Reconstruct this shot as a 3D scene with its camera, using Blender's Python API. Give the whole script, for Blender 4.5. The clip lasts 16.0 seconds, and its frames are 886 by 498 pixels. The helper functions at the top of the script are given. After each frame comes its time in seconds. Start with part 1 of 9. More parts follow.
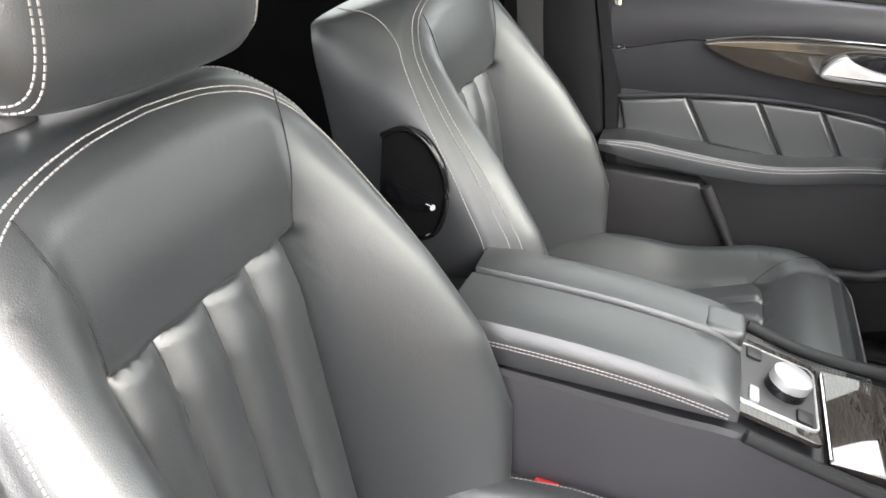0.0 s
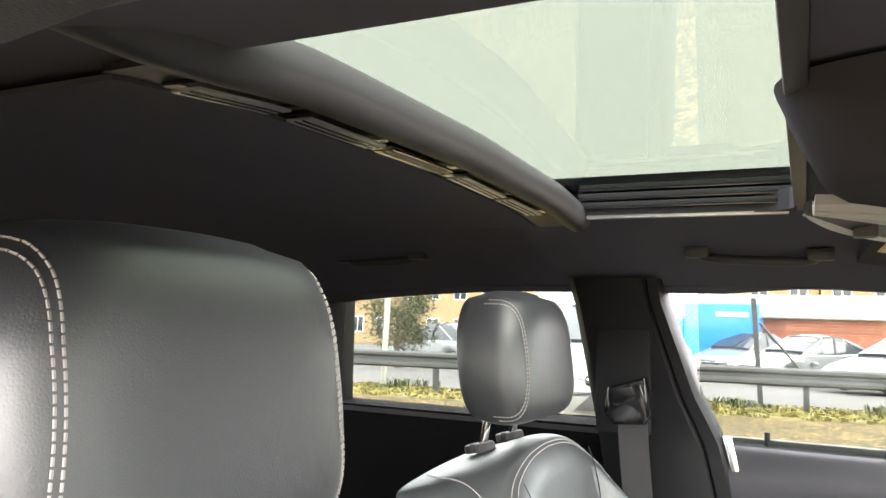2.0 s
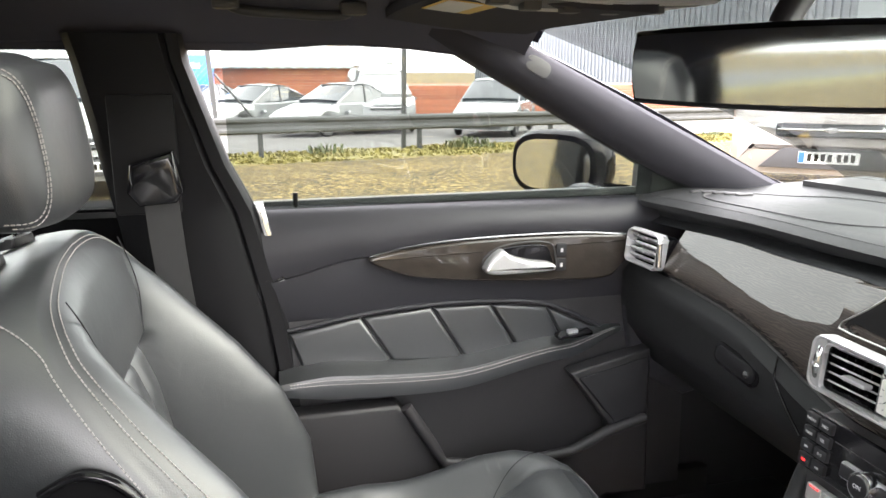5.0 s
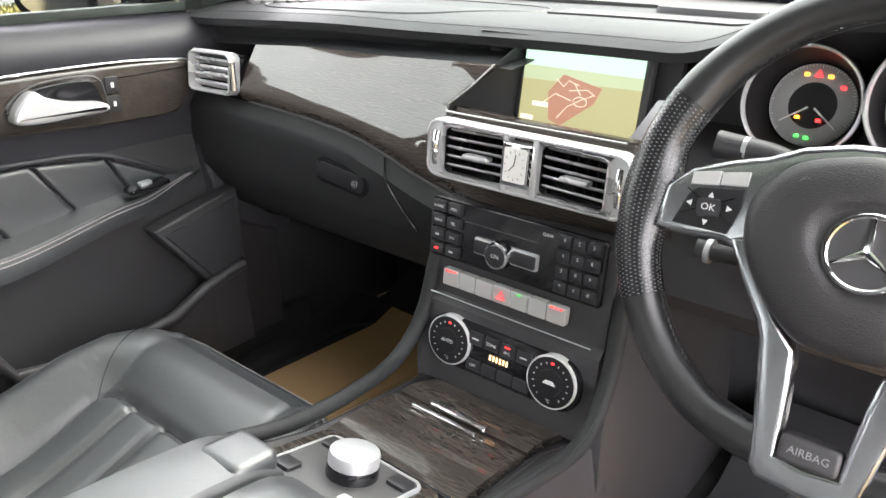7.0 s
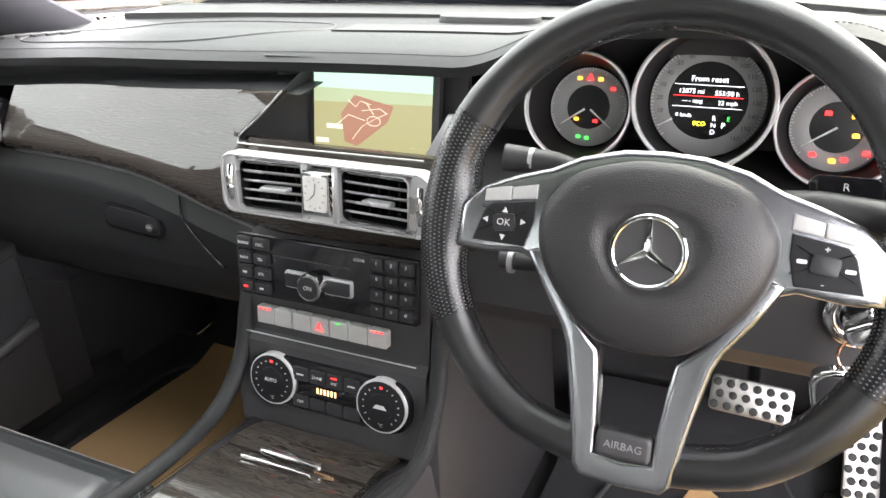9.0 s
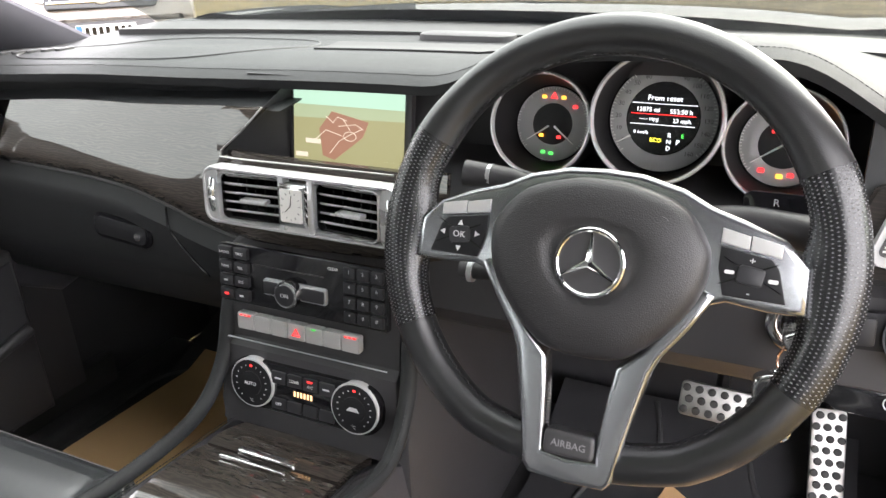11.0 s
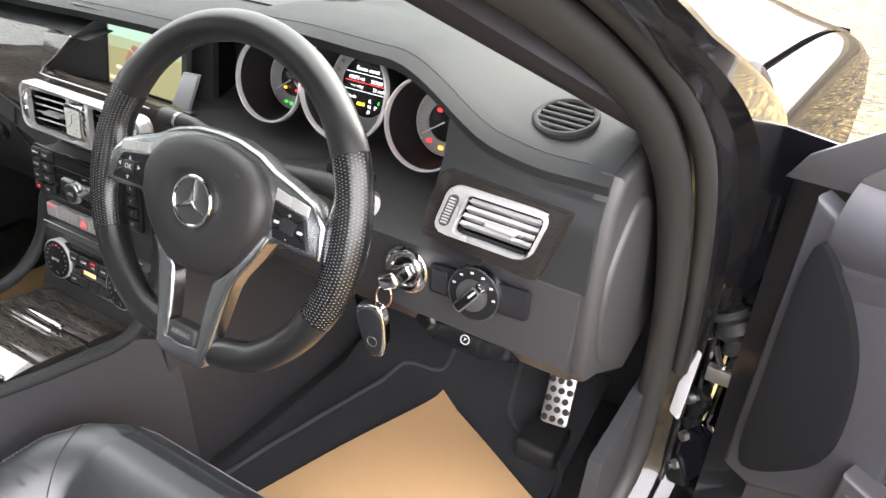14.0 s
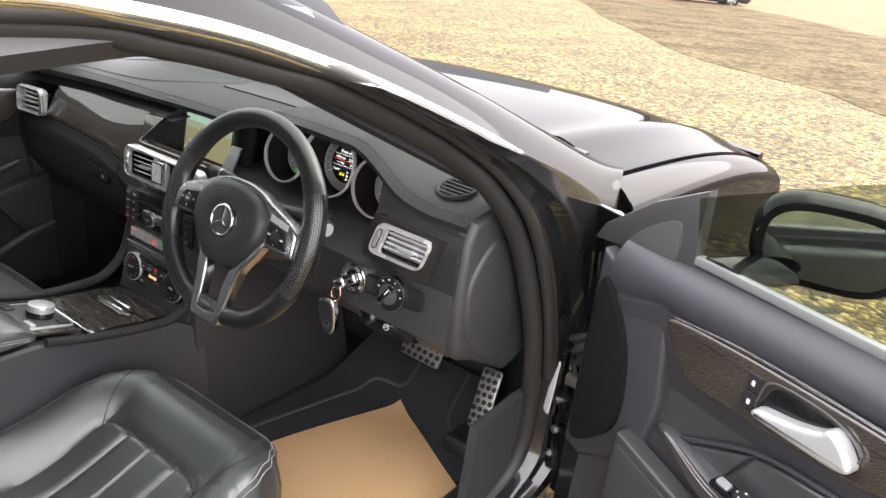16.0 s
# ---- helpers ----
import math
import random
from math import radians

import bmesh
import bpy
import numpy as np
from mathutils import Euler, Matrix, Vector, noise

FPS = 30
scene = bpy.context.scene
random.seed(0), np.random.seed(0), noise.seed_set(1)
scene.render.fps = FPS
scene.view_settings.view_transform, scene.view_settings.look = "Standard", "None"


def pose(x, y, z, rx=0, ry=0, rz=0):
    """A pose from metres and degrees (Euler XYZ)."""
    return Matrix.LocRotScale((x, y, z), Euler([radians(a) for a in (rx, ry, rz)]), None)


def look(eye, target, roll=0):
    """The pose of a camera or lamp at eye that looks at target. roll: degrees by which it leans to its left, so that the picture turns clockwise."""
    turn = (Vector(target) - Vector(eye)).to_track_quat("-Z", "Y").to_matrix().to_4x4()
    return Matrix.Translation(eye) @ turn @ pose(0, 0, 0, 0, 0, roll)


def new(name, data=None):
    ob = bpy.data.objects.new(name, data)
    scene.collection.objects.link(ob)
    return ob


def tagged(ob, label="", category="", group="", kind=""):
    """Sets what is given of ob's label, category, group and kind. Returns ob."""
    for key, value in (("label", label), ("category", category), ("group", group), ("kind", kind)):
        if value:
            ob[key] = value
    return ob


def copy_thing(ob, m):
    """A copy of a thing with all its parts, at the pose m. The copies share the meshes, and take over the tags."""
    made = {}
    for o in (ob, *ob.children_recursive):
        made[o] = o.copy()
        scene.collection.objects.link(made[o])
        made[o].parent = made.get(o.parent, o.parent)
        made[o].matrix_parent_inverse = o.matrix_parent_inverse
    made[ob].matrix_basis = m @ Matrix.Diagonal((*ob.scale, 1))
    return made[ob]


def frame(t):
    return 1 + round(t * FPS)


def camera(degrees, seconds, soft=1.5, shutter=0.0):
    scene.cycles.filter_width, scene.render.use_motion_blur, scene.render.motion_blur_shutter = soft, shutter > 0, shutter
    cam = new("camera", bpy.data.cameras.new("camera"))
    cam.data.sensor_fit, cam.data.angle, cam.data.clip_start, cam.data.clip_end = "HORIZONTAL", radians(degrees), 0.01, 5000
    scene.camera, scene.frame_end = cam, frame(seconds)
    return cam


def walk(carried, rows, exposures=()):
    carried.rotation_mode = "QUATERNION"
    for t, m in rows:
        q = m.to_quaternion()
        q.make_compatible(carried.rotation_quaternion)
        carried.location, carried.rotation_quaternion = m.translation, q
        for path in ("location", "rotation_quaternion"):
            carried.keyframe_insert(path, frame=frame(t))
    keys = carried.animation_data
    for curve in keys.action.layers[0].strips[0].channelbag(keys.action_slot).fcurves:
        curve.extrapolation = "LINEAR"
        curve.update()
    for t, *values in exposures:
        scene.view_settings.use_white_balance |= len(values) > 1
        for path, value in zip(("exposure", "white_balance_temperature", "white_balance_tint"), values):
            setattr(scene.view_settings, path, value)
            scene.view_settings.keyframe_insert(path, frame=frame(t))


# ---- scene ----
cam = camera(61.0, 16.0)
PATH = [
    (0, (0.868, -0.342, 1.184), (-0.79, -0.913, 0.222), 2.3),
    (0.1, (0.84, -0.378, 1.187), (-0.846, -0.954, 0.279), 2.2),
    (0.5, (0.789, -0.441, 1.177), (-0.981, -1.105, 0.524), 1.0),
    (1, (0.748, -0.44, 1.163), (-1.067, -1.209, 0.822), 0.7),
    (1.5, (0.756, -0.41, 1.164), (-1.059, -1.25, 1.113), 1.1),
    (2, (0.75, -0.425, 1.172), (-1.046, -1.288, 1.337), 1.5),
    (2.5, (0.734, -0.425, 1.167), (-1.073, -1.238, 1.436), 1.5),
    (3, (0.711, -0.468, 1.172), (-1.17, -1.095, 1.437), 0.6),
    (3.5, (0.701, -0.505, 1.188), (-1.257, -0.877, 1.347), -0.2),
    (4, (0.692, -0.521, 1.195), (-1.307, -0.594, 1.177), -0.8),
    (4.5, (0.67, -0.536, 1.192), (-1.305, -0.326, 0.959), -0.8),
    (4.8, (0.641, -0.541, 1.193), (-1.309, -0.208, 0.894), -0.4),
    (5, (0.619, -0.56, 1.186), (-1.267, -0.083, 0.723), 0.0),
    (5.2, (0.603, -0.553, 1.171), (-1.245, 0.0, 0.644), 0.0),
    (7.3, (0.44, -0.578, 1.073), (-0.609, 0.92, 0.261), 0.1),
    (7.5, (0.441, -0.576, 1.072), (-0.555, 0.952, 0.251), -0.4),
    (8, (0.447, -0.558, 1.091), (-0.421, 1.034, 0.247), -1.3),
    (8.5, (0.446, -0.546, 1.084), (-0.343, 1.095, 0.256), -1.5),
    (9, (0.45, -0.545, 1.097), (-0.326, 1.121, 0.308), -1.5),
    (9.2, (0.455, -0.54, 1.1), (-0.333, 1.13, 0.333), -1.4),
    (11.3, (0.515, -0.565, 1.122), (-0.269, 1.107, 0.353), -1.4),
    (11.5, (0.526, -0.553, 1.13), (-0.229, 1.124, 0.342), -1.6),
    (12, (0.565, -0.513, 1.127), (-0.104, 1.169, 0.276), -1.2),
    (12.5, (0.638, -0.489, 1.15), (-0.007, 1.174, 0.246), -0.3),
    (13, (0.747, -0.45, 1.172), (0.07, 1.171, 0.214), 1.2),
    (13.5, (0.871, -0.453, 1.202), (0.098, 1.1, 0.206), 2.5),
    (14, (0.969, -0.498, 1.244), (0.11, 1.007, 0.246), 3.8),
    (14.5, (1.069, -0.601, 1.292), (0.116, 0.863, 0.32), 4.4),
    (15, (1.224, -0.71, 1.346), (0.208, 0.77, 0.465), 5.5),
    (15.5, (1.372, -0.723, 1.368), (0.337, 0.776, 0.542), 6.2),
    (16, (1.41, -0.803, 1.379), (0.359, 0.714, 0.607), 6.5),
]
walk(cam, [(t, look(eye, target, roll)) for t, eye, target, roll in PATH],
     ((0, 2.6), (0.5, 2.65), (1, 2.75), (2, 3.0), (2.8, 2.85), (3.5, 2.55), (4.2, 2.4), (5, 2.6), (7.5, 3.0), (9, 2.9), (11.5, 2.55), (12.5, 2.55), (13.5, 2.65), (14.5, 2.55), (15, 2.25), (16, 1.8)))

# ---- light ----
world = bpy.data.worlds.new("sky")
scene.world = world
world.use_nodes = True
wt = world.node_tree
sky = wt.nodes.new("ShaderNodeTexSky")
sky.sky_type, sky.sun_disc = "NISHITA", False
sky.sun_elevation, sky.sun_rotation = radians(38), radians(22)
sky.air_density, sky.dust_density, sky.ozone_density = 1.0, 6.0, 1.0
mixw = wt.nodes.new("ShaderNodeMixRGB")
mixw.inputs[0].default_value = 0.75
mixw.inputs[2].default_value = (11.6, 11.1, 11.3, 1)
wt.links.new(sky.outputs[0], mixw.inputs[1])
# overcast: the dome grows brighter towards the zenith
wco, wsep, wmr, wmul = (wt.nodes.new("ShaderNode" + k) for k in ("TexCoord", "SeparateXYZ", "MapRange", "MixRGB"))
wmul.blend_type, wmul.inputs[0].default_value = "MULTIPLY", 1.0
wmr.inputs[1].default_value, wmr.inputs[2].default_value, wmr.inputs[3].default_value, wmr.inputs[4].default_value = 0.0, 0.9, 1.05, 1.15
wt.links.new(wco.outputs["Generated"], wsep.inputs[0])
wt.links.new(wsep.outputs["Z"], wmr.inputs[0])
wt.links.new(mixw.outputs[0], wmul.inputs[1])
wt.links.new(wmr.outputs[0], wmul.inputs[2])
wt.links.new(wmul.outputs[0], wt.nodes["Background"].inputs[0])
wt.nodes["Background"].inputs[1].default_value = 0.16
sun_data = bpy.data.lights.new("sun", "SUN")
sun_data.energy, sun_data.angle, sun_data.color = 1.2, radians(60), (1.0, 0.98, 0.95)
sun = new("sun", sun_data)
sun.matrix_world = look((0, 0, 20), (-3.0, -7.4, 13.8))


# ---- materials ----
def material(name, colour, rough=0.5, metal=0.0, coat=0.0, grain=0.0, scale=400.0, stain=0.15, stain_scale=6.0, vary=0.0, weave=False, spec=0.5, island=0.0, coat_rough=0.03, wrinkle=0.0):
    """A painted, leather, plastic or metal surface: stains at a coarse scale, relief and gloss at a fine one."""
    m = bpy.data.materials.new(name)
    m.use_nodes = True
    nt = m.node_tree
    b = nt.nodes["Principled BSDF"]
    b.inputs["Metallic"].default_value = metal
    b.inputs["Coat Weight"].default_value = coat
    b.inputs["Coat Roughness"].default_value = coat_rough
    b.inputs["Specular IOR Level"].default_value = spec
    co = nt.nodes.new("ShaderNodeTexCoord")
    big = nt.nodes.new("ShaderNodeTexNoise")
    big.inputs["Scale"].default_value, big.inputs["Detail"].default_value = stain_scale, 5
    nt.links.new(co.outputs["Object"], big.inputs["Vector"])
    mix = nt.nodes.new("ShaderNodeMixRGB")
    mix.inputs[1].default_value = (*[c * (1 - stain) for c in colour], 1)
    mix.inputs[2].default_value = (*[min(1, c * (1 + stain)) for c in colour], 1)
    nt.links.new(big.outputs[0], mix.inputs[0])
    out = mix.outputs[0]
    if vary or island:
        info = nt.nodes.new("ShaderNodeObjectInfo") if vary else nt.nodes.new("ShaderNodeNewGeometry")
        hsv = nt.nodes.new("ShaderNodeHueSaturation")
        mr = nt.nodes.new("ShaderNodeMapRange")
        k = vary or island
        mr.inputs[3].default_value, mr.inputs[4].default_value = 1 - k, 1 + k
        nt.links.new(info.outputs["Random" if vary else "Random Per Island"], mr.inputs[0])
        nt.links.new(mr.outputs[0], hsv.inputs["Value"])
        nt.links.new(out, hsv.inputs["Color"])
        out = hsv.outputs[0]
    nt.links.new(out, b.inputs["Base Color"])
    rr = nt.nodes.new("ShaderNodeMapRange")
    rr.inputs[3].default_value, rr.inputs[4].default_value = max(0.02, rough - 0.06), min(1, rough + 0.06)
    nt.links.new(big.outputs[0], rr.inputs[0])
    nt.links.new(rr.outputs[0], b.inputs["Roughness"])
    if grain:
        if weave:
            fine = nt.nodes.new("ShaderNodeTexChecker")
            fine.inputs["Scale"].default_value = scale
            fo = fine.outputs["Fac"]
        else:
            fine = nt.nodes.new("ShaderNodeTexVoronoi")
            fine.feature = "DISTANCE_TO_EDGE"
            fine.inputs["Scale"].default_value = scale
            fo = fine.outputs["Distance"]
        nt.links.new(co.outputs["Object"], fine.inputs["Vector"])
        bump = nt.nodes.new("ShaderNodeBump")
        bump.inputs["Strength"].default_value, bump.inputs["Distance"].default_value = grain, 0.0006
        nt.links.new(fo, bump.inputs["Height"])
        nt.links.new(bump.outputs[0], b.inputs["Normal"])
        if wrinkle:
            crease = nt.nodes.new("ShaderNodeTexNoise")
            crease.inputs["Scale"].default_value, crease.inputs["Detail"].default_value, crease.inputs["Distortion"].default_value = 34.0, 6, 0.8
            wide = nt.nodes.new("ShaderNodeBump")
            wide.inputs["Strength"].default_value, wide.inputs["Distance"].default_value = wrinkle, 0.004
            nt.links.new(co.outputs["Object"], crease.inputs["Vector"])
            nt.links.new(crease.outputs[0], wide.inputs["Height"])
            nt.links.new(wide.outputs[0], bump.inputs["Normal"])
    return m


def wood_material(name, dark, light, rough, coat):
    m = material(name, dark, 0.5, coat=coat, coat_rough=rough, spec=0.1)
    nt = m.node_tree
    b = nt.nodes["Principled BSDF"]
    co = nt.nodes.new("ShaderNodeTexCoord")
    mp = nt.nodes.new("ShaderNodeMapping")
    mp.inputs["Scale"].default_value = (0.55, 2.0, 2.0)
    mp.inputs["Rotation"].default_value = (radians(40), 0, 0)
    wave = nt.nodes.new("ShaderNodeTexWave")
    wave.wave_type, wave.bands_direction = "BANDS", "Z"
    for k, v in (("Scale", 46.0), ("Distortion", 11.0), ("Detail", 2.0), ("Detail Scale", 1.3)):
        wave.inputs[k].default_value = v
    fine = nt.nodes.new("ShaderNodeTexNoise")
    fine.inputs["Scale"].default_value, fine.inputs["Detail"].default_value = 22.0, 5
    mul = nt.nodes.new("ShaderNodeMath")
    mul.operation = "MULTIPLY"
    ramp = nt.nodes.new("ShaderNodeValToRGB")
    ramp.color_ramp.elements[0].color = (*dark, 1)
    ramp.color_ramp.elements[1].color = (*light, 1)
    ramp.color_ramp.elements[0].position, ramp.color_ramp.elements[1].position = 0.1, 0.6
    nt.links.new(co.outputs["Object"], mp.inputs[0])
    nt.links.new(mp.outputs[0], wave.inputs["Vector"])
    nt.links.new(mp.outputs[0], fine.inputs["Vector"])
    nt.links.new(wave.outputs["Fac"], mul.inputs[0])
    nt.links.new(fine.outputs[0], mul.inputs[1])
    nt.links.new(mul.outputs[0], ramp.inputs[0])
    nt.links.new(ramp.outputs[0], b.inputs["Base Color"])
    return m


def ground_material(name, tones, scale, bump, rough=0.9, patch=0.5, gap_shade=0.0):
    """Loose ground: cells of several tones, with larger damp or bare patches."""
    m = material(name, tones[0], rough)
    nt = m.node_tree
    b = nt.nodes["Principled BSDF"]
    co = nt.nodes.new("ShaderNodeTexCoord")
    vo = nt.nodes.new("ShaderNodeTexVoronoi")
    vo.inputs["Scale"].default_value = scale
    ramp = nt.nodes.new("ShaderNodeValToRGB")
    els = ramp.color_ramp.elements
    while len(els) < len(tones):
        els.new(0.5)
    for i, c in enumerate(tones):
        els[i].position, els[i].color = i / (len(tones) - 1), (*c, 1)
    sep = nt.nodes.new("ShaderNodeSeparateColor")
    ns = nt.nodes.new("ShaderNodeTexNoise")
    ns.inputs["Scale"].default_value, ns.inputs["Detail"].default_value = 0.9, 6
    hsv = nt.nodes.new("ShaderNodeHueSaturation")
    mr = nt.nodes.new("ShaderNodeMapRange")
    mr.inputs[1].default_value, mr.inputs[2].default_value = 0.3, 0.7
    mr.inputs[3].default_value, mr.inputs[4].default_value = 1 - patch * 0.5, 1 + patch * 0.3
    bp = nt.nodes.new("ShaderNodeBump")
    bp.inputs["Strength"].default_value, bp.inputs["Distance"].default_value = bump, 0.02
    for a in (vo, ns):
        nt.links.new(co.outputs["Object"], a.inputs["Vector"])
    nt.links.new(vo.outputs["Color"], sep.inputs[0])
    nt.links.new(sep.outputs[0], ramp.inputs[0])
    nt.links.new(ramp.outputs[0], hsv.inputs["Color"])
    nt.links.new(ns.outputs[0], mr.inputs[0])
    nt.links.new(mr.outputs[0], hsv.inputs["Value"])
    # Cell edges multiplied darker: the shade between stones, put into the colour.
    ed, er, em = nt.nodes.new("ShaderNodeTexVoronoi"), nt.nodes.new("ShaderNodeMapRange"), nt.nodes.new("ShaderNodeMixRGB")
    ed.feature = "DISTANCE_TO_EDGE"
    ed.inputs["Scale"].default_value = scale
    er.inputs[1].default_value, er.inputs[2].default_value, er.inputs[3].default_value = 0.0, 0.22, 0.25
    em.blend_type, em.inputs[0].default_value = "MULTIPLY", gap_shade
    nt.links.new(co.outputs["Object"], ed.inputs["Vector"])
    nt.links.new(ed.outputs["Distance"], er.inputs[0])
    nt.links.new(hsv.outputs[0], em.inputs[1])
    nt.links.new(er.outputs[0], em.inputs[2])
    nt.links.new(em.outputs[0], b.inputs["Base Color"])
    nt.links.new(ed.outputs["Distance"], bp.inputs["Height"])
    nt.links.new(bp.outputs[0], b.inputs["Normal"])
    return m


def glass_material(name, tint, rough=0.0, gloss=0.7):
    m = bpy.data.materials.new(name)
    m.use_nodes = True
    nt = m.node_tree
    nt.nodes.remove(nt.nodes["Principled BSDF"])
    tr, gl = nt.nodes.new("ShaderNodeBsdfTransparent"), nt.nodes.new("ShaderNodeBsdfGlossy")
    tr.inputs[0].default_value = (*tint, 1)
    gl.inputs["Roughness"].default_value = rough
    mx, lw = nt.nodes.new("ShaderNodeMixShader"), nt.nodes.new("ShaderNodeLayerWeight")
    lw.inputs[0].default_value = 0.5
    pw, ma = nt.nodes.new("ShaderNodeMath"), nt.nodes.new("ShaderNodeMath")
    pw.operation, ma.operation = "POWER", "MULTIPLY_ADD"
    pw.inputs[1].default_value, ma.inputs[1].default_value, ma.inputs[2].default_value = 4.0, gloss, 0.04
    nt.links.new(lw.outputs["Facing"], pw.inputs[0])
    nt.links.new(pw.outputs[0], ma.inputs[0])
    nt.links.new(ma.outputs[0], mx.inputs[0])
    nt.links.new(tr.outputs[0], mx.inputs[1])
    nt.links.new(gl.outputs[0], mx.inputs[2])
    nt.links.new(mx.outputs[0], nt.nodes["Material Output"].inputs[0])
    return m


def glow(name, colour, strength):
    m = bpy.data.materials.new(name)
    m.use_nodes = True
    b = m.node_tree.nodes["Principled BSDF"]
    b.inputs["Base Color"].default_value = (*[c * 0.3 for c in colour], 1)
    b.inputs["Emission Color"].default_value = (*colour, 1)
    b.inputs["Emission Strength"].default_value = strength
    b.inputs["Roughness"].default_value = 0.3
    return m


LEATHER = material("black_leather", (0.022, 0.025, 0.0275), 0.44, coat=0.85, coat_rough=0.40, grain=0.6, scale=420, stain=0.25, stain_scale=9, spec=0.9, wrinkle=0.24)
SUEDE = material("matt_leather", (0.034, 0.034, 0.040), 0.48, grain=0.4, scale=700, stain=0.2, spec=0.5, wrinkle=0.08)
PERF = material("perforated_leather", (0.008, 0.008, 0.009), 0.26, coat=0.4, coat_rough=0.18, grain=0.35, scale=500, stain=0.2)
DASH = material("dash_skin", (0.026, 0.027, 0.028), 0.5, grain=0.6, scale=600, stain=0.15, spec=0.22, wrinkle=0.05)
PLASTIC = material("soft_black_plastic", (0.036, 0.035, 0.037), 0.46, grain=0.3, scale=900, stain=0.2, spec=0.6)
PLASTIC_GREY = material("dark_grey_plastic", (0.052, 0.051, 0.052), 0.44, grain=0.3, scale=900, stain=0.2, spec=0.7)
GLOSSBLACK = material("gloss_black_plastic", (0.006, 0.006, 0.007), 0.12, coat=0.4, stain=0.2)
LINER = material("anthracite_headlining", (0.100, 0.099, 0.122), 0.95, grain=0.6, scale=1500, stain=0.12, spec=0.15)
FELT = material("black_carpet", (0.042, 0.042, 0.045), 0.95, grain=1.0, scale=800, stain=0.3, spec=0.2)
# Headlining fabric at half value: shade on pillars and visor put into colour.
SHADEDLINER = material("shaded_headlining", (0.052, 0.051, 0.060), 0.95, grain=0.6, scale=1500, stain=0.12, spec=0.15)
PILLAR = material("dark_pillar_trim", (0.009, 0.009, 0.0105), 0.55, grain=0.3, scale=900, stain=0.2, spec=0.3)
# Black carpet again, darker: shade of the rear cabin and hollows put into colour.
SHADEFELT = material("shade_dark_carpet", (0.009, 0.009, 0.010), 0.95, grain=1.0, scale=800, stain=0.3, spec=0.1)
RUBBER = material("black_rubber", (0.024, 0.024, 0.024), 0.5, grain=0.2, scale=300, spec=0.5)
WEBBING = material("seat_belt_webbing", (0.06, 0.06, 0.062), 0.7, grain=0.8, scale=600, weave=True)
CHROME = material("chrome", (0.86, 0.86, 0.86), 0.1, metal=1.0, stain=0.05)
SATIN = material("satin_aluminium", (0.60, 0.61, 0.62), 0.3, metal=0.6, stain=0.06, grain=0.08, scale=1500)
SPOKE = material("satin_spoke_metal", (0.47, 0.48, 0.50), 0.23, metal=1.0, stain=0.06, grain=0.05, scale=1500)
CONSOLESKIN = material("console_skin", (0.036, 0.035, 0.040), 0.48, grain=0.4, scale=800, stain=0.15, spec=0.6)
HUBSKIN = material("airbag_cover_skin", (0.020, 0.019, 0.020), 0.42, grain=0.7, scale=520, stain=0.15, spec=0.6)
SILVERVENT = material("silver_vent_paint", (0.60, 0.60, 0.605), 0.27, metal=0.45, stain=0.06)
RINGSILVER = material("polished_ring", (0.86, 0.86, 0.86), 0.18, metal=0.45)
STEEL = material("brushed_steel", (0.5, 0.49, 0.47), 0.35, metal=1.0, stain=0.12)
THREAD = material("grey_thread", (0.42, 0.40, 0.39), 0.8, stain=0.15, stain_scale=80)
WOOD = wood_material("smoked_ash_veneer", (0.026, 0.022, 0.019), (0.056, 0.047, 0.038), 0.010, 1.0)
WHEELSKIN = material("wheel_leather", (0.0065, 0.0065, 0.007), 0.34, coat=0.35, coat_rough=0.26, grain=0.35, scale=600, stain=0.25, stain_scale=20, spec=0.7)
PAINT = material("black_car_paint", (0.006, 0.006, 0.008), 0.3, coat=0.42, stain=0.1, spec=0.0)
for _m, _ior in ((PAINT, 1.36), (WOOD, 1.75), (LEATHER, 1.74)):
    _m.node_tree.nodes["Principled BSDF"].inputs["Coat IOR"].default_value = _ior
DARKWOOD = wood_material("dark_ash_veneer", (0.016, 0.014, 0.013), (0.026, 0.022, 0.019), 0.03, 1.0)
PAPER = material("brown_kraft_paper", (0.60, 0.38, 0.19), 0.75, grain=0.3, scale=300, stain=0.08, stain_scale=5)
GLASS = glass_material("clear_glass", (0.64, 0.665, 0.645))
TINTED = glass_material("sunroof_glass", (0.262, 0.282, 0.248), gloss=0.3)
SMOKED = glass_material("smoked_glass", (0.64, 0.68, 0.62))
MIRROR = material("mirror_glass", (0.75, 0.77, 0.78), 0.02, metal=1.0, stain=0.02)


# ---- mesh helpers ----
def thing(name, label, category, at=(0, 0, 0), group="", kind=""):
    e = new(name)
    e.empty_display_size = 0.05
    e.matrix_world = Matrix.Translation(at)
    return tagged(e, label, category, group, kind)


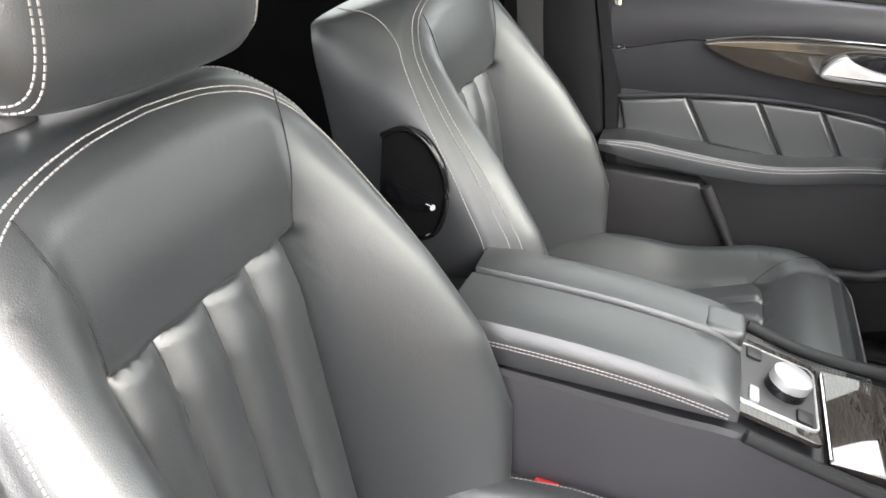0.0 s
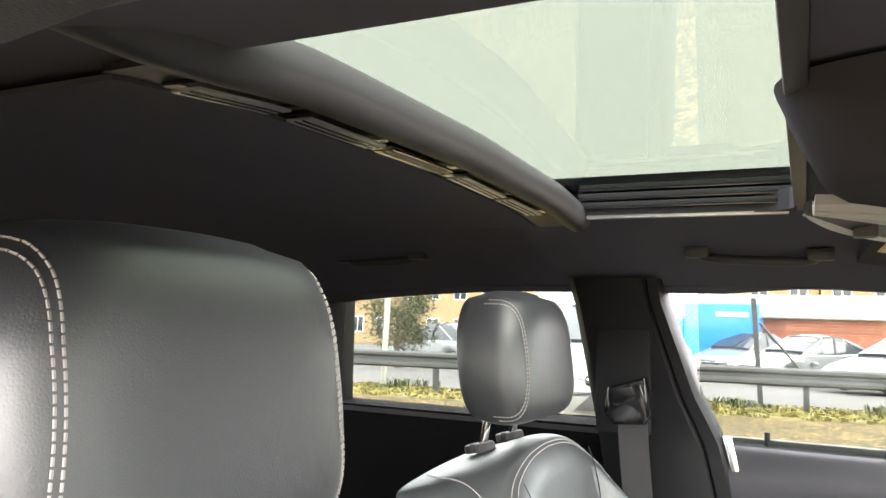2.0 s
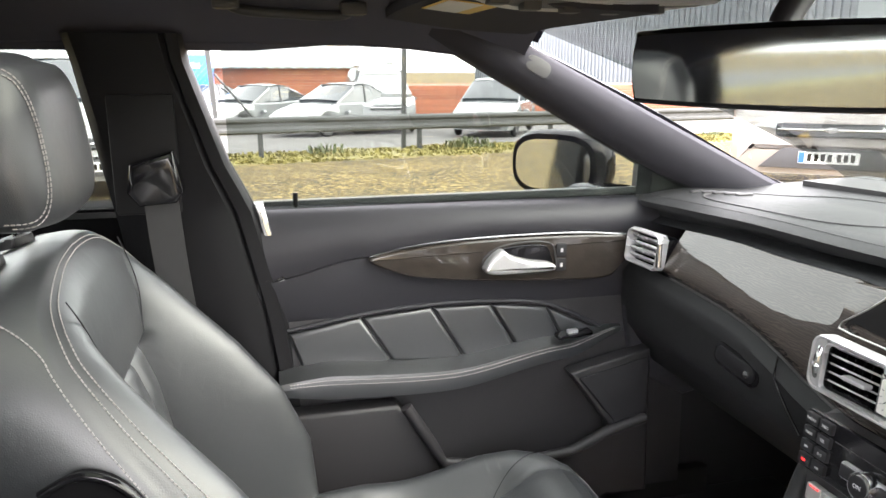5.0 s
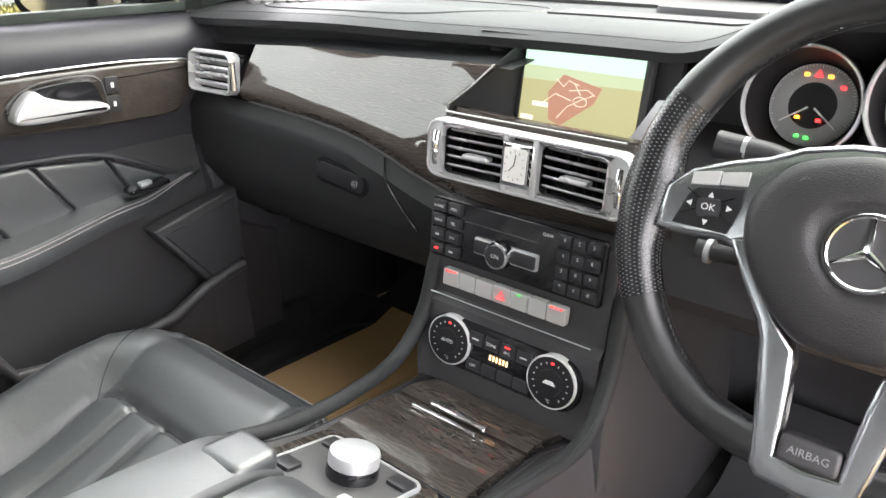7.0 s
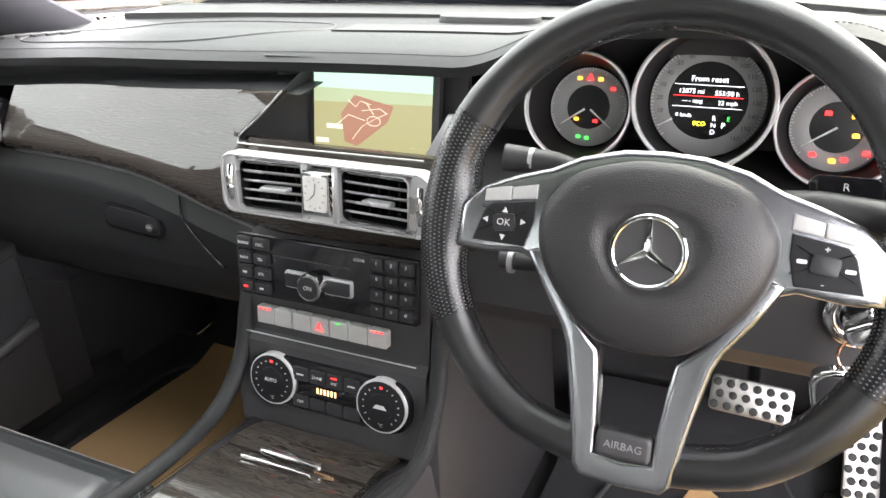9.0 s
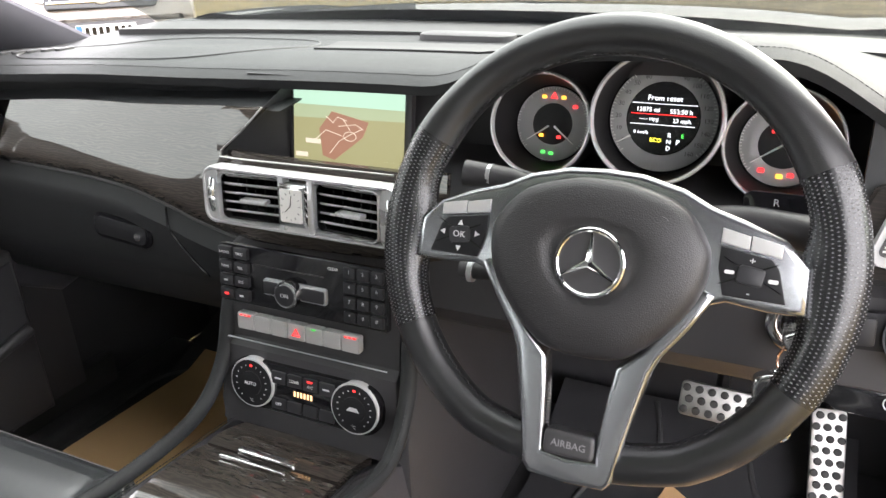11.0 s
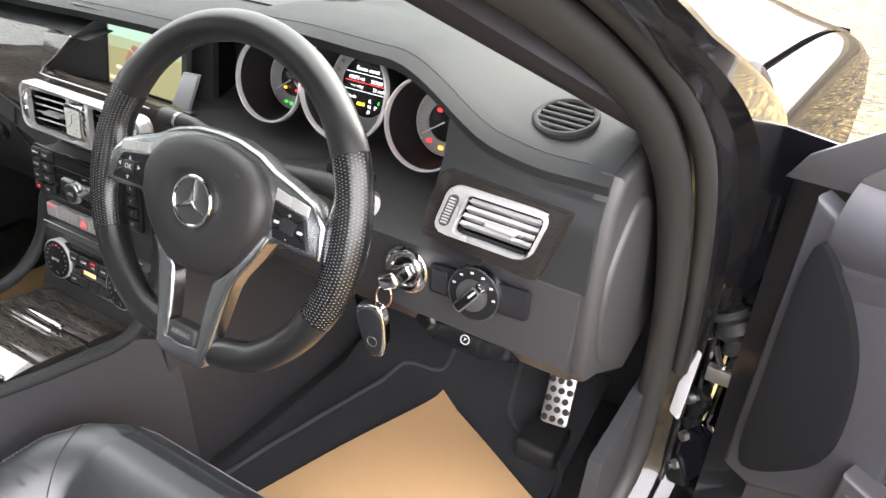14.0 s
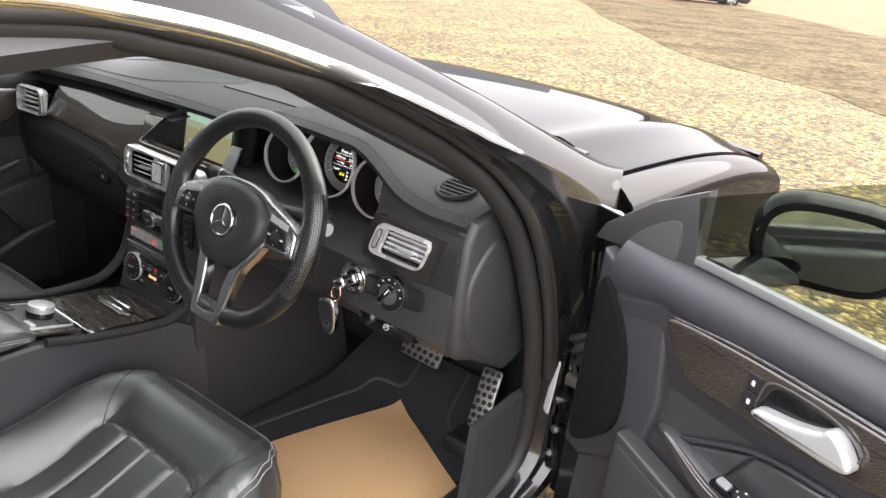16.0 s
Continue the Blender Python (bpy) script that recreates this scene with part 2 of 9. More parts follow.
def part(name, bm, mat, parent=None, label="", smooth=True, kind=""):
    """Links a bmesh, or a ready mesh, as one object in world coordinates under its thing."""
    if isinstance(bm, bmesh.types.BMesh):
        me = bpy.data.meshes.new(name)
        bmesh.ops.recalc_face_normals(bm, faces=bm.faces)
        bm.to_mesh(me)
        bm.free()
    else:
        me = bm
    if not me.materials:
        me.materials.append(mat)
    if smooth:
        me.polygons.foreach_set("use_smooth", [True] * len(me.polygons))
        me.set_sharp_from_angle(angle=radians(38))
    ob = new(name, me)
    if parent is not None:
        ob.parent = parent
        m = Matrix.Identity(4)
        chain = parent
        mats = []
        while chain is not None:
            mats.append(chain)
            chain = chain.parent
        for c in reversed(mats):
            m = m @ c.matrix_parent_inverse @ c.matrix_basis
        ob.matrix_parent_inverse = m.inverted()
    if label:
        ob["label"] = label
    if kind:
        ob["kind"] = kind
    return ob


def loft(rings, closed=True, caps=True, bm=None):
    """A skin over rings of points; closed rings may be capped."""
    bm = bm or bmesh.new()
    vs = [[bm.verts.new(p) for p in r] for r in rings]
    n = len(rings[0])
    for a, b in zip(vs, vs[1:]):
        for i in range(n if closed else n - 1):
            j = (i + 1) % n
            bm.faces.new((a[i], a[j], b[j], b[i]))
    if closed and caps:
        for r in (vs[0], vs[-1]):
            bm.faces.new(r)
    return bm


def slab(f, nu, nv, thick, bm=None):
    """A sheet f(u, v), u and v from 0 to 1, with real thickness along thick (a vector or a number along its normals)."""
    bm = bm or bmesh.new()
    pts = [[Vector(f(i / nu, j / nv)) for j in range(nv + 1)] for i in range(nu + 1)]
    if isinstance(thick, (int, float)):
        nrm = []
        for i in range(nu + 1):
            row = []
            for j in range(nv + 1):
                du = pts[min(i + 1, nu)][j] - pts[max(i - 1, 0)][j]
                dv = pts[i][min(j + 1, nv)] - pts[i][max(j - 1, 0)]
                row.append(du.cross(dv).normalized() * thick)
            nrm.append(row)
    else:
        nrm = [[Vector(thick)] * (nv + 1) for _ in range(nu + 1)]
    a = [[bm.verts.new(p) for p in row] for row in pts]
    b = [[bm.verts.new(p + q) for p, q in zip(r, s)] for r, s in zip(pts, nrm)]
    for i in range(nu):
        for j in range(nv):
            bm.faces.new((a[i][j], a[i + 1][j], a[i + 1][j + 1], a[i][j + 1]))
            bm.faces.new((b[i][j + 1], b[i + 1][j + 1], b[i + 1][j], b[i][j]))
    rim = [(i, 0) for i in range(nu)] + [(nu, j) for j in range(nv)] + [(i, nv) for i in range(nu, 0, -1)] + [(0, j) for j in range(nv, 0, -1)]
    for (i, j), (k, l) in zip(rim, rim[1:] + rim[:1]):
        bm.faces.new((a[i][j], b[i][j], b[k][l], a[k][l]))
    return bm


def box(lo, hi, bevel=0.004, segs=2, bm=None):
    new_bm = bmesh.new()
    bmesh.ops.create_cube(new_bm, size=1)
    for v in new_bm.verts:
        v.co = Vector([l + (c + 0.5) * (h - l) for c, l, h in zip(v.co, lo, hi)])
    if bevel:
        bmesh.ops.bevel(new_bm, geom=new_bm.edges[:], offset=bevel, segments=segs, affect="EDGES", profile=0.6)
    return join(new_bm, bm)


def join(src, dst):
    if dst is None:
        return src
    me = bpy.data.meshes.new("tmp")
    src.to_mesh(me)
    src.free()
    dst.from_mesh(me)
    bpy.data.meshes.remove(me)
    return dst


def prism(outline, depth, bevel=0.003, m=None, segs=2, bm=None):
    """A plate of an outline in its own xy plane, depth along its z, with rounded edges, laid by m."""
    b = bmesh.new()
    lo = [b.verts.new((x, y, 0)) for x, y in outline]
    hi = [b.verts.new((x, y, depth)) for x, y in outline]
    n = len(lo)
    b.faces.new(lo[::-1])
    top = b.faces.new(hi)
    for i in range(n):
        b.faces.new((lo[i], lo[(i + 1) % n], hi[(i + 1) % n], hi[i]))
    bmesh.ops.recalc_face_normals(b, faces=b.faces)
    if bevel:
        bmesh.ops.bevel(b, geom=list(top.edges), offset=bevel, segments=segs, affect="EDGES", profile=0.6)
    if m is not None:
        b.transform(m)
    return join(b, bm)


def tube(path, r, n=10, closed=False, bm=None, squash=1.0, up=(0, 0, 1)):
    """A round bar along points; r is a number or a function of 0..1."""
    pts = [Vector(p) for p in path]
    k = len(pts)
    rings = []
    for i, p in enumerate(pts):
        a, b = (pts[(i - 1) % k], pts[(i + 1) % k]) if closed else (pts[max(i - 1, 0)], pts[min(i + 1, k - 1)])
        t = (b - a).normalized()
        s = t.cross(Vector(up))
        s = s.normalized() if s.length > 1e-4 else t.orthogonal().normalized()
        w = s.cross(t)
        rad = r(i / max(1, k - 1)) if callable(r) else r
        rings.append([p + s * rad * math.cos(2 * math.pi * j / n) + w * rad * squash * math.sin(2 * math.pi * j / n) for j in range(n)])
    if closed:
        return loft(rings + rings[:1], True, False, bm)
    return loft(rings, True, True, bm)


def disc(m, r, depth, n=40, bevel=0.001, bm=None):
    return prism([(r * math.cos(2 * math.pi * i / n), r * math.sin(2 * math.pi * i / n)) for i in range(n)], depth, bevel, m, 2, bm)


def ring(m, r0, r1, depth, n=56, bm=None):
    """A flat annulus with a rounded lip, axis along m's z."""
    b = bmesh.new()
    prof = [(r0, 0), (r0, depth * 0.7), (r0 + (r1 - r0) * 0.3, depth), (r0 + (r1 - r0) * 0.7, depth), (r1, depth * 0.7), (r1, 0)]
    rings = [[m @ Vector((r * math.cos(2 * math.pi * i / n), r * math.sin(2 * math.pi * i / n), h)) for r, h in prof] for i in range(n)]
    loft(rings + rings[:1], True, False, b)
    bmesh.ops.remove_doubles(b, verts=b.verts, dist=1e-6)
    return join(b, bm)


def rounded(w, h, r, n=5):
    """The outline of a rounded rectangle about its middle."""
    pts = []
    for cx, cy, a0 in ((w / 2 - r, h / 2 - r, 0), (-w / 2 + r, h / 2 - r, 90), (-w / 2 + r, -h / 2 + r, 180), (w / 2 - r, -h / 2 + r, 270)):
        for i in range(n + 1):
            a = radians(a0 + 90 * i / n)
            pts.append((cx + r * math.cos(a), cy + r * math.sin(a)))
    return pts


def spline(pts, n, closed=False):
    """n points along a smooth curve through pts."""
    P = [Vector(p) for p in pts]
    k = len(P)
    out = []
    segs = k if closed else k - 1
    for i in range(n):
        f = i / (n if closed else n - 1) * segs
        j = min(int(f), segs - 1)
        t = f - j
        g = (lambda q: P[q % k]) if closed else (lambda q: P[max(0, min(k - 1, q))])
        p0, p1, p2, p3 = g(j - 1), g(j), g(j + 1), g(j + 2)
        out.append(0.5 * ((2 * p1) + (p2 - p0) * t + (2 * p0 - 5 * p1 + 4 * p2 - p3) * t * t + (3 * p1 - p0 - 3 * p2 + p3) * t ** 3))
    return out


def frame_at(o, right, up):
    """A pose whose x runs along right, y along up and z out of the face."""
    r = Vector(right).normalized()
    u = Vector(up)
    z = r.cross(u).normalized()
    u = z.cross(r)
    m = Matrix((r, u, z)).transposed().to_4x4()
    m.translation = Vector(o)
    return m


def ease(x, pts):
    """Smooth value at x through (x, value) pairs."""
    if x <= pts[0][0]:
        return pts[0][1]
    for (a, va), (b, vb) in zip(pts, pts[1:]):
        if x <= b:
            t = (x - a) / (b - a)
            return va + (vb - va) * (t * t * (3 - 2 * t))
    return pts[-1][1]


def line(x, pts):
    """Straight value at x through (x, value) pairs."""
    return float(np.interp(x, [p[0] for p in pts], [p[1] for p in pts]))


def stitches(path, length=0.0042, gap=0.0016, r=0.0009, lift=(0, 0, 0), bm=None):
    """A row of short thread stitches along a path, in one mesh."""
    pts = [Vector(p) + Vector(lift) for p in path]
    verts, faces = [], []
    acc = 0.0
    start = None
    runs = []
    step = length + gap
    total = [0.0]
    for a, b in zip(pts, pts[1:]):
        total.append(total[-1] + (b - a).length)
    def at(d):
        i = int(np.searchsorted(total, d)) or 1
        i = min(i, len(pts) - 1)
        t = (d - total[i - 1]) / max(1e-9, total[i] - total[i - 1])
        return pts[i - 1].lerp(pts[i], t)
    d = 0.0
    while d + length < total[-1]:
        runs.append((at(d), at(d + length)))
        d += step
    bm = bm or bmesh.new()
    for a, b in runs:
        t = (b - a).normalized()
        s = t.orthogonal().normalized() * r
        w = t.cross(s)
        va = [bm.verts.new(a + (s * c + w * e)) for c, e in ((1, 0), (0, 1), (-1, 0), (0, -1))]
        vb = [bm.verts.new(b + (s * c + w * e)) for c, e in ((1, 0), (0, 1), (-1, 0), (0, -1))]
        for i in range(4):
            bm.faces.new((va[i], va[(i + 1) % 4], vb[(i + 1) % 4], vb[i]))
        bm.faces.new(va[::-1])
        bm.faces.new(vb)
    return bm


def text_mesh(body, size, m, depth=0.0002, align="CENTER"):
    """Lettering as a mesh, its middle at m's origin, its face along m's z."""
    cu = bpy.data.curves.new("lettering", "FONT")
    cu.body, cu.size, cu.extrude, cu.align_x, cu.align_y, cu.resolution_u = body, size, depth, align, "CENTER", 2
    ob = bpy.data.objects.new("lettering", cu)
    me = bpy.data.meshes.new_from_object(ob)
    bpy.data.objects.remove(ob)
    bpy.data.curves.remove(cu)
    me.transform(m)
    return me



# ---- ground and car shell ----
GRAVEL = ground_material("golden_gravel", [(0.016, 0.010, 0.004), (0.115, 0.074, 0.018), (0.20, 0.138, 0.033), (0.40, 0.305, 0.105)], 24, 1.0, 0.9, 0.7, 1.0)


def ground_z(x):
    """The yard falls away gently on the passenger side."""
    return 0.03 * max(-60.0, min(3.0, x))


def ground_sheet():
    bm = bmesh.new()
    n = 60
    xs = [math.copysign(abs(i / n * 2 - 1) ** 3, i - n / 2) * 900 for i in range(n + 1)]
    vs = [[bm.verts.new((x, y, ground_z(x))) for y in xs] for x in xs]
    for i in range(n):
        for j in range(n):
            bm.faces.new((vs[i][j], vs[i + 1][j], vs[i + 1][j + 1], vs[i][j + 1]))
    return bm


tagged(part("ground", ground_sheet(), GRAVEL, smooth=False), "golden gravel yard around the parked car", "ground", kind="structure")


def side_x(z):
    """Inner half width of the cabin at a height."""
    return line(z, [(0.2, 0.70), (0.35, 0.76), (0.6, 0.79), (0.94, 0.755), (1.0, 0.735), (1.22, 0.665), (1.27, 0.63), (1.31, 0.52), (1.335, 0.3), (1.345, 0.0)])


def roof_z(x, y):
    """Inner height of the headlining across and along the car."""
    a = abs(x)
    z = line(a, [(0, 1.345), (0.3, 1.338), (0.45, 1.322), (0.55, 1.295), (0.62, 1.255), (0.66, 1.225)])
    return z - 0.35 * max(0, y + 0.42) ** 2 - 0.12 * max(0, -0.95 - y) ** 2 - 0.02 * max(0, -0.9 - y)


SR_X, SR_Y0, SR_Y1 = 0.405, -0.742, -0.432    # sunroof opening


def headlining():
    """The lining with the hole of the sunroof, and the outer skin over it."""
    xs = sorted(set([-0.66, -0.63, -0.6, -0.56, -0.52, -0.48, -0.44, -SR_X, -0.3, -0.2, -0.1, 0, 0.1, 0.2, 0.3, SR_X, 0.44, 0.48, 0.52, 0.56, 0.6, 0.63, 0.66]))
    ys = sorted(set([SR_Y0, SR_Y1] + [-1.9 + i * 0.08 for i in range(24)] + [-0.1]))
    ys = [y for y in ys if y <= -0.09]
    bm = bmesh.new()
    lo = {}
    for x in xs:
        for y in ys:
            lo[x, y] = bm.verts.new((x, y, roof_z(x, y)))
    for x0, x1 in zip(xs, xs[1:]):
        for y0, y1 in zip(ys, ys[1:]):
            if -SR_X <= x0 and x1 <= SR_X and SR_Y0 <= y0 and y1 <= SR_Y1:
                continue
            bm.faces.new((lo[x0, y0], lo[x0, y1], lo[x1, y1], lo[x1, y0]))
    ext = bmesh.ops.extrude_face_region(bm, geom=bm.faces[:])
    for v in ext["geom"]:
        if isinstance(v, bmesh.types.BMVert):
            v.co.z += 0.018
    return bm


def roof_skin():
    bm = bmesh.new()
    xs = sorted(set([-0.70, -0.66, -0.6, -0.5, -SR_X - 0.01, -0.2, 0, 0.2, SR_X + 0.01, 0.5, 0.6, 0.66, 0.70]))
    ys = sorted(set([SR_Y0 - 0.16, SR_Y1 + 0.03] + [-1.9 + i * 0.1 for i in range(19)] + [-0.05]))
    lo = {(x, y): bm.verts.new((x, y, roof_z(x * 0.93, y) + 0.05)) for x in xs for y in ys}
    for x0, x1 in zip(xs, xs[1:]):
        for y0, y1 in zip(ys, ys[1:]):
            if -SR_X - 0.02 <= x0 and x1 <= SR_X + 0.02 and SR_Y0 - 0.17 <= y0 and y1 <= SR_Y1 + 0.04:
                continue
            bm.faces.new((lo[x0, y0], lo[x0, y1], lo[x1, y1], lo[x1, y0]))
    ext = bmesh.ops.extrude_face_region(bm, geom=bm.faces[:])
    for v in ext["geom"]:
        if isinstance(v, bmesh.types.BMVert):
            v.co.z += 0.012
    return bm


tagged(part("ceiling", headlining(), LINER), "dark anthracite fabric headlining with a sunroof opening", "headlining", kind="structure")
car = thing("car_body", "black glossy saloon car body with an open front door", "car", (0, 0, 0.15), kind="structure")
part("roof", roof_skin(), PAINT, car)


def pillar(sx, foot, head, wf, wh, depth, n=10):
    """A window pillar from foot to head (y, z), with widths along the car."""
    rings = []
    for i in range(n + 1):
        t = i / n
        y, z = foot[0] + (head[0] - foot[0]) * t, foot[1] + (head[1] - foot[1]) * t
        w = wf + (wh - wf) * t
        x = side_x(z) - 0.012
        prof = [(-w, 0.03), (-w * 0.9, 0.0), (-w * 0.5, -0.014), (0, -0.018), (w * 0.5, -0.014), (w * 0.9, 0.0), (w, 0.03), (w, depth), (-w, depth)]
        rings.append([(sx * (x + d), y + o, z) for o, d in prof])
    return loft(rings)


def b_pillar(sx):
    """The centre pillar: broad at the foot, leaning back to the roof."""
    rings = []
    for i in range(25):
        z = 0.22 + 1.02 * i / 24
        yf = line(z, [(0.2, -0.44), (0.75, -0.515), (0.95, -0.562), (1.03, -0.60), (1.2, -0.652), (1.25, -0.655)])
        yr = line(z, [(0.2, -0.70), (0.95, -0.795), (1.2, -0.822), (1.25, -0.83)])
        x = side_x(z) - 0.04
        c, w = (yf + yr) / 2, (yf - yr) / 2
        rings.append([(sx * (x + d), c + o * w, z) for o, d in ((-1, 0.05), (-0.96, 0.02), (-0.8, 0.004), (-0.4, 0.0), (0.2, 0.0), (0.62, 0.004), (0.70, 0.012), (0.74, 0.006), (0.93, 0.010), (1.0, 0.03), (1.0, 0.09), (-1, 0.09))])
    return loft(rings)


for sx in (-1,):
    part("b_pillar_trim", b_pillar(sx), PILLAR, car)
for sx in (-1, 1):
    part("c_pillar_trim", pillar(sx, (-1.62, 0.9), (-1.5, 1.215), 0.2, 0.14, 0.08), PILLAR, car)


def side_rail(sx):
    """The roof rail over the side windows."""
    rings = []
    for i in range(30):
        y = -1.9 + i / 29 * 1.78
        rz = roof_z(0.655, y)
        sink = 0.035 * max(0, (i - 22) / 7)
        rings.append([(sx * 0.655, y, rz - 0.002), (sx * (0.668 + sink * 0.6), y, rz - 0.012 + sink), (sx * 0.70, y, rz - 0.012 + sink), (sx * 0.722, y, rz + 0.01 + sink), (sx * 0.70, y, rz + 0.075), (sx * 0.66, y, rz + 0.085)])
    return loft(rings)


for sx in (-1, 1):
    part("roof_rail", side_rail(sx), LINER if sx < 0 else PLASTIC, car)


def a_pillar(sx):
    """The padded inner trim of the sloping windscreen pillar."""
    rings = []
    for i in range(31):
        t = -0.32 + 1.32 * i / 30
        x = 0.640 + 0.125 * t
        up = Vector((0, -0.115 + 0.70 * t, 1.245 - 0.315 * t))
        lo = Vector((0, -0.160 + 0.52 * t, 1.185 - 0.268 * t))
        r = []
        for k, d in ((0.0, 0.035), (0.0, 0.012), (0.15, -0.004), (0.4, -0.016), (0.65, -0.014), (0.88, 0.0), (1.0, 0.025), (1.0, 0.06), (0.0, 0.06)):
            p = lo.lerp(up, k)
            r.append((sx * (x + d), p.y, p.z))
        rings.append(r)
    return loft(rings)


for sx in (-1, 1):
    part("a_pillar_trim", a_pillar(sx), SHADEDLINER, car)
OUT_C = [(0.64, -1.95, 1.16), (0.69, -1.5, 1.245), (0.715, -1.0, 1.295), (0.724, -0.70, 1.303), (0.726, -0.497, 1.297), (0.73, -0.405, 1.285), (0.74, -0.289, 1.262), (0.755, -0.184, 1.231), (0.775, -0.052, 1.184), (0.82, 0.179, 1.083), (0.86, 0.442, 0.948), (0.872, 0.56, 0.90)]
OUT_E = [(0.50, -1.95, 1.23), (0.54, -1.5, 1.315), (0.575, -1.0, 1.362), (0.585, -0.70, 1.368), (0.592, -0.50, 1.362), (0.60, -0.38, 1.350), (0.61, -0.25, 1.325), (0.62, -0.14, 1.292), (0.64, 0.03, 1.228), (0.69, 0.28, 1.128), (0.765, 0.66, 0.965), (0.79, 0.76, 0.935)]


def outer_band(sx):
    c, e = spline(OUT_C, 70), spline(OUT_E, 70)
    def f(u, v):
        p = c[int(round(u * 69))].lerp(e[int(round(u * 69))], v if sx > 0 else v * 0.45)
        return (sx * p.x, p.y, p.z + 0.022 * math.sin(math.pi * v) + 0.004)
    return slab(f, 69, 8, (0, 0, -0.012))


for sx in (-1, 1):
    part("roof_side", outer_band(sx), PAINT, car)
    part("chrome_strip", tube([(sx * (p.x + 0.006), p.y, p.z - 0.004) for p in spline(OUT_C, 70)], 0.0125, 10), CHROME, car, "polished window strip")
SEAL = [(0.655, -1.5, 1.20), (0.69, -1.0, 1.268), (0.70, -0.489, 1.266), (0.71, -0.334, 1.244), (0.725, -0.22, 1.215), (0.745, -0.118, 1.183), (0.77, 0.085, 1.085), (0.795, 0.215, 0.99), (0.81, 0.31, 0.868), (0.815, 0.405, 0.66), (0.812, 0.452, 0.46), (0.808, 0.445, 0.34), (0.80, 0.39, 0.275), (0.79, 0.28, 0.245), (0.785, 0.0, 0.235), (0.785, -0.7, 0.235)]
sl = spline(SEAL, 150)
part("door_seal", tube([(p.x, p.y, p.z) for p in sl], 0.017, 12, squash=1.2, up=(1, 0, 0)), RUBBER, car, "black rubber door seal")
part("door_seal", tube([(p.x + 0.030, p.y + 0.010, p.z + 0.016) for p in sl[:96]], 0.012, 10, up=(1, 0, 0)), RUBBER, car)


LABELWHITE = material("white_sticker", (0.6, 0.6, 0.6), 0.4, stain=0.1)
STEELDARK = material("black_painted_bracket", (0.010, 0.010, 0.011), 0.2, coat=1.0, stain=0.3)


def jamb():
    """Painted metal between the door seal and the wing."""
    edge = [p for p in sl if p.y > -0.15]
    outer = [(0.05, 0.015), (0.075, 0.05), (0.088, 0.085), (0.10, 0.16)]
    n = len(edge)
    def f(u, v):
        p = edge[int(round(u * (n - 1)))]
        k = line(p.z, [(0.24, 0.2), (0.34, 0.7), (0.5, 1.0), (0.95, 1.0), (1.1, 0.2), (1.2, 0.05)])
        dx, dy = line(v, [(0, 0.0), (0.3, 0.045), (0.45, 0.055), (0.55, 0.075), (1.0, 0.085)]), line(v, [(0, 0.0), (0.3, 0.018), (0.45, 0.06), (0.55, 0.07), (1.0, 0.17)]) * k
        return (p.x + dx, p.y + dy, p.z + 0.012)
    return slab(f, n - 1, 16, (0, 0.012, 0))


part("door_jamb", jamb(), STEELDARK, car, "black painted door jamb")
part("jamb_label", prism(rounded(0.022, 0.125, 0.004), 0.002, 0.0005, frame_at((0.856, 0.452, 0.535), (0.8, -0.6, 0), (0.05, 0.05, 1))), LABELWHITE, car, "white sticker")
near_seal = [p for p in sl if p.y > 0.0 and p.z < 1.06]
part("jamb_lining", slab(lambda u, v: (near_seal[int(round(u * (len(near_seal) - 1)))].x - 0.050 * v, near_seal[int(round(u * (len(near_seal) - 1)))].y + 0.02 + 0.16 * v, near_seal[int(round(u * (len(near_seal) - 1)))].z - 0.01 * v), len(near_seal) - 1, 6, (0.008, 0.008, 0)), PLASTIC_GREY, car)
part("sill_outer", box((0.79, -1.7, 0.15), (0.885, 0.45, 0.222), 0.02, 3), PAINT, car)
for z in (0.76, 0.40):
    part("hinge_bracket", prism([(-0.045, -0.035), (0.03, -0.05), (0.055, 0.0), (0.03, 0.05), (-0.045, 0.035)], 0.02, 0.004, frame_at((0.885, 0.485, z), (0.8, -0.6, 0), (0, 0, 1))), PAINT, car)
    part("hinge_arm", tube([(0.875, 0.485, z), (0.905, 0.470, z + 0.01), (0.945, 0.440, z - 0.005)], 0.013, 10), PAINT, car)
    for dz in (-0.03, 0.03):
        part("hinge_bolt", disc(frame_at((0.880, 0.472, z + dz), (0.8, -0.6, 0), (0, 0, 1)), 0.009, 0.016, 6, 0.001), STEEL, car)
part("check_strap", box((0.878, 0.455, 0.55), (0.97, 0.472, 0.575), 0.004), STEEL, car)
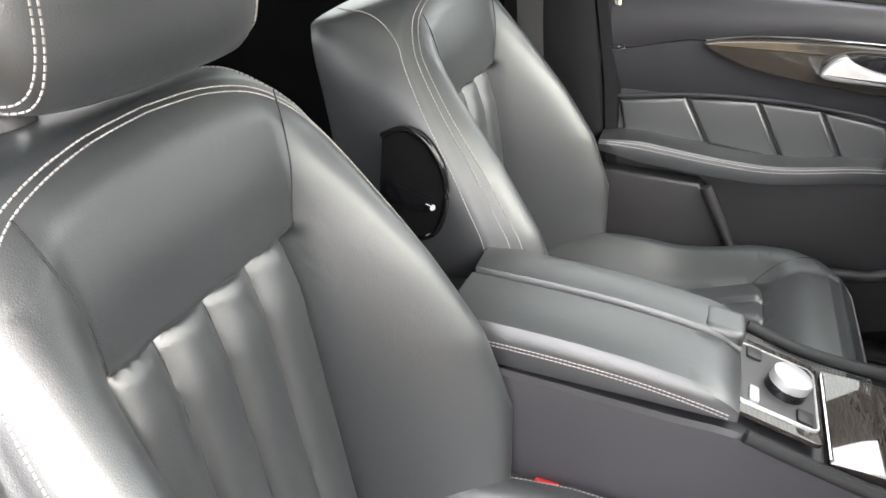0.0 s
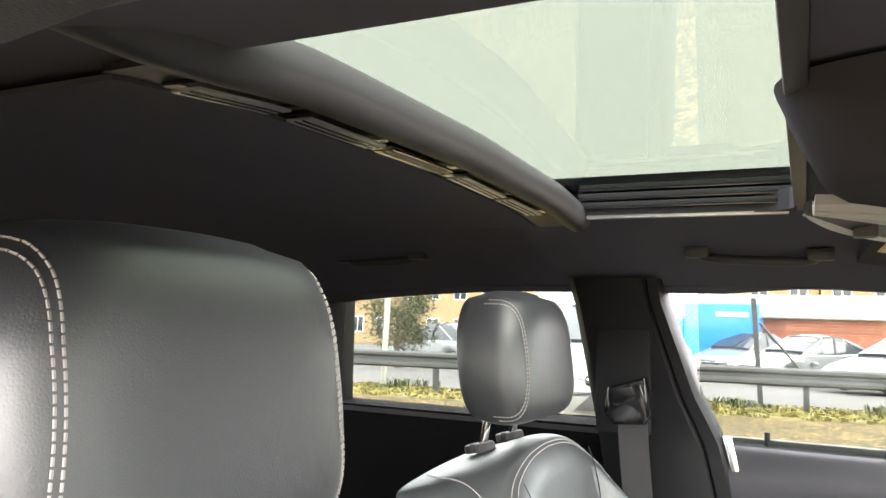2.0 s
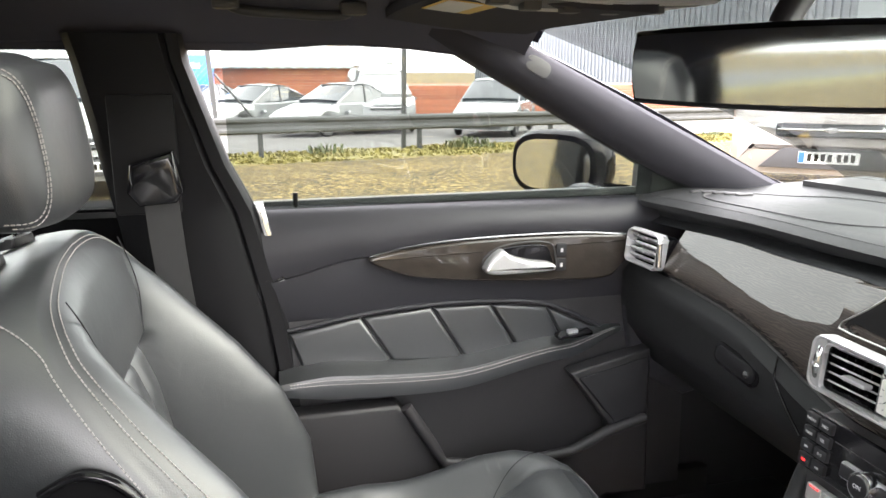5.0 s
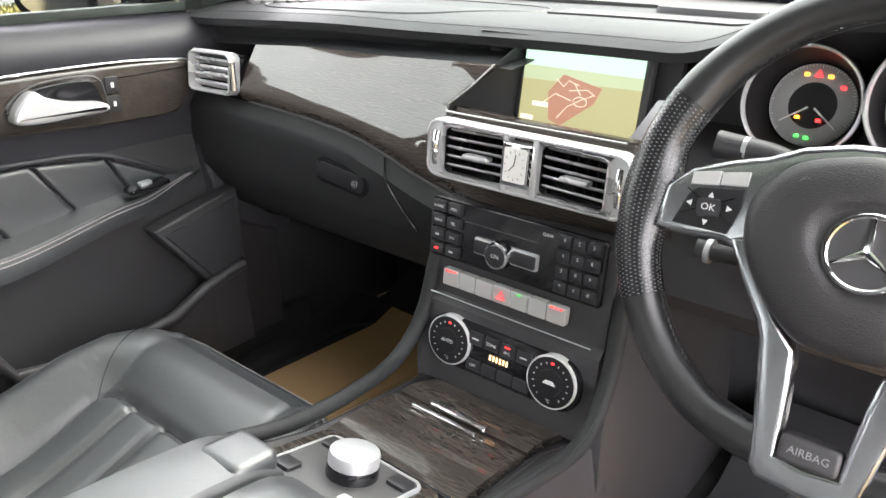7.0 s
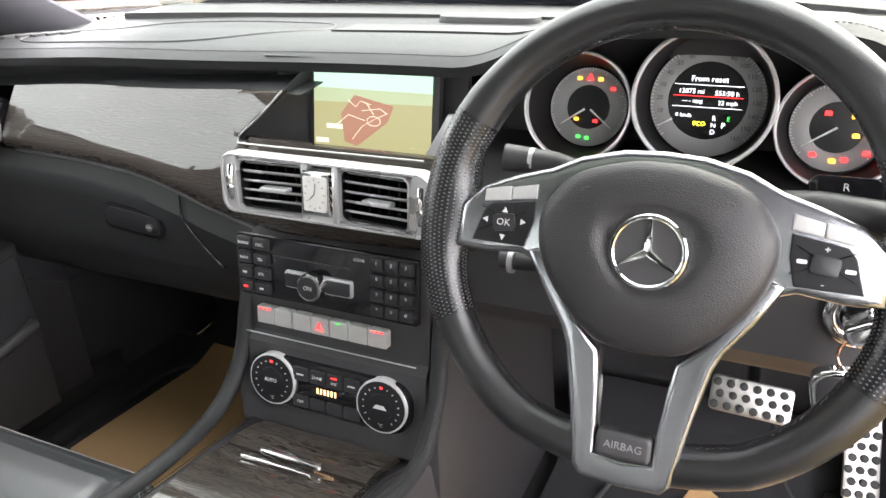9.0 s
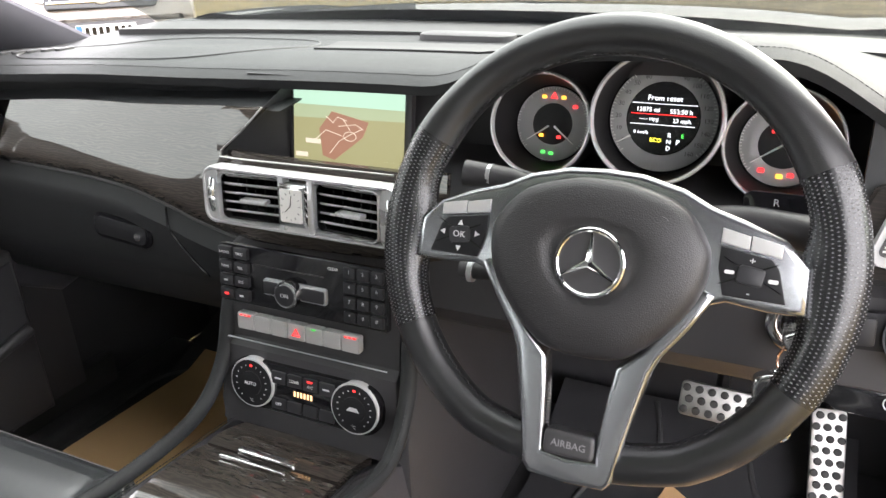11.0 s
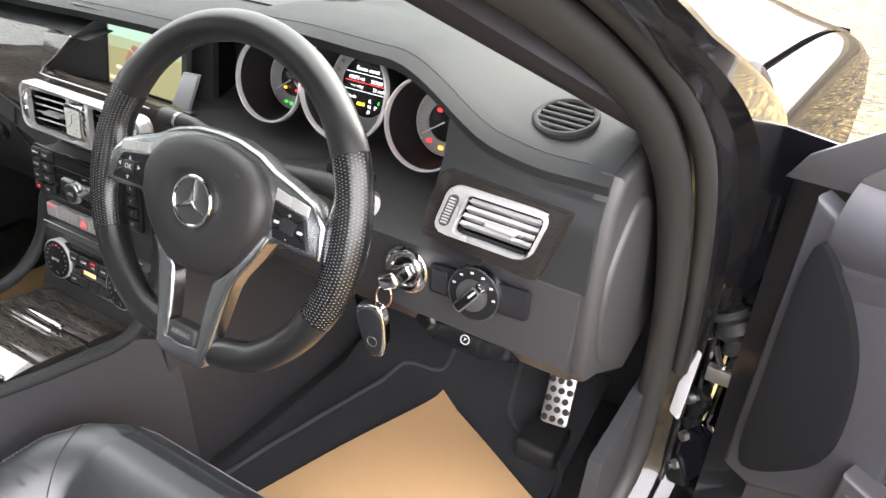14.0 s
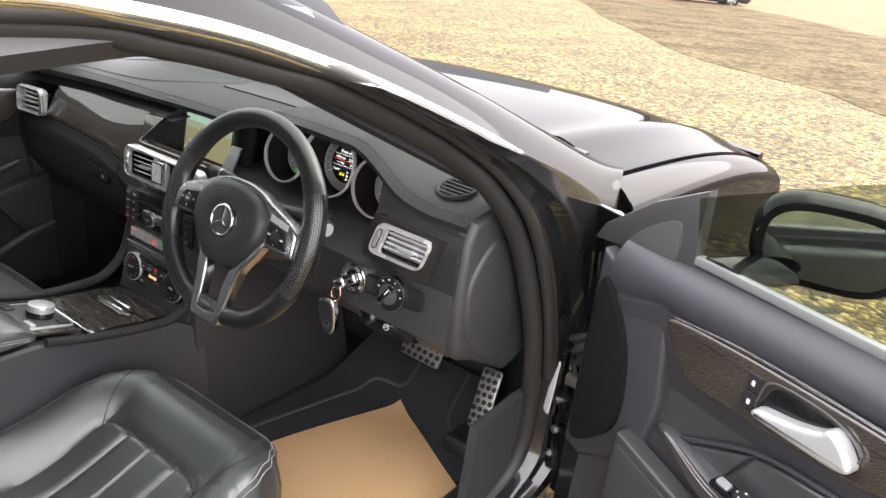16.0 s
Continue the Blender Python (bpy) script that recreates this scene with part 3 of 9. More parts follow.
# catches, bolts and wiring on the jamb
for k, (x, y, z) in enumerate(((0.862, 0.47, 0.80), (0.870, 0.475, 0.70), (0.905, 0.475, 0.79), (0.930, 0.468, 0.755), (0.900, 0.478, 0.72), (0.866, 0.47, 0.62), (0.872, 0.472, 0.50), (0.880, 0.474, 0.455), (0.905, 0.476, 0.43), (0.94, 0.462, 0.425), (0.868, 0.47, 0.36), (0.85, 0.45, 0.30))):
    m = frame_at((x, y, z), (0.8, -0.6, 0), (0, 0, 1))
    part("jamb_bolt", disc(m, 0.008 + 0.003 * (k % 2), 0.014, 6 if k % 3 else 18, 0.0015), STEEL if k % 3 == 0 else STEELDARK, car)
    if k % 2 == 0:
        part("jamb_plate", prism(rounded(0.05, 0.036 + 0.012 * (k % 3), 0.008), 0.012, 0.004, m @ pose(0.006, -0.004, -0.009, 0, 0, 12 * k)), STEELDARK, car)
for k in range(4):
    part("jamb_rib", tube(spline([(0.858 + 0.012 * k, 0.462 + 0.01 * k, 0.33), (0.862 + 0.014 * k, 0.468 + 0.01 * k, 0.55 + 0.02 * k), (0.868 + 0.012 * k, 0.452 + 0.01 * k, 0.70), (0.872 + 0.010 * k, 0.42 + 0.01 * k, 0.86)], 24), 0.0045 + 0.001 * (k % 2), 8), STEELDARK, car)
part("door_wiring", tube(spline([(0.88, 0.478, 0.60), (0.90, 0.468, 0.57), (0.93, 0.462, 0.60), (0.96, 0.448, 0.57)], 20), 0.005, 8), RUBBER, car)
boot = []
for i in range(45):
    t = i / 44
    boot.append((0.885 + 0.105 * t, 0.482 - 0.03 * t, 0.665 - 0.115 * t - 0.02 * math.sin(math.pi * t)))
part("cable_boot", tube(boot, lambda t: 0.027 + 0.005 * math.sin(t * 2 * math.pi * 8), 18), RUBBER, car, "corrugated rubber cable boot")

part("sill_seal", box((-0.82, -0.65, 0.20), (-0.752, 0.42, 0.30), 0.012), RUBBER, car)
# floor pan, firewall, sills and the closed rear of the cabin
part("floor_pan", box((-0.78, -1.9, 0.16), (0.78, 0.95, 0.2), 0.01), FELT, car)
part("firewall", slab(lambda u, v: (-0.8 + 1.6 * u, 0.78 - 0.1 * (1 - v) + (0.18 * (0.35 - v) if v < 0.35 else 0), 0.19 + 0.72 * v), 4, 10, (0, 0.03, 0)), FELT, car)
for sx in (-1, 1):
    part("sill", box((min(sx * 0.70, sx * 0.79), -1.9, 0.16), (max(sx * 0.70, sx * 0.79), 0.62, 0.235), 0.02, 3), PLASTIC, car)
    part("kick_panel", slab(lambda u, v, s=sx: (s * (0.775 + 0.01 * v), 0.26 + 0.54 * u, 0.2 + (0.72 if s < 0 or u > 0.5 else 0.3) * v), 4, 4, (sx * 0.02, 0, 0)), FELT, car)
    part("rear_quarter", slab(lambda u, v, s=sx: (s * (side_x(0.3 + 0.66 * v) + 0.0), -1.95 + 1.30 * u, 0.22 + 0.735 * v), 4, 10, (sx * 0.1, 0, 0)), SHADEFELT, car)
part("rear_bulkhead", slab(lambda u, v: (-0.78 + 1.56 * u, -1.75 - 0.15 * v, 0.2 + 0.75 * v), 4, 4, (0, -0.05, 0)), SHADEFELT, car)
part("parcel_shelf", box((-0.72, -2.4, 0.93), (0.72, -1.85, 0.96), 0.01), FELT, car)
part("rear_window", slab(lambda u, v: (-0.6 + 1.2 * u, -2.35 + 0.5 * v, 0.96 + 0.27 * v), 8, 4, (0, 0, 0.004)), GLASS, car)


def bonnet():
    def f(u, v):
        x = -0.80 + 1.6 * u
        a = abs(x) / 0.80
        x *= 1 + 0.09 * v
        y = 0.80 + 1.12 * v * (1 - 0.13 * a * a) - 0.10 * a * a * (1 - v)
        crease = 0.014 * math.exp(-((a - 0.80) / 0.06) ** 2)
        z = 0.985 - 0.045 * a ** 3 - 0.03 * v - 0.115 * v ** 3 + crease * (1 - 0.3 * v)
        return (x, y, z)
    return slab(f, 48, 24, (0, 0, -0.02))


def wing(sx):
    """The front wing, from the bonnet's edge over the shoulder down to the sill."""
    def f(u, v):
        x0, y, z0 = 0.806 + 0.072 * u, 0.66 + 1.12 * u, 0.938 - 0.03 * u - 0.115 * u ** 3
        x = x0 + line(v, [(0, 0.0), (0.08, 0.028), (0.2, 0.062), (0.4, 0.085), (0.7, 0.08), (1, 0.05)]) * (1 - 0.3 * u)
        z = z0 - 0.004 - (z0 - 0.22) * line(v, [(0, 0), (0.08, 0.012), (0.2, 0.06), (0.4, 0.22), (0.7, 0.6), (1, 1)])
        return (sx * x, y, z)
    return slab(f, 20, 20, (0, 0, -0.012))


part("bonnet", bonnet(), PAINT, car)
for sx in (-1, 1):
    part("front_wing", wing(sx), PAINT, car)
part("front_end", slab(lambda u, v: (-0.86 + 1.72 * u, 1.90 - 0.18 * (2 * u - 1) ** 2 + 0.12 * math.sin(math.pi * v), 0.84 - 0.62 * v), 20, 8, (0, -0.05, 0)), PAINT, car)


def windscreen():
    def f(u, v):
        a = 2 * u - 1
        x = a * (0.73 - 0.13 * v)
        return (x, 0.80 - 0.97 * v - 0.10 * a * a * (1 - v), 0.965 + 0.335 * v ** 0.85 - 0.02 * a * a)
    return slab(f, 20, 16, (0, 0.003, 0.004))


glass = part("windscreen", windscreen(), GLASS, car)
glass.visible_shadow = False
for sx in (-1,):
    g = part("side_window", slab(lambda u, v, s=sx: (s * (0.755 - 0.07 * v), -0.60 + (0.95 - 0.55 * v) * u, 0.94 + 0.31 * v), 6, 6, (sx * 0.004, 0, 0)), GLASS, car)
    g.visible_shadow = False
for sx in (-1, 1):
    g = part("side_window", slab(lambda u, v, s=sx: (s * (0.755 - 0.07 * v), -1.50 + 0.72 * u, 0.94 + 0.31 * v), 6, 6, (sx * 0.004, 0, 0)), GLASS, car)
    g.visible_shadow = False


# ---- rear of the body and wheels ----
def rear_side(sx):
    def f(u, v):
        y = -0.63 - 2.25 * u
        x = 0.872 + 0.035 * math.sin(math.pi * min(1, v * 1.1)) - 0.05 * v ** 3 - 0.16 * max(0, u - 0.55) ** 2 * 2
        return (sx * x, y, 0.22 + (0.725 - 0.02 * u) * v)
    return slab(f, 30, 14, (-sx * 0.012, 0, 0))


def rear_pillar(sx):
    a, b = Vector((0.64, -1.93, 1.165)), Vector((0.50, -1.93, 1.235))
    c, d = Vector((0.80, -2.42, 0.945)), Vector((0.60, -2.40, 0.965))
    return slab(lambda u, v: (sx * a.lerp(b, v).lerp(c.lerp(d, v), u).x, a.lerp(b, v).lerp(c.lerp(d, v), u).y, a.lerp(b, v).lerp(c.lerp(d, v), u).z + 0.02 * math.sin(math.pi * u)), 10, 6, (0, 0, -0.012))


for sx in (-1, 1):
    part("rear_side", rear_side(sx), PAINT, car)
    part("rear_pillar_skin", rear_pillar(sx), PAINT, car)
    part("belt_ledge", slab(lambda u, v, s=sx: (s * (0.835 - 0.09 * v - 0.10 * max(0, u - 0.6)), -0.66 - 1.75 * u, 0.944 + 0.006 * v), 12, 3, (0, 0, -0.01)), RUBBER, car)
part("boot_lid", slab(lambda u, v: ((-0.79 + 1.58 * u) * (1 - 0.08 * v * v), -2.34 - 0.52 * v, 0.955 - 0.03 * (2 * u - 1) ** 4 - 0.035 * v ** 2), 20, 8, (0, 0, -0.015)), PAINT, car)
part("rear_end", slab(lambda u, v: ((-0.78 + 1.56 * u) * (0.93 + 0.08 * math.sin(math.pi * v)), -2.86 - 0.06 * math.sin(math.pi * v) + 0.10 * (2 * u - 1) ** 2, 0.915 - 0.66 * v), 20, 10, (0, 0.03, 0)), PAINT, car)
for sx in (-1, 1):
    for wy in (1.28, -1.62):
        m = frame_at((sx * 0.79, wy, 0.325 + ground_z(sx * 0.79)), (0, sx, 0), (0, 0, 1))
        wl = part("wheel", tube([m @ Vector((0.255 * math.cos(i / 32 * 6.2832), 0.255 * math.sin(i / 32 * 6.2832), 0.0)) for i in range(32)], 0.078, 12, closed=True), RUBBER, car, "black tyre on a silver rim")
        part("rim", disc(m @ pose(0, 0, 0.03), 0.205, 0.03, 36, 0.008), SATIN, wl)
        for k in range(5):
            part("spoke_gap", prism([(-0.03, 0.06), (0.03, 0.06), (0.05, 0.18), (-0.05, 0.18)], 0.004, 0, m @ pose(0, 0, 0.0605, 0, 0, 72 * k)), RUBBER, wl)

# ---- sunroof ----
sunroof = thing("sunroof", "tinted glass sunroof with its blind open", "sunroof", (0, -0.6, 1.35))
g = part("glass_panel", slab(lambda u, v: (-SR_X - 0.03 + (2 * SR_X + 0.06) * u, SR_Y0 - 0.14 + (SR_Y1 - SR_Y0 + 0.18) * v, 1.392 - 0.03 * (2 * u - 1) ** 2), 10, 6, (0, 0, 0.005)), TINTED, sunroof)
g.visible_shadow = False

# ---- seats ----
def seat_back_y(z):
    return -0.726 - 0.21 * (z - 0.79)


BOLSTER = [(0.36, 0.14), (0.45, 0.175), (0.56, 0.188), (0.66, 0.165), (0.75, 0.118), (0.83, 0.064), (0.90, 0.020), (0.95, 0.0), (1.1, 0.0)]
HALF = [(0.34, 0.24), (0.45, 0.262), (0.56, 0.276), (0.66, 0.276), (0.75, 0.268), (0.83, 0.254), (0.9, 0.245), (1.0, 0.245)]
FRONT_ARCH = [(0.24, 0.34), (0.262, 0.45), (0.276, 0.56), (0.276, 0.66), (0.268, 0.75), (0.253, 0.83), (0.233, 0.89), (0.203, 0.929), (0.152, 0.958), (0.080, 0.975), (0.0, 0.980)]
REAR_ARCH = [(0.225, 0.34), (0.24, 0.45), (0.248, 0.56), (0.25, 0.66), (0.25, 0.75), (0.249, 0.83), (0.247, 0.88), (0.241, 0.921), (0.216, 0.936), (0.10, 0.944), (0.0, 0.946)]
SPINE = [(0.0, 0.34), (0.0, 0.45), (0.0, 0.56), (0.0, 0.64), (0.0, 0.70), (0.0, 0.745), (0.0, 0.775), (0.0, 0.80), (0.0, 0.82), (0.0, 0.83), (0.0, 0.835)]
INS, INS_TOP = 0.140, 0.80


def arch(pts, n):
    """Stations along an arch from the foot of one side over the crown to the other foot."""
    half = [(p.x, p.y) for p in spline([(x, z, 0) for x, z in pts], n)]
    return half + [(-x, z) for x, z in reversed(half[:-1])]


def back_front(x, z, de):
    """How far the front of the backrest stands before its plane, de from its edge."""
    a = abs(x)
    w = line(z, HALF)
    b = line(z, BOLSTER)
    peak = w - 0.045
    t = min(1.0, max(0.0, (a - INS) / (peak - INS)))
    d = b * math.sin(t * math.pi / 2) ** 1.3
    d -= (0.022 + 0.25 * b) * max(0.0, 1 - de / 0.045) ** 2.2
    if z < INS_TOP + 0.02 and a < INS + 0.006:
        k = ease(z, [(INS_TOP - 0.006, 1), (INS_TOP + 0.010, 0)])
        u = (x + INS) / (2 * INS) * 4
        f = u - math.floor(u)
        tuck = ease(z, [(INS_TOP - 0.07, 0), (INS_TOP - 0.002, 1)])
        d += k * (0.017 * (1 - abs(2 * f - 1) ** (3.2 - 1.4 * tuck)) - 0.015 - 0.006 * tuck)
    d -= math.exp(-((a - INS - 0.002) / 0.007) ** 2) * line(z, [(INS_TOP - 0.012, 0.013), (INS_TOP + 0.012, 0.0)])
    d -= 0.006 * math.exp(-((z - INS_TOP) / 0.008) ** 2) * line(a, [(INS - 0.006, 1), (INS + 0.008, 0)])
    # the panel above the insert is padded
    d += 0.010 * ease(z, [(0.80, 0), (0.88, 1), (0.99, 0)]) * max(0.0, 1 - (a / 0.19) ** 4)
    return d


N_ARCH = 96
FRONT_PTS, REAR_PTS, SPINE_PTS = arch(FRONT_ARCH, N_ARCH), arch(REAR_ARCH, N_ARCH), arch(SPINE, N_ARCH)


def back_point(i, k):
    """Station i of the arch; k runs 0 to 1 from the spine to the edge and on to 2 round the band to the rear edge."""
    (fx, fz), (rx, rz), (sx, sz) = FRONT_PTS[i], REAR_PTS[i], SPINE_PTS[i]
    if k <= 1:
        x, z = sx + (fx - sx) * k, sz + (fz - sz) * k
        return Vector((x, seat_back_y(z) + back_front(x, z, (1 - k) * math.hypot(fx - sx, fz - sz)), z))
    q = k - 1
    j0, j1 = max(0, i - 1), min(len(FRONT_PTS) - 1, i + 1)
    tx, tz = FRONT_PTS[j1][0] - FRONT_PTS[j0][0], FRONT_PTS[j1][1] - FRONT_PTS[j0][1]
    l = math.hypot(tx, tz)
    nx, nz = tz / l, -tx / l
    out = 0.016 * math.sin(math.pi * min(1, q * 1.02)) ** 0.6 if q < 1 else 0.0
    out *= 0.35 + 0.65 * abs(nx)
    e = q * q * (3 - 2 * q)
    y0 = back_point(i, 1.0).y
    yb = seat_back_y(fz) - 0.150
    return Vector((fx + (rx - fx) * e + nx * out, y0 + (yb - y0) * q, fz + (rz - fz) * e + nz * out))


def backrest():
    """An arched back: padded front panel, rounded side and top band, and a rear shell."""
    ks = [i / 84 for i in range(76)] + [0.90 + 0.01 * i for i in range(1, 11)] + [1 + q for q in (0.015, 0.04, 0.08, 0.14, 0.22, 0.32, 0.44, 0.56, 0.68, 0.78, 0.87, 0.94, 0.98, 1.0)]
    bm = bmesh.new()
    n = len(FRONT_PTS)
    rows = [[bm.verts.new(back_point(i, k)) for i in range(n)] for k in ks]
    inner = [bm.verts.new(((x * 0.86), seat_back_y(z) - 0.166, z - 0.02 if z > 0.9 else z)) for x, z in REAR_PTS]
    rows.append(inner)
    for a, b in zip(rows, rows[1:]):
        for i in range(n - 1):
            bm.faces.new((a[i], a[i + 1], b[i + 1], b[i]))
    for i in range(n // 2):
        bm.faces.new((inner[i], inner[i + 1], inner[n - 2 - i], inner[n - 1 - i])) if i + 1 < n - 2 - i else bm.faces.new((inner[i], inner[i + 1], inner[n - 1 - i]))
    # the two halves of the front meet along the spine
    bmesh.ops.remove_doubles(bm, verts=bm.verts, dist=1e-5)
    return bm


def on_back(x, z):
    """The front panel's surface at x, z, a hair proud."""
    return Vector((x, seat_back_y(z) + back_front(x, z, 0.05) + 0.0004, z))


C_BACK, C_FRONT = -0.66, 0.018
C_WIDTH = [(-0.66, 0.24), (-0.3, 0.264), (-0.2, 0.262), (-0.13, 0.252), (-0.08, 0.232), (-0.04, 0.200), (-0.01, 0.155), (0.018, 0.09)]


def cushion_top(x, y):
    a = abs(x)
    w = ease(y, C_WIDTH)
    roll = 0.026 * ease(y, [(-0.175, 0), (-0.09, 1)])
    b = line(y, [(-0.66, 0.06), (-0.4, 0.066), (-0.2, 0.046), (-0.1, 0.031), (0.0, 0.026)])
    z = 0.40 + 0.072 * ease(y, [(-0.36, 0), (-0.08, 1)]) - 0.02 * ease(y, [(-0.66, 1), (-0.45, 0)])
    peak = max(INS + 0.004, w - 0.05)
    if a < INS:
        d = roll if a < w - 0.03 else roll - 0.05 * ((a - w + 0.03) / 0.03) ** 2
    elif a < peak:
        d = roll + (b - roll) * math.sin((a - INS) / (peak - INS) * math.pi / 2) ** 1.3
    else:
        t = min(1, (a - peak) / max(0.01, w - peak))
        d = b - 0.075 * t ** 2.6
    z += d
    z -= line(y, [(-0.09, 0), (-0.06, 0.004), (-0.035, 0.013), (-0.012, 0.034), (0.004, 0.066), (0.013, 0.10), (0.018, 0.14)])
    front = -0.165 - 0.022 * max(0, (a / INS - 0.72) / 0.28) ** 2
    if y < front + 0.01:
        k = line(y, [(front - 0.012, 1), (front + 0.01, 0)])
        if a < INS:
            f = ((x + INS) / (2 * INS) * 4) % 1
            z += k * (0.014 * (1 - (2 * f - 1) ** 8) - 0.007)
    z -= 0.010 * math.exp(-((a - INS - 0.002) / 0.006) ** 2) * (1 if y < front else 0.35)
    z -= 0.010 * math.exp(-((y - front) / 0.007) ** 2) * (1 if a < INS else 0)
    return z


def cushion():
    ys = sorted(set([C_BACK + 0.02 * i for i in range(34)] + [-0.20 + 0.004 * i for i in range(18)] + [-0.06 + 0.004 * i for i in range(20)] + [C_FRONT]))
    ys = [y for y in ys if y <= C_FRONT]
    rings = []
    n = 80
    for y in ys:
        w = ease(y, C_WIDTH)
        r = [(-w + 2 * w * i / n, y, cushion_top(-w + 2 * w * i / n, y)) for i in range(n + 1)]
        r += [(w * 0.99, y, 0.33), (w * 0.9, y, 0.27), (0, y, 0.26), (-w * 0.9, y, 0.27), (-w * 0.99, y, 0.33)]
        rings.append(r)
    return loft(rings)


H_LOW, H_TALL = 1.002, 0.212


def head_size(z):
    t = (z - H_LOW) / H_TALL
    e = max(0.0, 1 - abs(2 * t - 1) ** 5) ** 0.42
    w = (0.142 + 0.016 * math.sin(math.pi * min(1, t * 1.15)) - 0.03 * max(0, t - 0.7)) * (0.78 + 0.22 * e)
    return w, 0.054 * (0.35 + 0.65 * e), -0.828 - 0.10 * (z - 1.1)


def headrest(rise, wide, fwd, tall):
    """A wide rounded cushion on two posts."""
    rings = []
    n = 64
    zs = [H_LOW + H_TALL * i / 30 for i in range(31)]
    for z in zs:
        w, dep, y0 = head_size(z)
        r = []
        for i in range(n):
            a = 2 * math.pi * i / n
            ca, sa = math.cos(a), math.sin(a)
            x = w * math.copysign(abs(ca) ** 0.42, ca)
            y = y0 + dep * math.copysign(abs(sa) ** 0.5, sa) + (0.010 * (1 - (x / w) ** 2) if sa > 0 else 0)
            if sa > 0:
                y -= 0.0
            r.append((x * wide, y + fwd * (0.5 + 0.5 * max(0.0, sa) ** 0.5), H_LOW + (z - H_LOW) * tall + rise))
        rings.append(r)
    for idx, ks in ((0, ((0.5, -0.005), (0.84, -0.003))), (-1, ((0.84, 0.004), (0.5, 0.007)))):
        ref = rings[idx]
        cy = sum(p[1] for p in ref) / n
        extra = [[(p[0] * k, cy + (p[1] - cy) * k, p[2] + dz) for p in ref] for k, dz in ks]
        rings = extra + rings if idx == 0 else rings + extra
    return loft(rings)


def build_seat(rise, wide, fwd, tall, label):
    seat = thing("front_seat", label, "car seat", (0, -0.33, 0.2), group="front seats")
    part("backrest", backrest(), LEATHER, seat)
    part("seat_cushion", cushion(), LEATHER, seat)
    part("headrest", headrest(rise, wide, fwd, tall), LEATHER, seat)
    for x in (-0.063, 0.063):
        part("headrest_post", tube([(x, -0.842, 1.07 + rise), (x, -0.864, 0.94)], 0.0065, 14), CHROME, seat, "chrome post")
        part("post_collar", disc(frame_at((x, -0.862, 0.966), (1, 0, 0), (0, 0.97, 0.24)), 0.023, 0.012, 28, 0.004), PLASTIC, seat)
        part("post_button", box((x + 0.018, -0.868, 0.968), (x + 0.030, -0.858, 0.980), 0.003), PLASTIC, seat)
    # seams: two rows round the front panel, one along the flank and shoulder, others on cushion and headrest
    bm = bmesh.new()
    n = len(FRONT_PTS)
    for k in (0.945, 0.972):
        path = []
        for i in range(6, n - 6):
            a, b, c = back_point(i, k), back_point(i + 1, k), back_point(i, k + 0.012)
            nrm = (b - a).cross(c - a).normalized()
            path.append(a + nrm * (0.0007 if nrm.y > 0 else -0.0007))
        stitches(path, bm=bm)
    for s in (-1, 1):
        # flank seam, running back over the shoulder to its rear corner
        path = []
        for i in range(8, 82):
            k = 1.06 if i < 60 else 1.06 + 0.86 * ((i - 60) / 21) ** 1.6
            p = back_point(i, k)
            path.append(Vector((s * (p.x + 0.0008), p.y, p.z + (0.0008 if i > 58 else 0))))
        stitches(path, bm=bm)
        for off in (0.0, 0.0065):
            cpath = []
            for i in range(80):
                y = -0.55 + 0.535 * i / 79
                w = ease(y, C_WIDTH) - 0.020 - off
                cpath.append((s * w, y, cushion_top(s * w, y) + 0.0008))
            x0, yf = abs(cpath[-1][0]), -0.015
            cpath += [(s * x, yf, cushion_top(x, yf) + 0.0008) for x in [x0 - x0 * i / 12 for i in range(1, 13)]]
            stitches(cpath, bm=bm)
            hp = []
            for j in range(71):
                tau = math.pi * j / 70
                z = H_LOW + H_TALL / 2 + (H_TALL / 2 - 0.016 + off) * math.cos(tau)
                w, dep, y0 = head_size(z)
                ang = math.acos((0.122 / 0.158) ** 2.38) * math.sin(tau) ** 0.55 + (off * 9 if 0.2 < tau < 2.94 else off * 3)
                ca, sa = math.cos(ang), math.sin(ang)
                x = w * ca ** 0.42
                hp.append((s * (x * wide + 0.001 * ca), y0 + dep * sa ** 0.5 + 0.010 * (1 - (x / w) ** 2) + fwd * (0.5 + 0.5 * sa ** 0.5) + 0.001, H_LOW + (z - H_LOW) * tall + rise))
            stitches(hp, bm=bm)
    part("stitching", bm, THREAD, seat, "pale grey double stitching", smooth=False)
    # sunk seams: between the pleats, round the insert and up to the crown
    bm = bmesh.new()
    for j in range(5):
        x = -INS + 2 * INS * j / 4
        tube([on_back(x, 0.42 + 0.378 * i / 50) for i in range(51)], 0.0010, 6, bm=bm)
        tube([Vector((x, y, cushion_top(x, y) + 0.0004)) for y in [-0.56 + (0.39 if j in (1, 2, 3) else 0.373) * i / 40 for i in range(41)]], 0.0010, 6, bm=bm)
    edge_y = lambda x: -0.165 - 0.022 * max(0, (abs(x) / INS - 0.72) / 0.28) ** 2
    tube([Vector((x, edge_y(x), cushion_top(x, edge_y(x)) + 0.0004)) for x in [-INS + 2 * INS * i / 40 for i in range(41)]], 0.0010, 6, bm=bm)
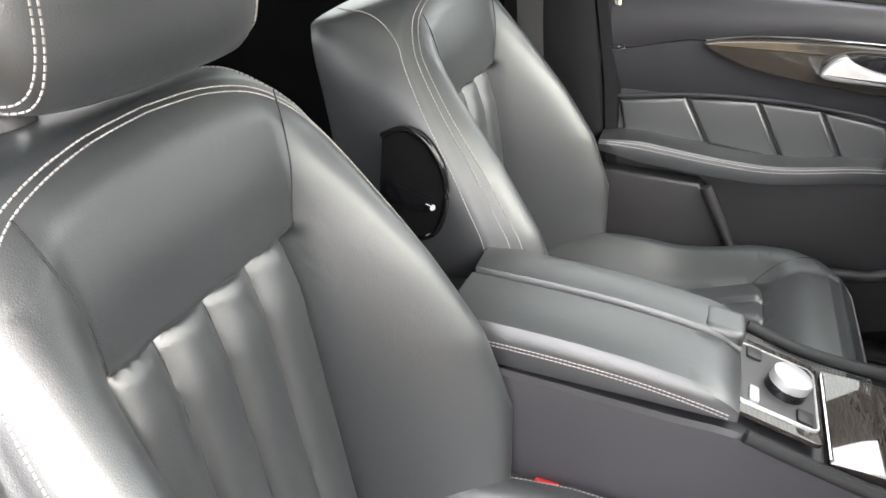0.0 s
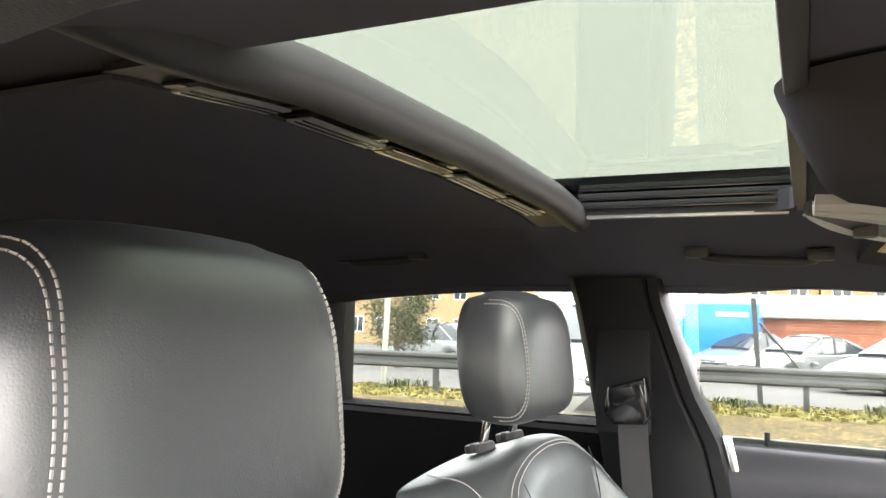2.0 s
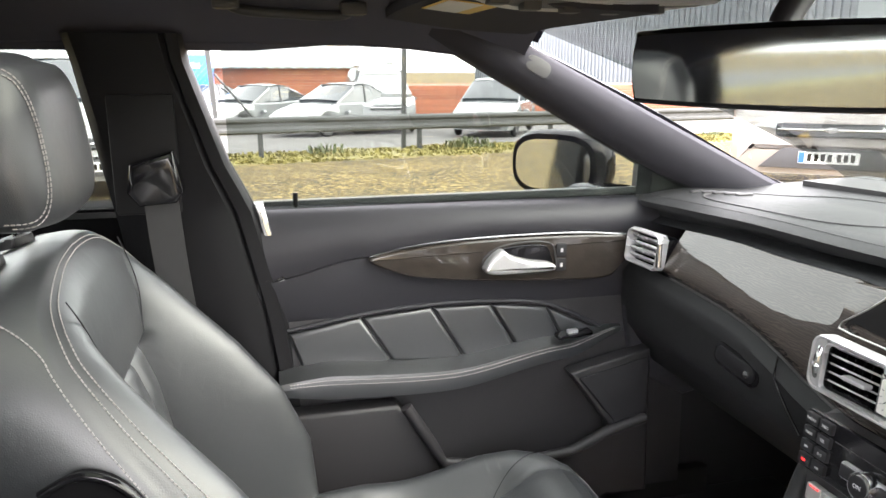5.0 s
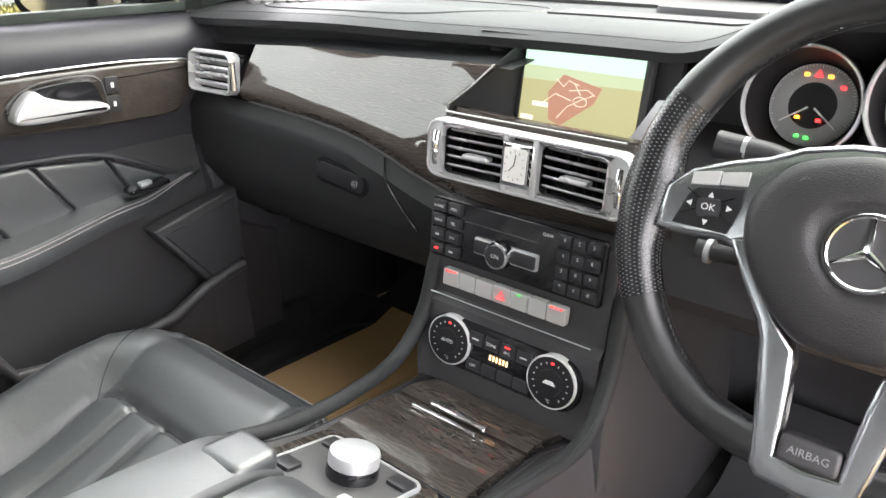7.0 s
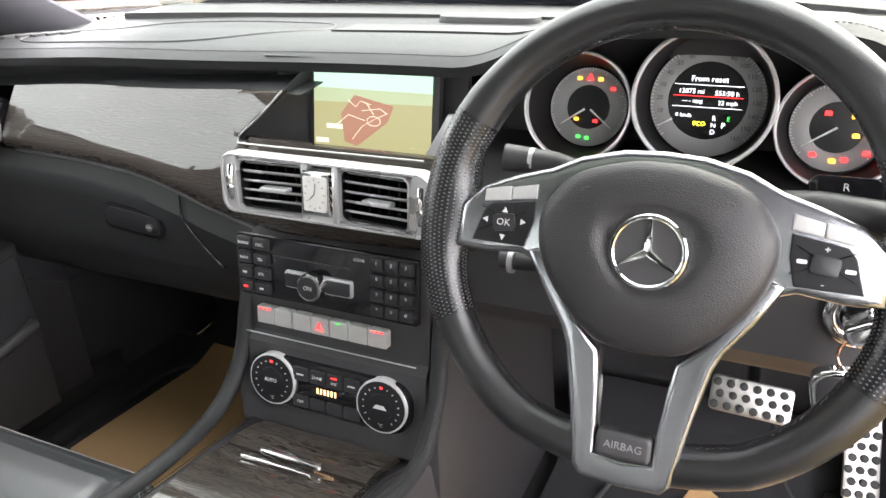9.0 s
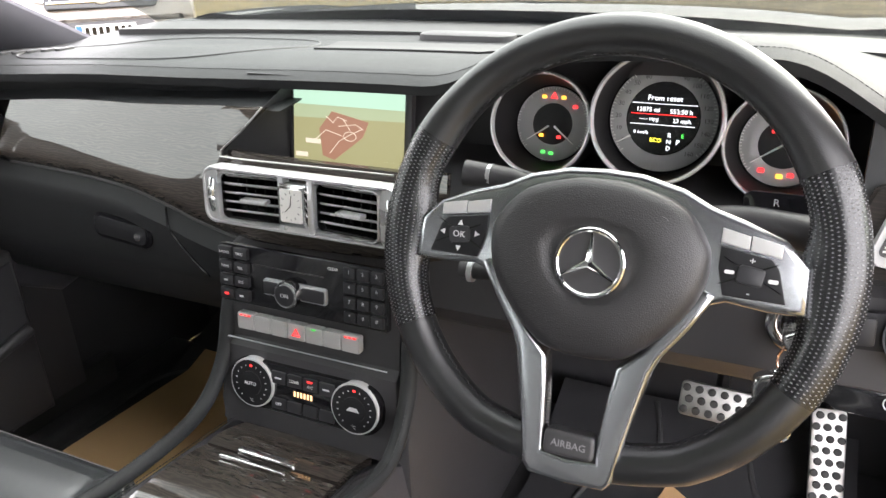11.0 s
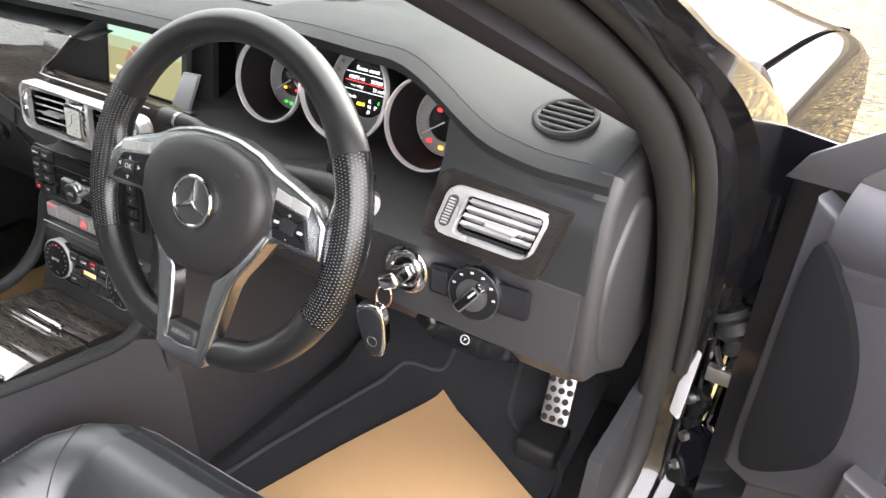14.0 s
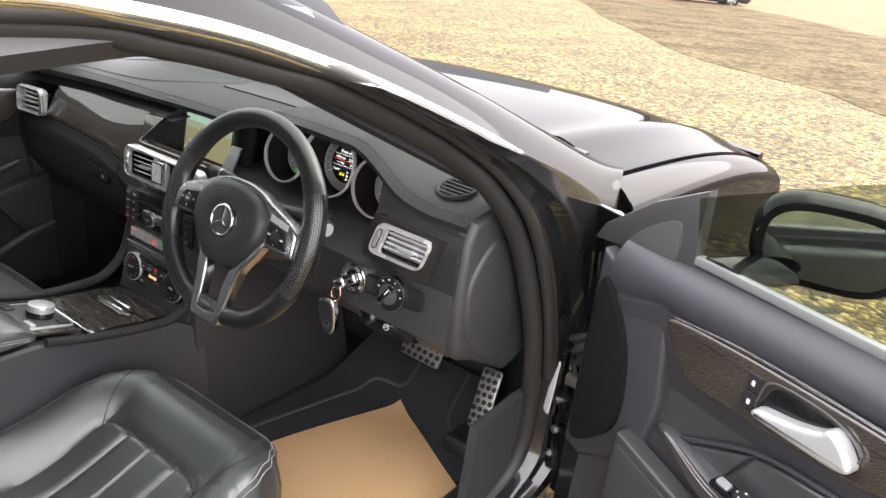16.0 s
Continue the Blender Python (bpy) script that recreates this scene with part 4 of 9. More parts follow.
    for s in (-1, 1):
        run = [(s * (INS + 0.052 * i / 20), -0.187 + 0.105 * i / 20 - 0.012 * math.sin(math.pi * i / 20)) for i in range(21)]
        tube([Vector((x, y, cushion_top(x, y) + 0.0003)) for x, y in run], 0.0009, 6, bm=bm)
    for s in (-1, 1):
        tube([on_back(s * (0.139 + 0.025 * (i / 24) ** 1.5), 0.80 + 0.15 * i / 24) for i in range(25)], 0.0009, 6, bm=bm)
    part("seam", bm, FELT, seat, "dark sunk seam")
    # belt-guide recess with a raised rim on the flank, and a small knob
    rim = spline([(-0.77, 0.80, 0), (-0.735, 0.815, 0), (-0.70, 0.80, 0), (-0.672, 0.755, 0), (-0.668, 0.705, 0), (-0.682, 0.66, 0), (-0.715, 0.64, 0)], 30)
    flank = Matrix(((0, 0, 1, 0.274), (1, 0, 0, 0), (0, 1, 0, 0), (0, 0, 0, 1)))
    # A raised plate, coloured near black to give the shade of a hollow.
    part("flank_recess", prism([(p.x, p.y) for p in rim] + [(-0.775, 0.70)], 0.016, 0.004, flank), SHADEFELT, seat)
    part("flank_rim", tube([(0.289, p.x, p.y) for p in rim], 0.005, 10), GLOSSBLACK, seat)
    part("flank_lever", prism([(-0.76, 0.735), (-0.69, 0.715), (-0.678, 0.70), (-0.70, 0.69), (-0.765, 0.70)], 0.008, 0.003, Matrix(((0, 0, 1, 0.287), (1, 0, 0, 0), (0, 1, 0, 0), (0, 0, 0, 1)))), GLOSSBLACK, seat)
    part("lever_tip", tube([(0.292, -0.693, 0.704), (0.298, -0.684, 0.704)], 0.005, 12), CHROME, seat)
    # side cover with the round tilt switch panel, and the base
    for s in (-1, 1):
        part("side_valance", prism([(-0.62, 0.24), (-0.05, 0.24), (-0.05, 0.33), (-0.2, 0.36), (-0.62, 0.40)], 0.018, 0.004, Matrix(((0, 0, s, s * 0.235 if s > 0 else -0.235), (1, 0, 0, 0), (0, 1, 0, 0), (0, 0, 0, 1)))), PLASTIC, seat)
    part("seat_base", box((-0.21, -0.6, 0.2), (0.21, -0.06, 0.27), 0.01), PLASTIC, seat)
    return seat


driver_seat = build_seat(0.0, 1.0, 0.03, 1.0, "black leather front car seat with grey double stitching")
driver_seat.matrix_basis = Matrix.Translation((0.38, -0.33, 0.2))
passenger_seat = build_seat(0.012, 0.94, 0.0, 0.87, "black leather front car seat with a raised headrest")
passenger_seat.matrix_basis = Matrix.Translation((-0.37, -0.33, 0.2))

# ---- dashboard ----
dash = thing("dashboard", "black leather-topped dashboard with dark wood veneer trim", "dashboard", (0, 0.4, 0.6))


def hood(x):
    """Height of the instrument hood over the dash line."""
    return ease(x, [(0.10, 0.0), (0.27, 0.9), (0.37, 1.0), (0.48, 0.92), (0.64, 0.05), (0.70, 0.0)])


def lip(x):
    """Front edge of the dash top: y and z."""
    y = ease(x, [(-0.76, 0.20), (-0.6, 0.215), (-0.3, 0.235), (-0.1, 0.24), (0.12, 0.24), (0.25, 0.20), (0.38, 0.185), (0.52, 0.19), (0.64, 0.185), (0.76, 0.19)])
    z = ease(x, [(-0.76, 0.936), (-0.4, 0.948), (0.1, 0.957)]) if x < 0.1 else 0.957 + 0.060 * hood(x) - 0.024 * ease(x, [(0.5, 0), (0.7, 1)])
    return y, z


def dash_top():
    def f(u, v):
        x = -0.765 + 1.53 * u
        ly, lz = lip(x)
        y = ly + (0.80 - 0.10 * (x / 0.76) ** 2 - ly) * v
        z = lz + 0.012 * math.sin(math.pi * min(1, v * 2.2)) * (1 - v) + (0.955 - lz) * (v ** 1.1)
        if v < 0.06:
            z -= 0.007 * (1 - v / 0.06) ** 2
        return (x, y, z)
    return slab(f, 90, 34, (0, 0.004, -0.012))


part("dash_top", dash_top(), DASH, dash)


def band(x0, x1, prof, nx=40):
    """A strip along the dash: prof(x) gives its (y, z) points from top to bottom."""
    n = len(prof(x0))
    def f(u, v):
        p = prof(x0 + (x1 - x0) * u)
        k = v * (n - 1)
        i = min(int(k), n - 2)
        t = k - i
        return (x0 + (x1 - x0) * u, p[i][0] + (p[i + 1][0] - p[i][0]) * t, p[i][1] + (p[i + 1][1] - p[i][1]) * t)
    return slab(f, nx, (n - 1) * 4, (0, 0.012, 0))


def wood_top(x):
    return ease(x, [(-0.76, 0.890), (-0.4, 0.907), (-0.1, 0.918)])


def wood_low(x):
    return line(x, [(-0.76, 0.812), (-0.6, 0.806), (-0.45, 0.799), (-0.377, 0.793), (-0.33, 0.785), (-0.28, 0.772), (-0.235, 0.757), (-0.19, 0.746), (-0.15, 0.742), (-0.1, 0.741), (0.0, 0.743), (0.09, 0.749), (0.3, 0.765)])


def wood_y(x):
    return ease(x, [(-0.76, 0.175), (-0.5, 0.185), (-0.2, 0.180), (-0.1, 0.163), (0.1, 0.163), (0.2, 0.175)])


# the dark concave band under the top, left of the screen
part("upper_fascia", band(-0.765, -0.085, lambda x: [(lip(x)[0] + 0.004, lip(x)[1] - 0.012), (lip(x)[0] + 0.035, lip(x)[1] - 0.022), (lip(x)[0] + 0.04, wood_top(x) + 0.006), (wood_y(x) + 0.045, wood_top(x) - 0.004)]), DASH, dash)


def veneer():
    """The long wood trim: full height beside the screen, a lower strip under it."""
    def f(u, v):
        x = -0.612 + 0.77 * u
        zt = wood_top(x) - 0.004
        cut = ease(x, [(-0.174, 0.0), (-0.160, 1.0)])
        zt = zt + (0.862 - zt) * cut
        z0 = wood_low(x)
        y = wood_y(x) - 0.004 + 0.046 * (1 - v) ** 1.25 * (1 - 0.6 * cut) + 0.012 * max(0, v - 0.8) ** 2 * 25
        return (x, y, zt + (z0 - zt) * v)
    return slab(f, 70, 14, (0, 0.01, 0))


part("wood_trim", veneer(), WOOD, dash, "glossy smoked ash veneer")
part("wood_edge", tube([(-0.60 + 0.75 * i / 60, wood_y(-0.60 + 0.75 * i / 60) + 0.010, wood_low(-0.60 + 0.75 * i / 60) - 0.003) for i in range(61)], 0.003, 8), PLASTIC_GREY, dash)
# lower passenger side with the glove box
part("lower_fascia", band(-0.765, -0.115, lambda x: [(wood_y(x) + 0.01, wood_low(x) - 0.004), (wood_y(x) - 0.004, wood_low(x) - 0.03), (wood_y(x) + 0.01, 0.67), (0.25, 0.58), (0.36, 0.52), (0.62, 0.50)]), DASH, dash)


def glove_line():
    pts = spline([(-0.285, 0.768, 0), (-0.272, 0.735, 0), (-0.25, 0.70, 0), (-0.225, 0.668, 0)], 24)
    return tube([(p.x, line(p.y, [(0.67, wood_y(p.x) + 0.008), (wood_low(p.x) - 0.03, wood_y(p.x) - 0.006), (wood_low(p.x), wood_y(p.x) + 0.008)]), p.y) for p in pts], 0.0016, 6)


part("glove_box_gap", glove_line(), GLOSSBLACK, dash)
part("latch_recess", prism(rounded(0.112, 0.040, 0.016), 0.003, 0.001, frame_at((-0.373, 0.1830, 0.722), (1, 0.02, -0.10), (0.1, 0.1, 1))), GLOSSBLACK, dash)


latch = part("glove_box_latch", prism(rounded(0.098, 0.027, 0.011), 0.004, 0.0015, frame_at((-0.373, 0.1805, 0.722), (1, 0.02, -0.10), (0.1, 0.1, 1))), PILLAR, dash)
part("lock", disc(frame_at((-0.338, 0.1765, 0.718), (1, 0, 0), (0, 0.1, 1)), 0.006, 0.004, 20), CHROME, latch)


def vent(name, o, right, up, w, h, slats, parent, wheel_side=-1, thumb=True, deep=0.035, r=0.016, m=None):
    """An air vent: frame, dark box, slats across and a slider."""
    m = m or frame_at(o, right, up)
    hs, lean, dp = (0.0022, -34, 0.016) if w > 0.094 else (0.0012, -24, 0.010)
    v = part(name, ring_frame(rounded(w, h, r, 6), 0.0060 if w > 0.10 else 0.0016, 0.010 if w > 0.10 else 0.006, m), SILVERVENT, parent, "silver vent frame")
    part("vent_box", prism(rounded(w - 0.008, h - 0.008, r * 0.8, 5), 0.002, 0, m @ pose(0, 0, -deep)), GLOSSBLACK, v)
    part("vent_wall", wall_loop(rounded(w - 0.006, h - 0.006, r * 0.8, 5), deep, m @ pose(0, 0, -deep)), GLOSSBLACK, v)
    for i in range(slats):
        y = -h / 2 + h * (i + 0.75) / (slats + 0.5)
        part("slat", prism([(-w / 2 + 0.003, -hs), (w / 2 - 0.003, -hs), (w / 2 - 0.003, hs), (-w / 2 + 0.003, hs)], dp, 0.0006, m @ pose(0, y, -0.014) @ pose(0, 0, 0, lean)), SILVERVENT, v)
    for i in range(6):
        x = -w / 2 + w * (i + 1) / 7
        part("vane", prism([(-0.0012, -h / 2 + 0.007), (0.0012, -h / 2 + 0.007), (0.0012, h / 2 - 0.007), (-0.0012, h / 2 - 0.007)], 0.014, 0, m @ pose(x, 0, -0.034)), GLOSSBLACK, v)
    if thumb:
        part("vent_slider", prism(rounded(w * 0.40, 0.0055, 0.0022), 0.012, 0.002, m @ pose(w * 0.06, -h * 0.04, -0.004)), SILVERVENT, v)
    return v


def wall_loop(outline, depth, m):
    bm = bmesh.new()
    rings = [[m @ Vector((x, y, z)) for x, y in outline] for z in (0, depth)]
    inner = [[m @ Vector((x * 0.97, y * 0.97, z)) for x, y in outline] for z in (depth, 0)]
    loft(rings + inner, True, False, bm)
    return bm


def ring_frame(outline, width, depth, m):
    """A raised frame that follows an outline."""
    n = len(outline)
    rings = []
    for i in range(n):
        x, y = outline[i]
        px, py = outline[i - 1]
        qx, qy = outline[(i + 1) % n]
        tx, ty = qx - px, qy - py
        l = math.hypot(tx, ty) or 1
        nx, ny = ty / l, -tx / l
        prof = [(0, -0.012), (0, depth * 0.6), (-width * 0.3, depth), (-width * 0.7, depth), (-width, depth * 0.5), (-width, -0.012)]
        rings.append([m @ Vector((x + nx * a, y + ny * a, d)) for a, d in prof])
    bm = bmesh.new()
    return loft(rings + rings[:1], True, False, bm)


CV = frame_at((-0.013, 0.132, 0.823), (1, 0, 0), (0, 0.08, 1))
centre = part("centre_vent_panel", ring_frame(rounded(0.278, 0.074, 0.018, 6), 0.006, 0.009, CV), SILVERVENT, dash, "satin silver centre vent surround")
for s in (-1, 1):
    vent("centre_vent", CV @ Vector((s * 0.068, 0, 0.003)), (1, -0.06 * s, 0), (0, 0.08, 1), 0.092, 0.062, 5, dash, deep=0.034, r=0.009)
    part("vent_cheek", prism(rounded(0.024, 0.068, 0.009, 5), 0.012, 0.002, CV @ pose(s * 0.1255, 0, -0.005)), SILVERVENT, dash)
    part("clock_cheek", prism(rounded(0.0085, 0.070, 0.002), 0.012, 0.002, CV @ pose(s * 0.0205, 0, -0.004)), SILVERVENT, dash)
    part("vent_thumbwheel", tube([CV @ Vector((s * 0.1255, -0.020 + 0.040 * i / 8, 0.003 + 0.004 * math.sin(math.pi * i / 8))) for i in range(9)], 0.0055, 10), CHROME, dash)
clock = part("clock", prism(rounded(0.039, 0.052, 0.003), 0.012, 0.003, CV @ pose(0, 0.002, 0.004)), CHROME, dash, "analogue clock with a silver bezel")
CLOCKFACE = material("clock_face", (0.74, 0.73, 0.70), 0.4, stain=0.05)
part("clock_face", prism(rounded(0.030, 0.040, 0.002), 0.001, 0, CV @ pose(0, 0.002, 0.0165)), CLOCKFACE, clock)
for i in range(12):
    a = radians(30 * i)
    part("hour_mark", prism([(-0.0003, -0.0014), (0.0003, -0.0014), (0.0003, 0.0014), (-0.0003, 0.0014)], 0.0004, 0, CV @ pose(0.0125 * math.sin(a), 0.002 + 0.0165 * math.cos(a), 0.0177, 0, 0, -30 * i)), PLASTIC_GREY, clock)
for ang, l in ((-8, 0.013), (135, 0.010)):
    part("clock_hand", prism([(-0.0005, 0), (0.0005, 0), (0.0003, l), (-0.0003, l)], 0.0004, 0, CV @ pose(0, 0.002, 0.0183, 0, 0, ang)), GLOSSBLACK, clock)
vent("side_vent", (-0.665, 0.170, 0.848), (1, 0.10, 0.0), (0.0, 0.12, 1), 0.105, 0.070, 5, dash, r=0.014)
part("vent_thumbwheel", tube([(-0.605, 0.166, 0.826 + 0.045 * i / 8) for i in range(9)], 0.0055, 10), CHROME, dash)

# ---- screen ----
screen = part("screen_housing", band(-0.165, 0.100, lambda x: [(lip(x)[0] + 0.01, 0.952), (0.292 - 0.25 * max(0, -0.105 - x), 0.947), (0.280 - 0.25 * max(0, -0.105 - x), 0.836), (0.25 - 0.2 * max(0, -0.105 - x), 0.828), (0.182, 0.854)], 24), PLASTIC, dash)
SC = frame_at((-0.015, 0.254, 0.889), (1, 0, 0), (0, 0.15, 1)) @ Matrix.Diagonal((1.065, 0.99, 1, 1))
part("screen_bezel", prism(rounded(0.172, 0.112, 0.004), 0.010, 0.003, SC @ pose(0, 0, -0.012)), PLASTIC, screen)
MAP_SKY, MAP_LAND = glow("screen_sky", (0.21, 0.31, 0.24), 0.5), glow("screen_land", (0.155, 0.145, 0.075), 0.5)
MAP_HAZE = glow("screen_haze", (0.175, 0.20, 0.125), 0.5)
MAP_RED, MAP_LINE = glow("screen_town", (0.15, 0.075, 0.05), 0.5), glow("screen_lines", (0.36, 0.31, 0.25), 0.5)


def on(m, outline, z, depth=0.0004):
    return prism(outline, depth, 0, m @ pose(0, 0, z))


disp = part("display", on(SC, [(-0.078, 0.026), (0.078, 0.026), (0.078, 0.050), (-0.078, 0.050)], 0.0), MAP_SKY, screen, "lit navigation display")
part("map_haze", on(SC, [(-0.078, 0.008), (0.078, 0.012), (0.078, 0.026), (-0.078, 0.026)], 0.0), MAP_HAZE, screen)
part("map_land", on(SC, [(-0.078, -0.051), (0.078, -0.051), (0.078, 0.012), (-0.078, 0.008)], 0.0), MAP_LAND, screen)
part("map_town", on(SC, [(-0.035, -0.040), (-0.018, -0.045), (0.022, -0.012), (0.030, 0.008), (-0.022, 0.019), (-0.040, -0.005)], 0.0006), MAP_RED, disp)
for pts in (((-0.046, -0.020), (-0.030, -0.006), (-0.008, -0.012)), ((-0.030, 0.012), (-0.020, 0.004), (-0.014, 0.012), (0.0, 0.008)), ((-0.024, -0.036), (-0.012, -0.020), (0.004, -0.010), (0.02, -0.002)), ((-0.012, 0.0), (0.012, 0.004), (0.022, -0.002)), ((-0.006, 0.010), (0.004, -0.004))):
    part("map_road", tube([SC @ Vector((x, y, 0.0012)) for x, y in pts], 0.00045, 6), MAP_LINE, disp)
part("map_ring", tube([SC @ Vector((0.004 + 0.009 * math.cos(i / 12 * 2 * math.pi), -0.012 + 0.006 * math.sin(i / 12 * 2 * math.pi), 0.0012)) for i in range(13)], 0.00045, 6), MAP_LINE, disp)
for x, y, w in ((-0.049, -0.022, 0.022), (0.062, -0.044, 0.026), (-0.066, -0.041, 0.018)):
    part("map_label", on(SC, [(x - w / 2, y - 0.003), (x + w / 2, y - 0.003), (x + w / 2, y + 0.003), (x - w / 2, y + 0.003)], 0.0008), MAP_LINE if w < 0.025 else MAP_LAND, disp)
# recess panel beside the screen, the tip of the veneer above it and the thin bright line round it
part("screen_cheek", slab(lambda u, v: Vector((-0.166, 0.184, 0.858)).lerp(Vector((-0.108, 0.255, 0.834)), u).lerp(Vector((-0.105, 0.196, 0.918)).lerp(Vector((-0.103, 0.264, 0.945)), u), v), 6, 6, (0, 0.006, 0)), material("mesh_plastic", (0.03, 0.03, 0.032), 0.5, grain=1.0, scale=700, weave=True), dash, "fine-meshed speaker panel")
part("wood_tip", prism([(-0.172, 0.862), (-0.164, 0.862), (-0.103, 0.918), (-0.172, 0.914)], 0.010, 0.002, Matrix(((1, 0, 0, 0), (0, 0.35, -1, 0.205 - 0.317), (0, 1, 0, 0), (0, 0, 0, 1)))), WOOD, dash)
part("trim_line", tube([(-0.103, 0.196, 0.920), (-0.132, 0.187, 0.890), (-0.163, 0.180, 0.864), (-0.156, 0.168, 0.859), (-0.13, 0.163, 0.860), (0.10, 0.163, 0.862)], 0.0013, 8), STEEL, dash)

# ---- radio and heater panels ----
RD = frame_at((-0.011, 0.118, 0.712), (1, 0, 0), (0, 0.10, 1))
part("stack_body", band(-0.136, 0.122, lambda x: [(wood_y(x) + 0.012, wood_low(x) + 0.004), (0.126, 0.752), (0.114, 0.635), (0.104, 0.625), (0.096, 0.55), (0.084, 0.52)], 12), PLASTIC, dash)
radio = part("radio_panel", prism(rounded(0.246, 0.078, 0.004), 0.006, 0.002, RD @ pose(0, 0.012, -0.001)), GLOSSBLACK, dash, "gloss black radio panel")
KEY = material("key_black", (0.018, 0.018, 0.02), 0.35, stain=0.2)
MARK = material("white_marking", (0.62, 0.62, 0.62), 0.5, stain=0.05)
RED, AMBER, GREEN = glow("red_light", (0.75, 0.02, 0.02), 0.8), glow("amber_light", (0.85, 0.30, 0.03), 0.8), glow("green_light", (0.05, 0.5, 0.06), 0.6)
for r in range(4):
    for c in range(2):
        kx, ky = -0.109 + 0.0235 * c, 0.041 - 0.0185 * r
        k = part("radio_key", prism(rounded(0.0215, 0.0145, 0.002), 0.007, 0.002, RD @ pose(kx, ky, 0.004)), KEY, radio)
        word = (("RADIO", "DISC"), ("NAVI", "TEL"), ("", "SYS"), ("", ""))[r][c]
        if word:
            part("key_word", text_mesh(word, 0.0052, RD @ pose(kx, ky, 0.0113)), MARK, radio, smooth=False)
        else:
            part("key_marking", on(RD, [(kx - 0.003, ky - 0.0012), (kx + 0.003, ky - 0.0012), (kx + 0.003, ky + 0.0012), (kx - 0.003, ky + 0.0012)], 0.0112), RED if (r, c) == (3, 0) else MARK, radio)
for r in range(4):
    for c in range(3):
        kx, ky = 0.072 + 0.0185 * c, 0.040 - 0.0185 * r
        part("number_key", prism(rounded(0.0172, 0.0145, 0.002), 0.005, 0.002, RD @ pose(kx, ky, 0.004)), KEY, radio)
        part("key_figure", text_mesh("123456789*0#"[r * 3 + c], 0.0064, RD @ pose(kx, ky + 0.002, 0.0092)), MARK, radio, smooth=False)
part("key_word", text_mesh("CLEAR", 0.0050, RD @ pose(0.048, 0.041, 0.0056)), MARK, radio, smooth=False)
part("disc_slot", on(RD, [(-0.071, 0.028), (0.035, 0.028), (0.035, 0.0292), (-0.071, 0.0292)], 0.0052), PLASTIC_GREY, radio)
part("skip_keys", prism(rounded(0.092, 0.021, 0.003), 0.006, 0.002, RD @ pose(-0.006, 0.004, 0.004)), SATIN, radio)
for s in (-1, 1):
    part("skip_key", prism(rounded(0.032, 0.016, 0.002), 0.004, 0.001, RD @ pose(-0.006 + s * 0.028, 0.004, 0.0085)), KEY, radio)
KN = RD @ pose(-0.010, 0.003, 0.009)
knob = part("volume_knob", disc(KN, 0.0170, 0.014, 44, 0.003), CHROME, radio, "chrome-ringed volume knob")
part("knob_cap", disc(KN @ pose(0, 0, 0.0135), 0.0135, 0.0015, 36, 0.0006), KEY, knob)
part("knob_word", text_mesh("ON", 0.0075, KN @ pose(0, 0, 0.0155)), MARK, knob, smooth=False)
SILVERKEY = material("silver_key", (0.46, 0.46, 0.45), 0.36, metal=0.3, stain=0.08)
for i in range(7):
    kx = -0.0815 + 0.0259 * i
    k = part("switch_key", prism(rounded(0.0247, 0.0220, 0.002), 0.010, 0.0012, RD @ pose(kx, -0.048, 0.002)), SILVERKEY, dash, "silver rocker key", smooth=False)
    if i in (0, 6):
        for j in range(3):
            part("seat_heat_light", on(RD, [(kx - 0.008 + 0.006 * j, -0.0405), (kx - 0.004 + 0.006 * j, -0.0405), (kx - 0.004 + 0.006 * j, -0.0388), (kx - 0.008 + 0.006 * j, -0.0388)], 0.0122), RED, k)
    if i == 3:
        part("hazard_triangle", tube([RD @ Vector((kx + 0.0062 * math.cos(radians(90 + 120 * j)), -0.0495 + 0.0062 * math.sin(radians(90 + 120 * j)), 0.0128)) for j in range(3)], 0.0009, 6, closed=True), RED, k)
    if i == 4:
        part("key_light", on(RD, [(kx - 0.003, -0.0405), (kx + 0.003, -0.0405), (kx + 0.003, -0.039), (kx - 0.003, -0.039)], 0.0122), GREEN, k)
part("stack_line", tube([RD @ Vector((-0.122, -0.0775, 0.005)), RD @ Vector((0.120, -0.0775, 0.005))], 0.0009, 8), SATIN, dash)
HV = frame_at((-0.006, 0.098, 0.581), (1, 0, 0), (0, 0.16, 1))
heater = part("heater_panel", prism(rounded(0.228, 0.066, 0.028, 8), 0.008, 0.003, HV), GLOSSBLACK, dash, "gloss black heater control panel")
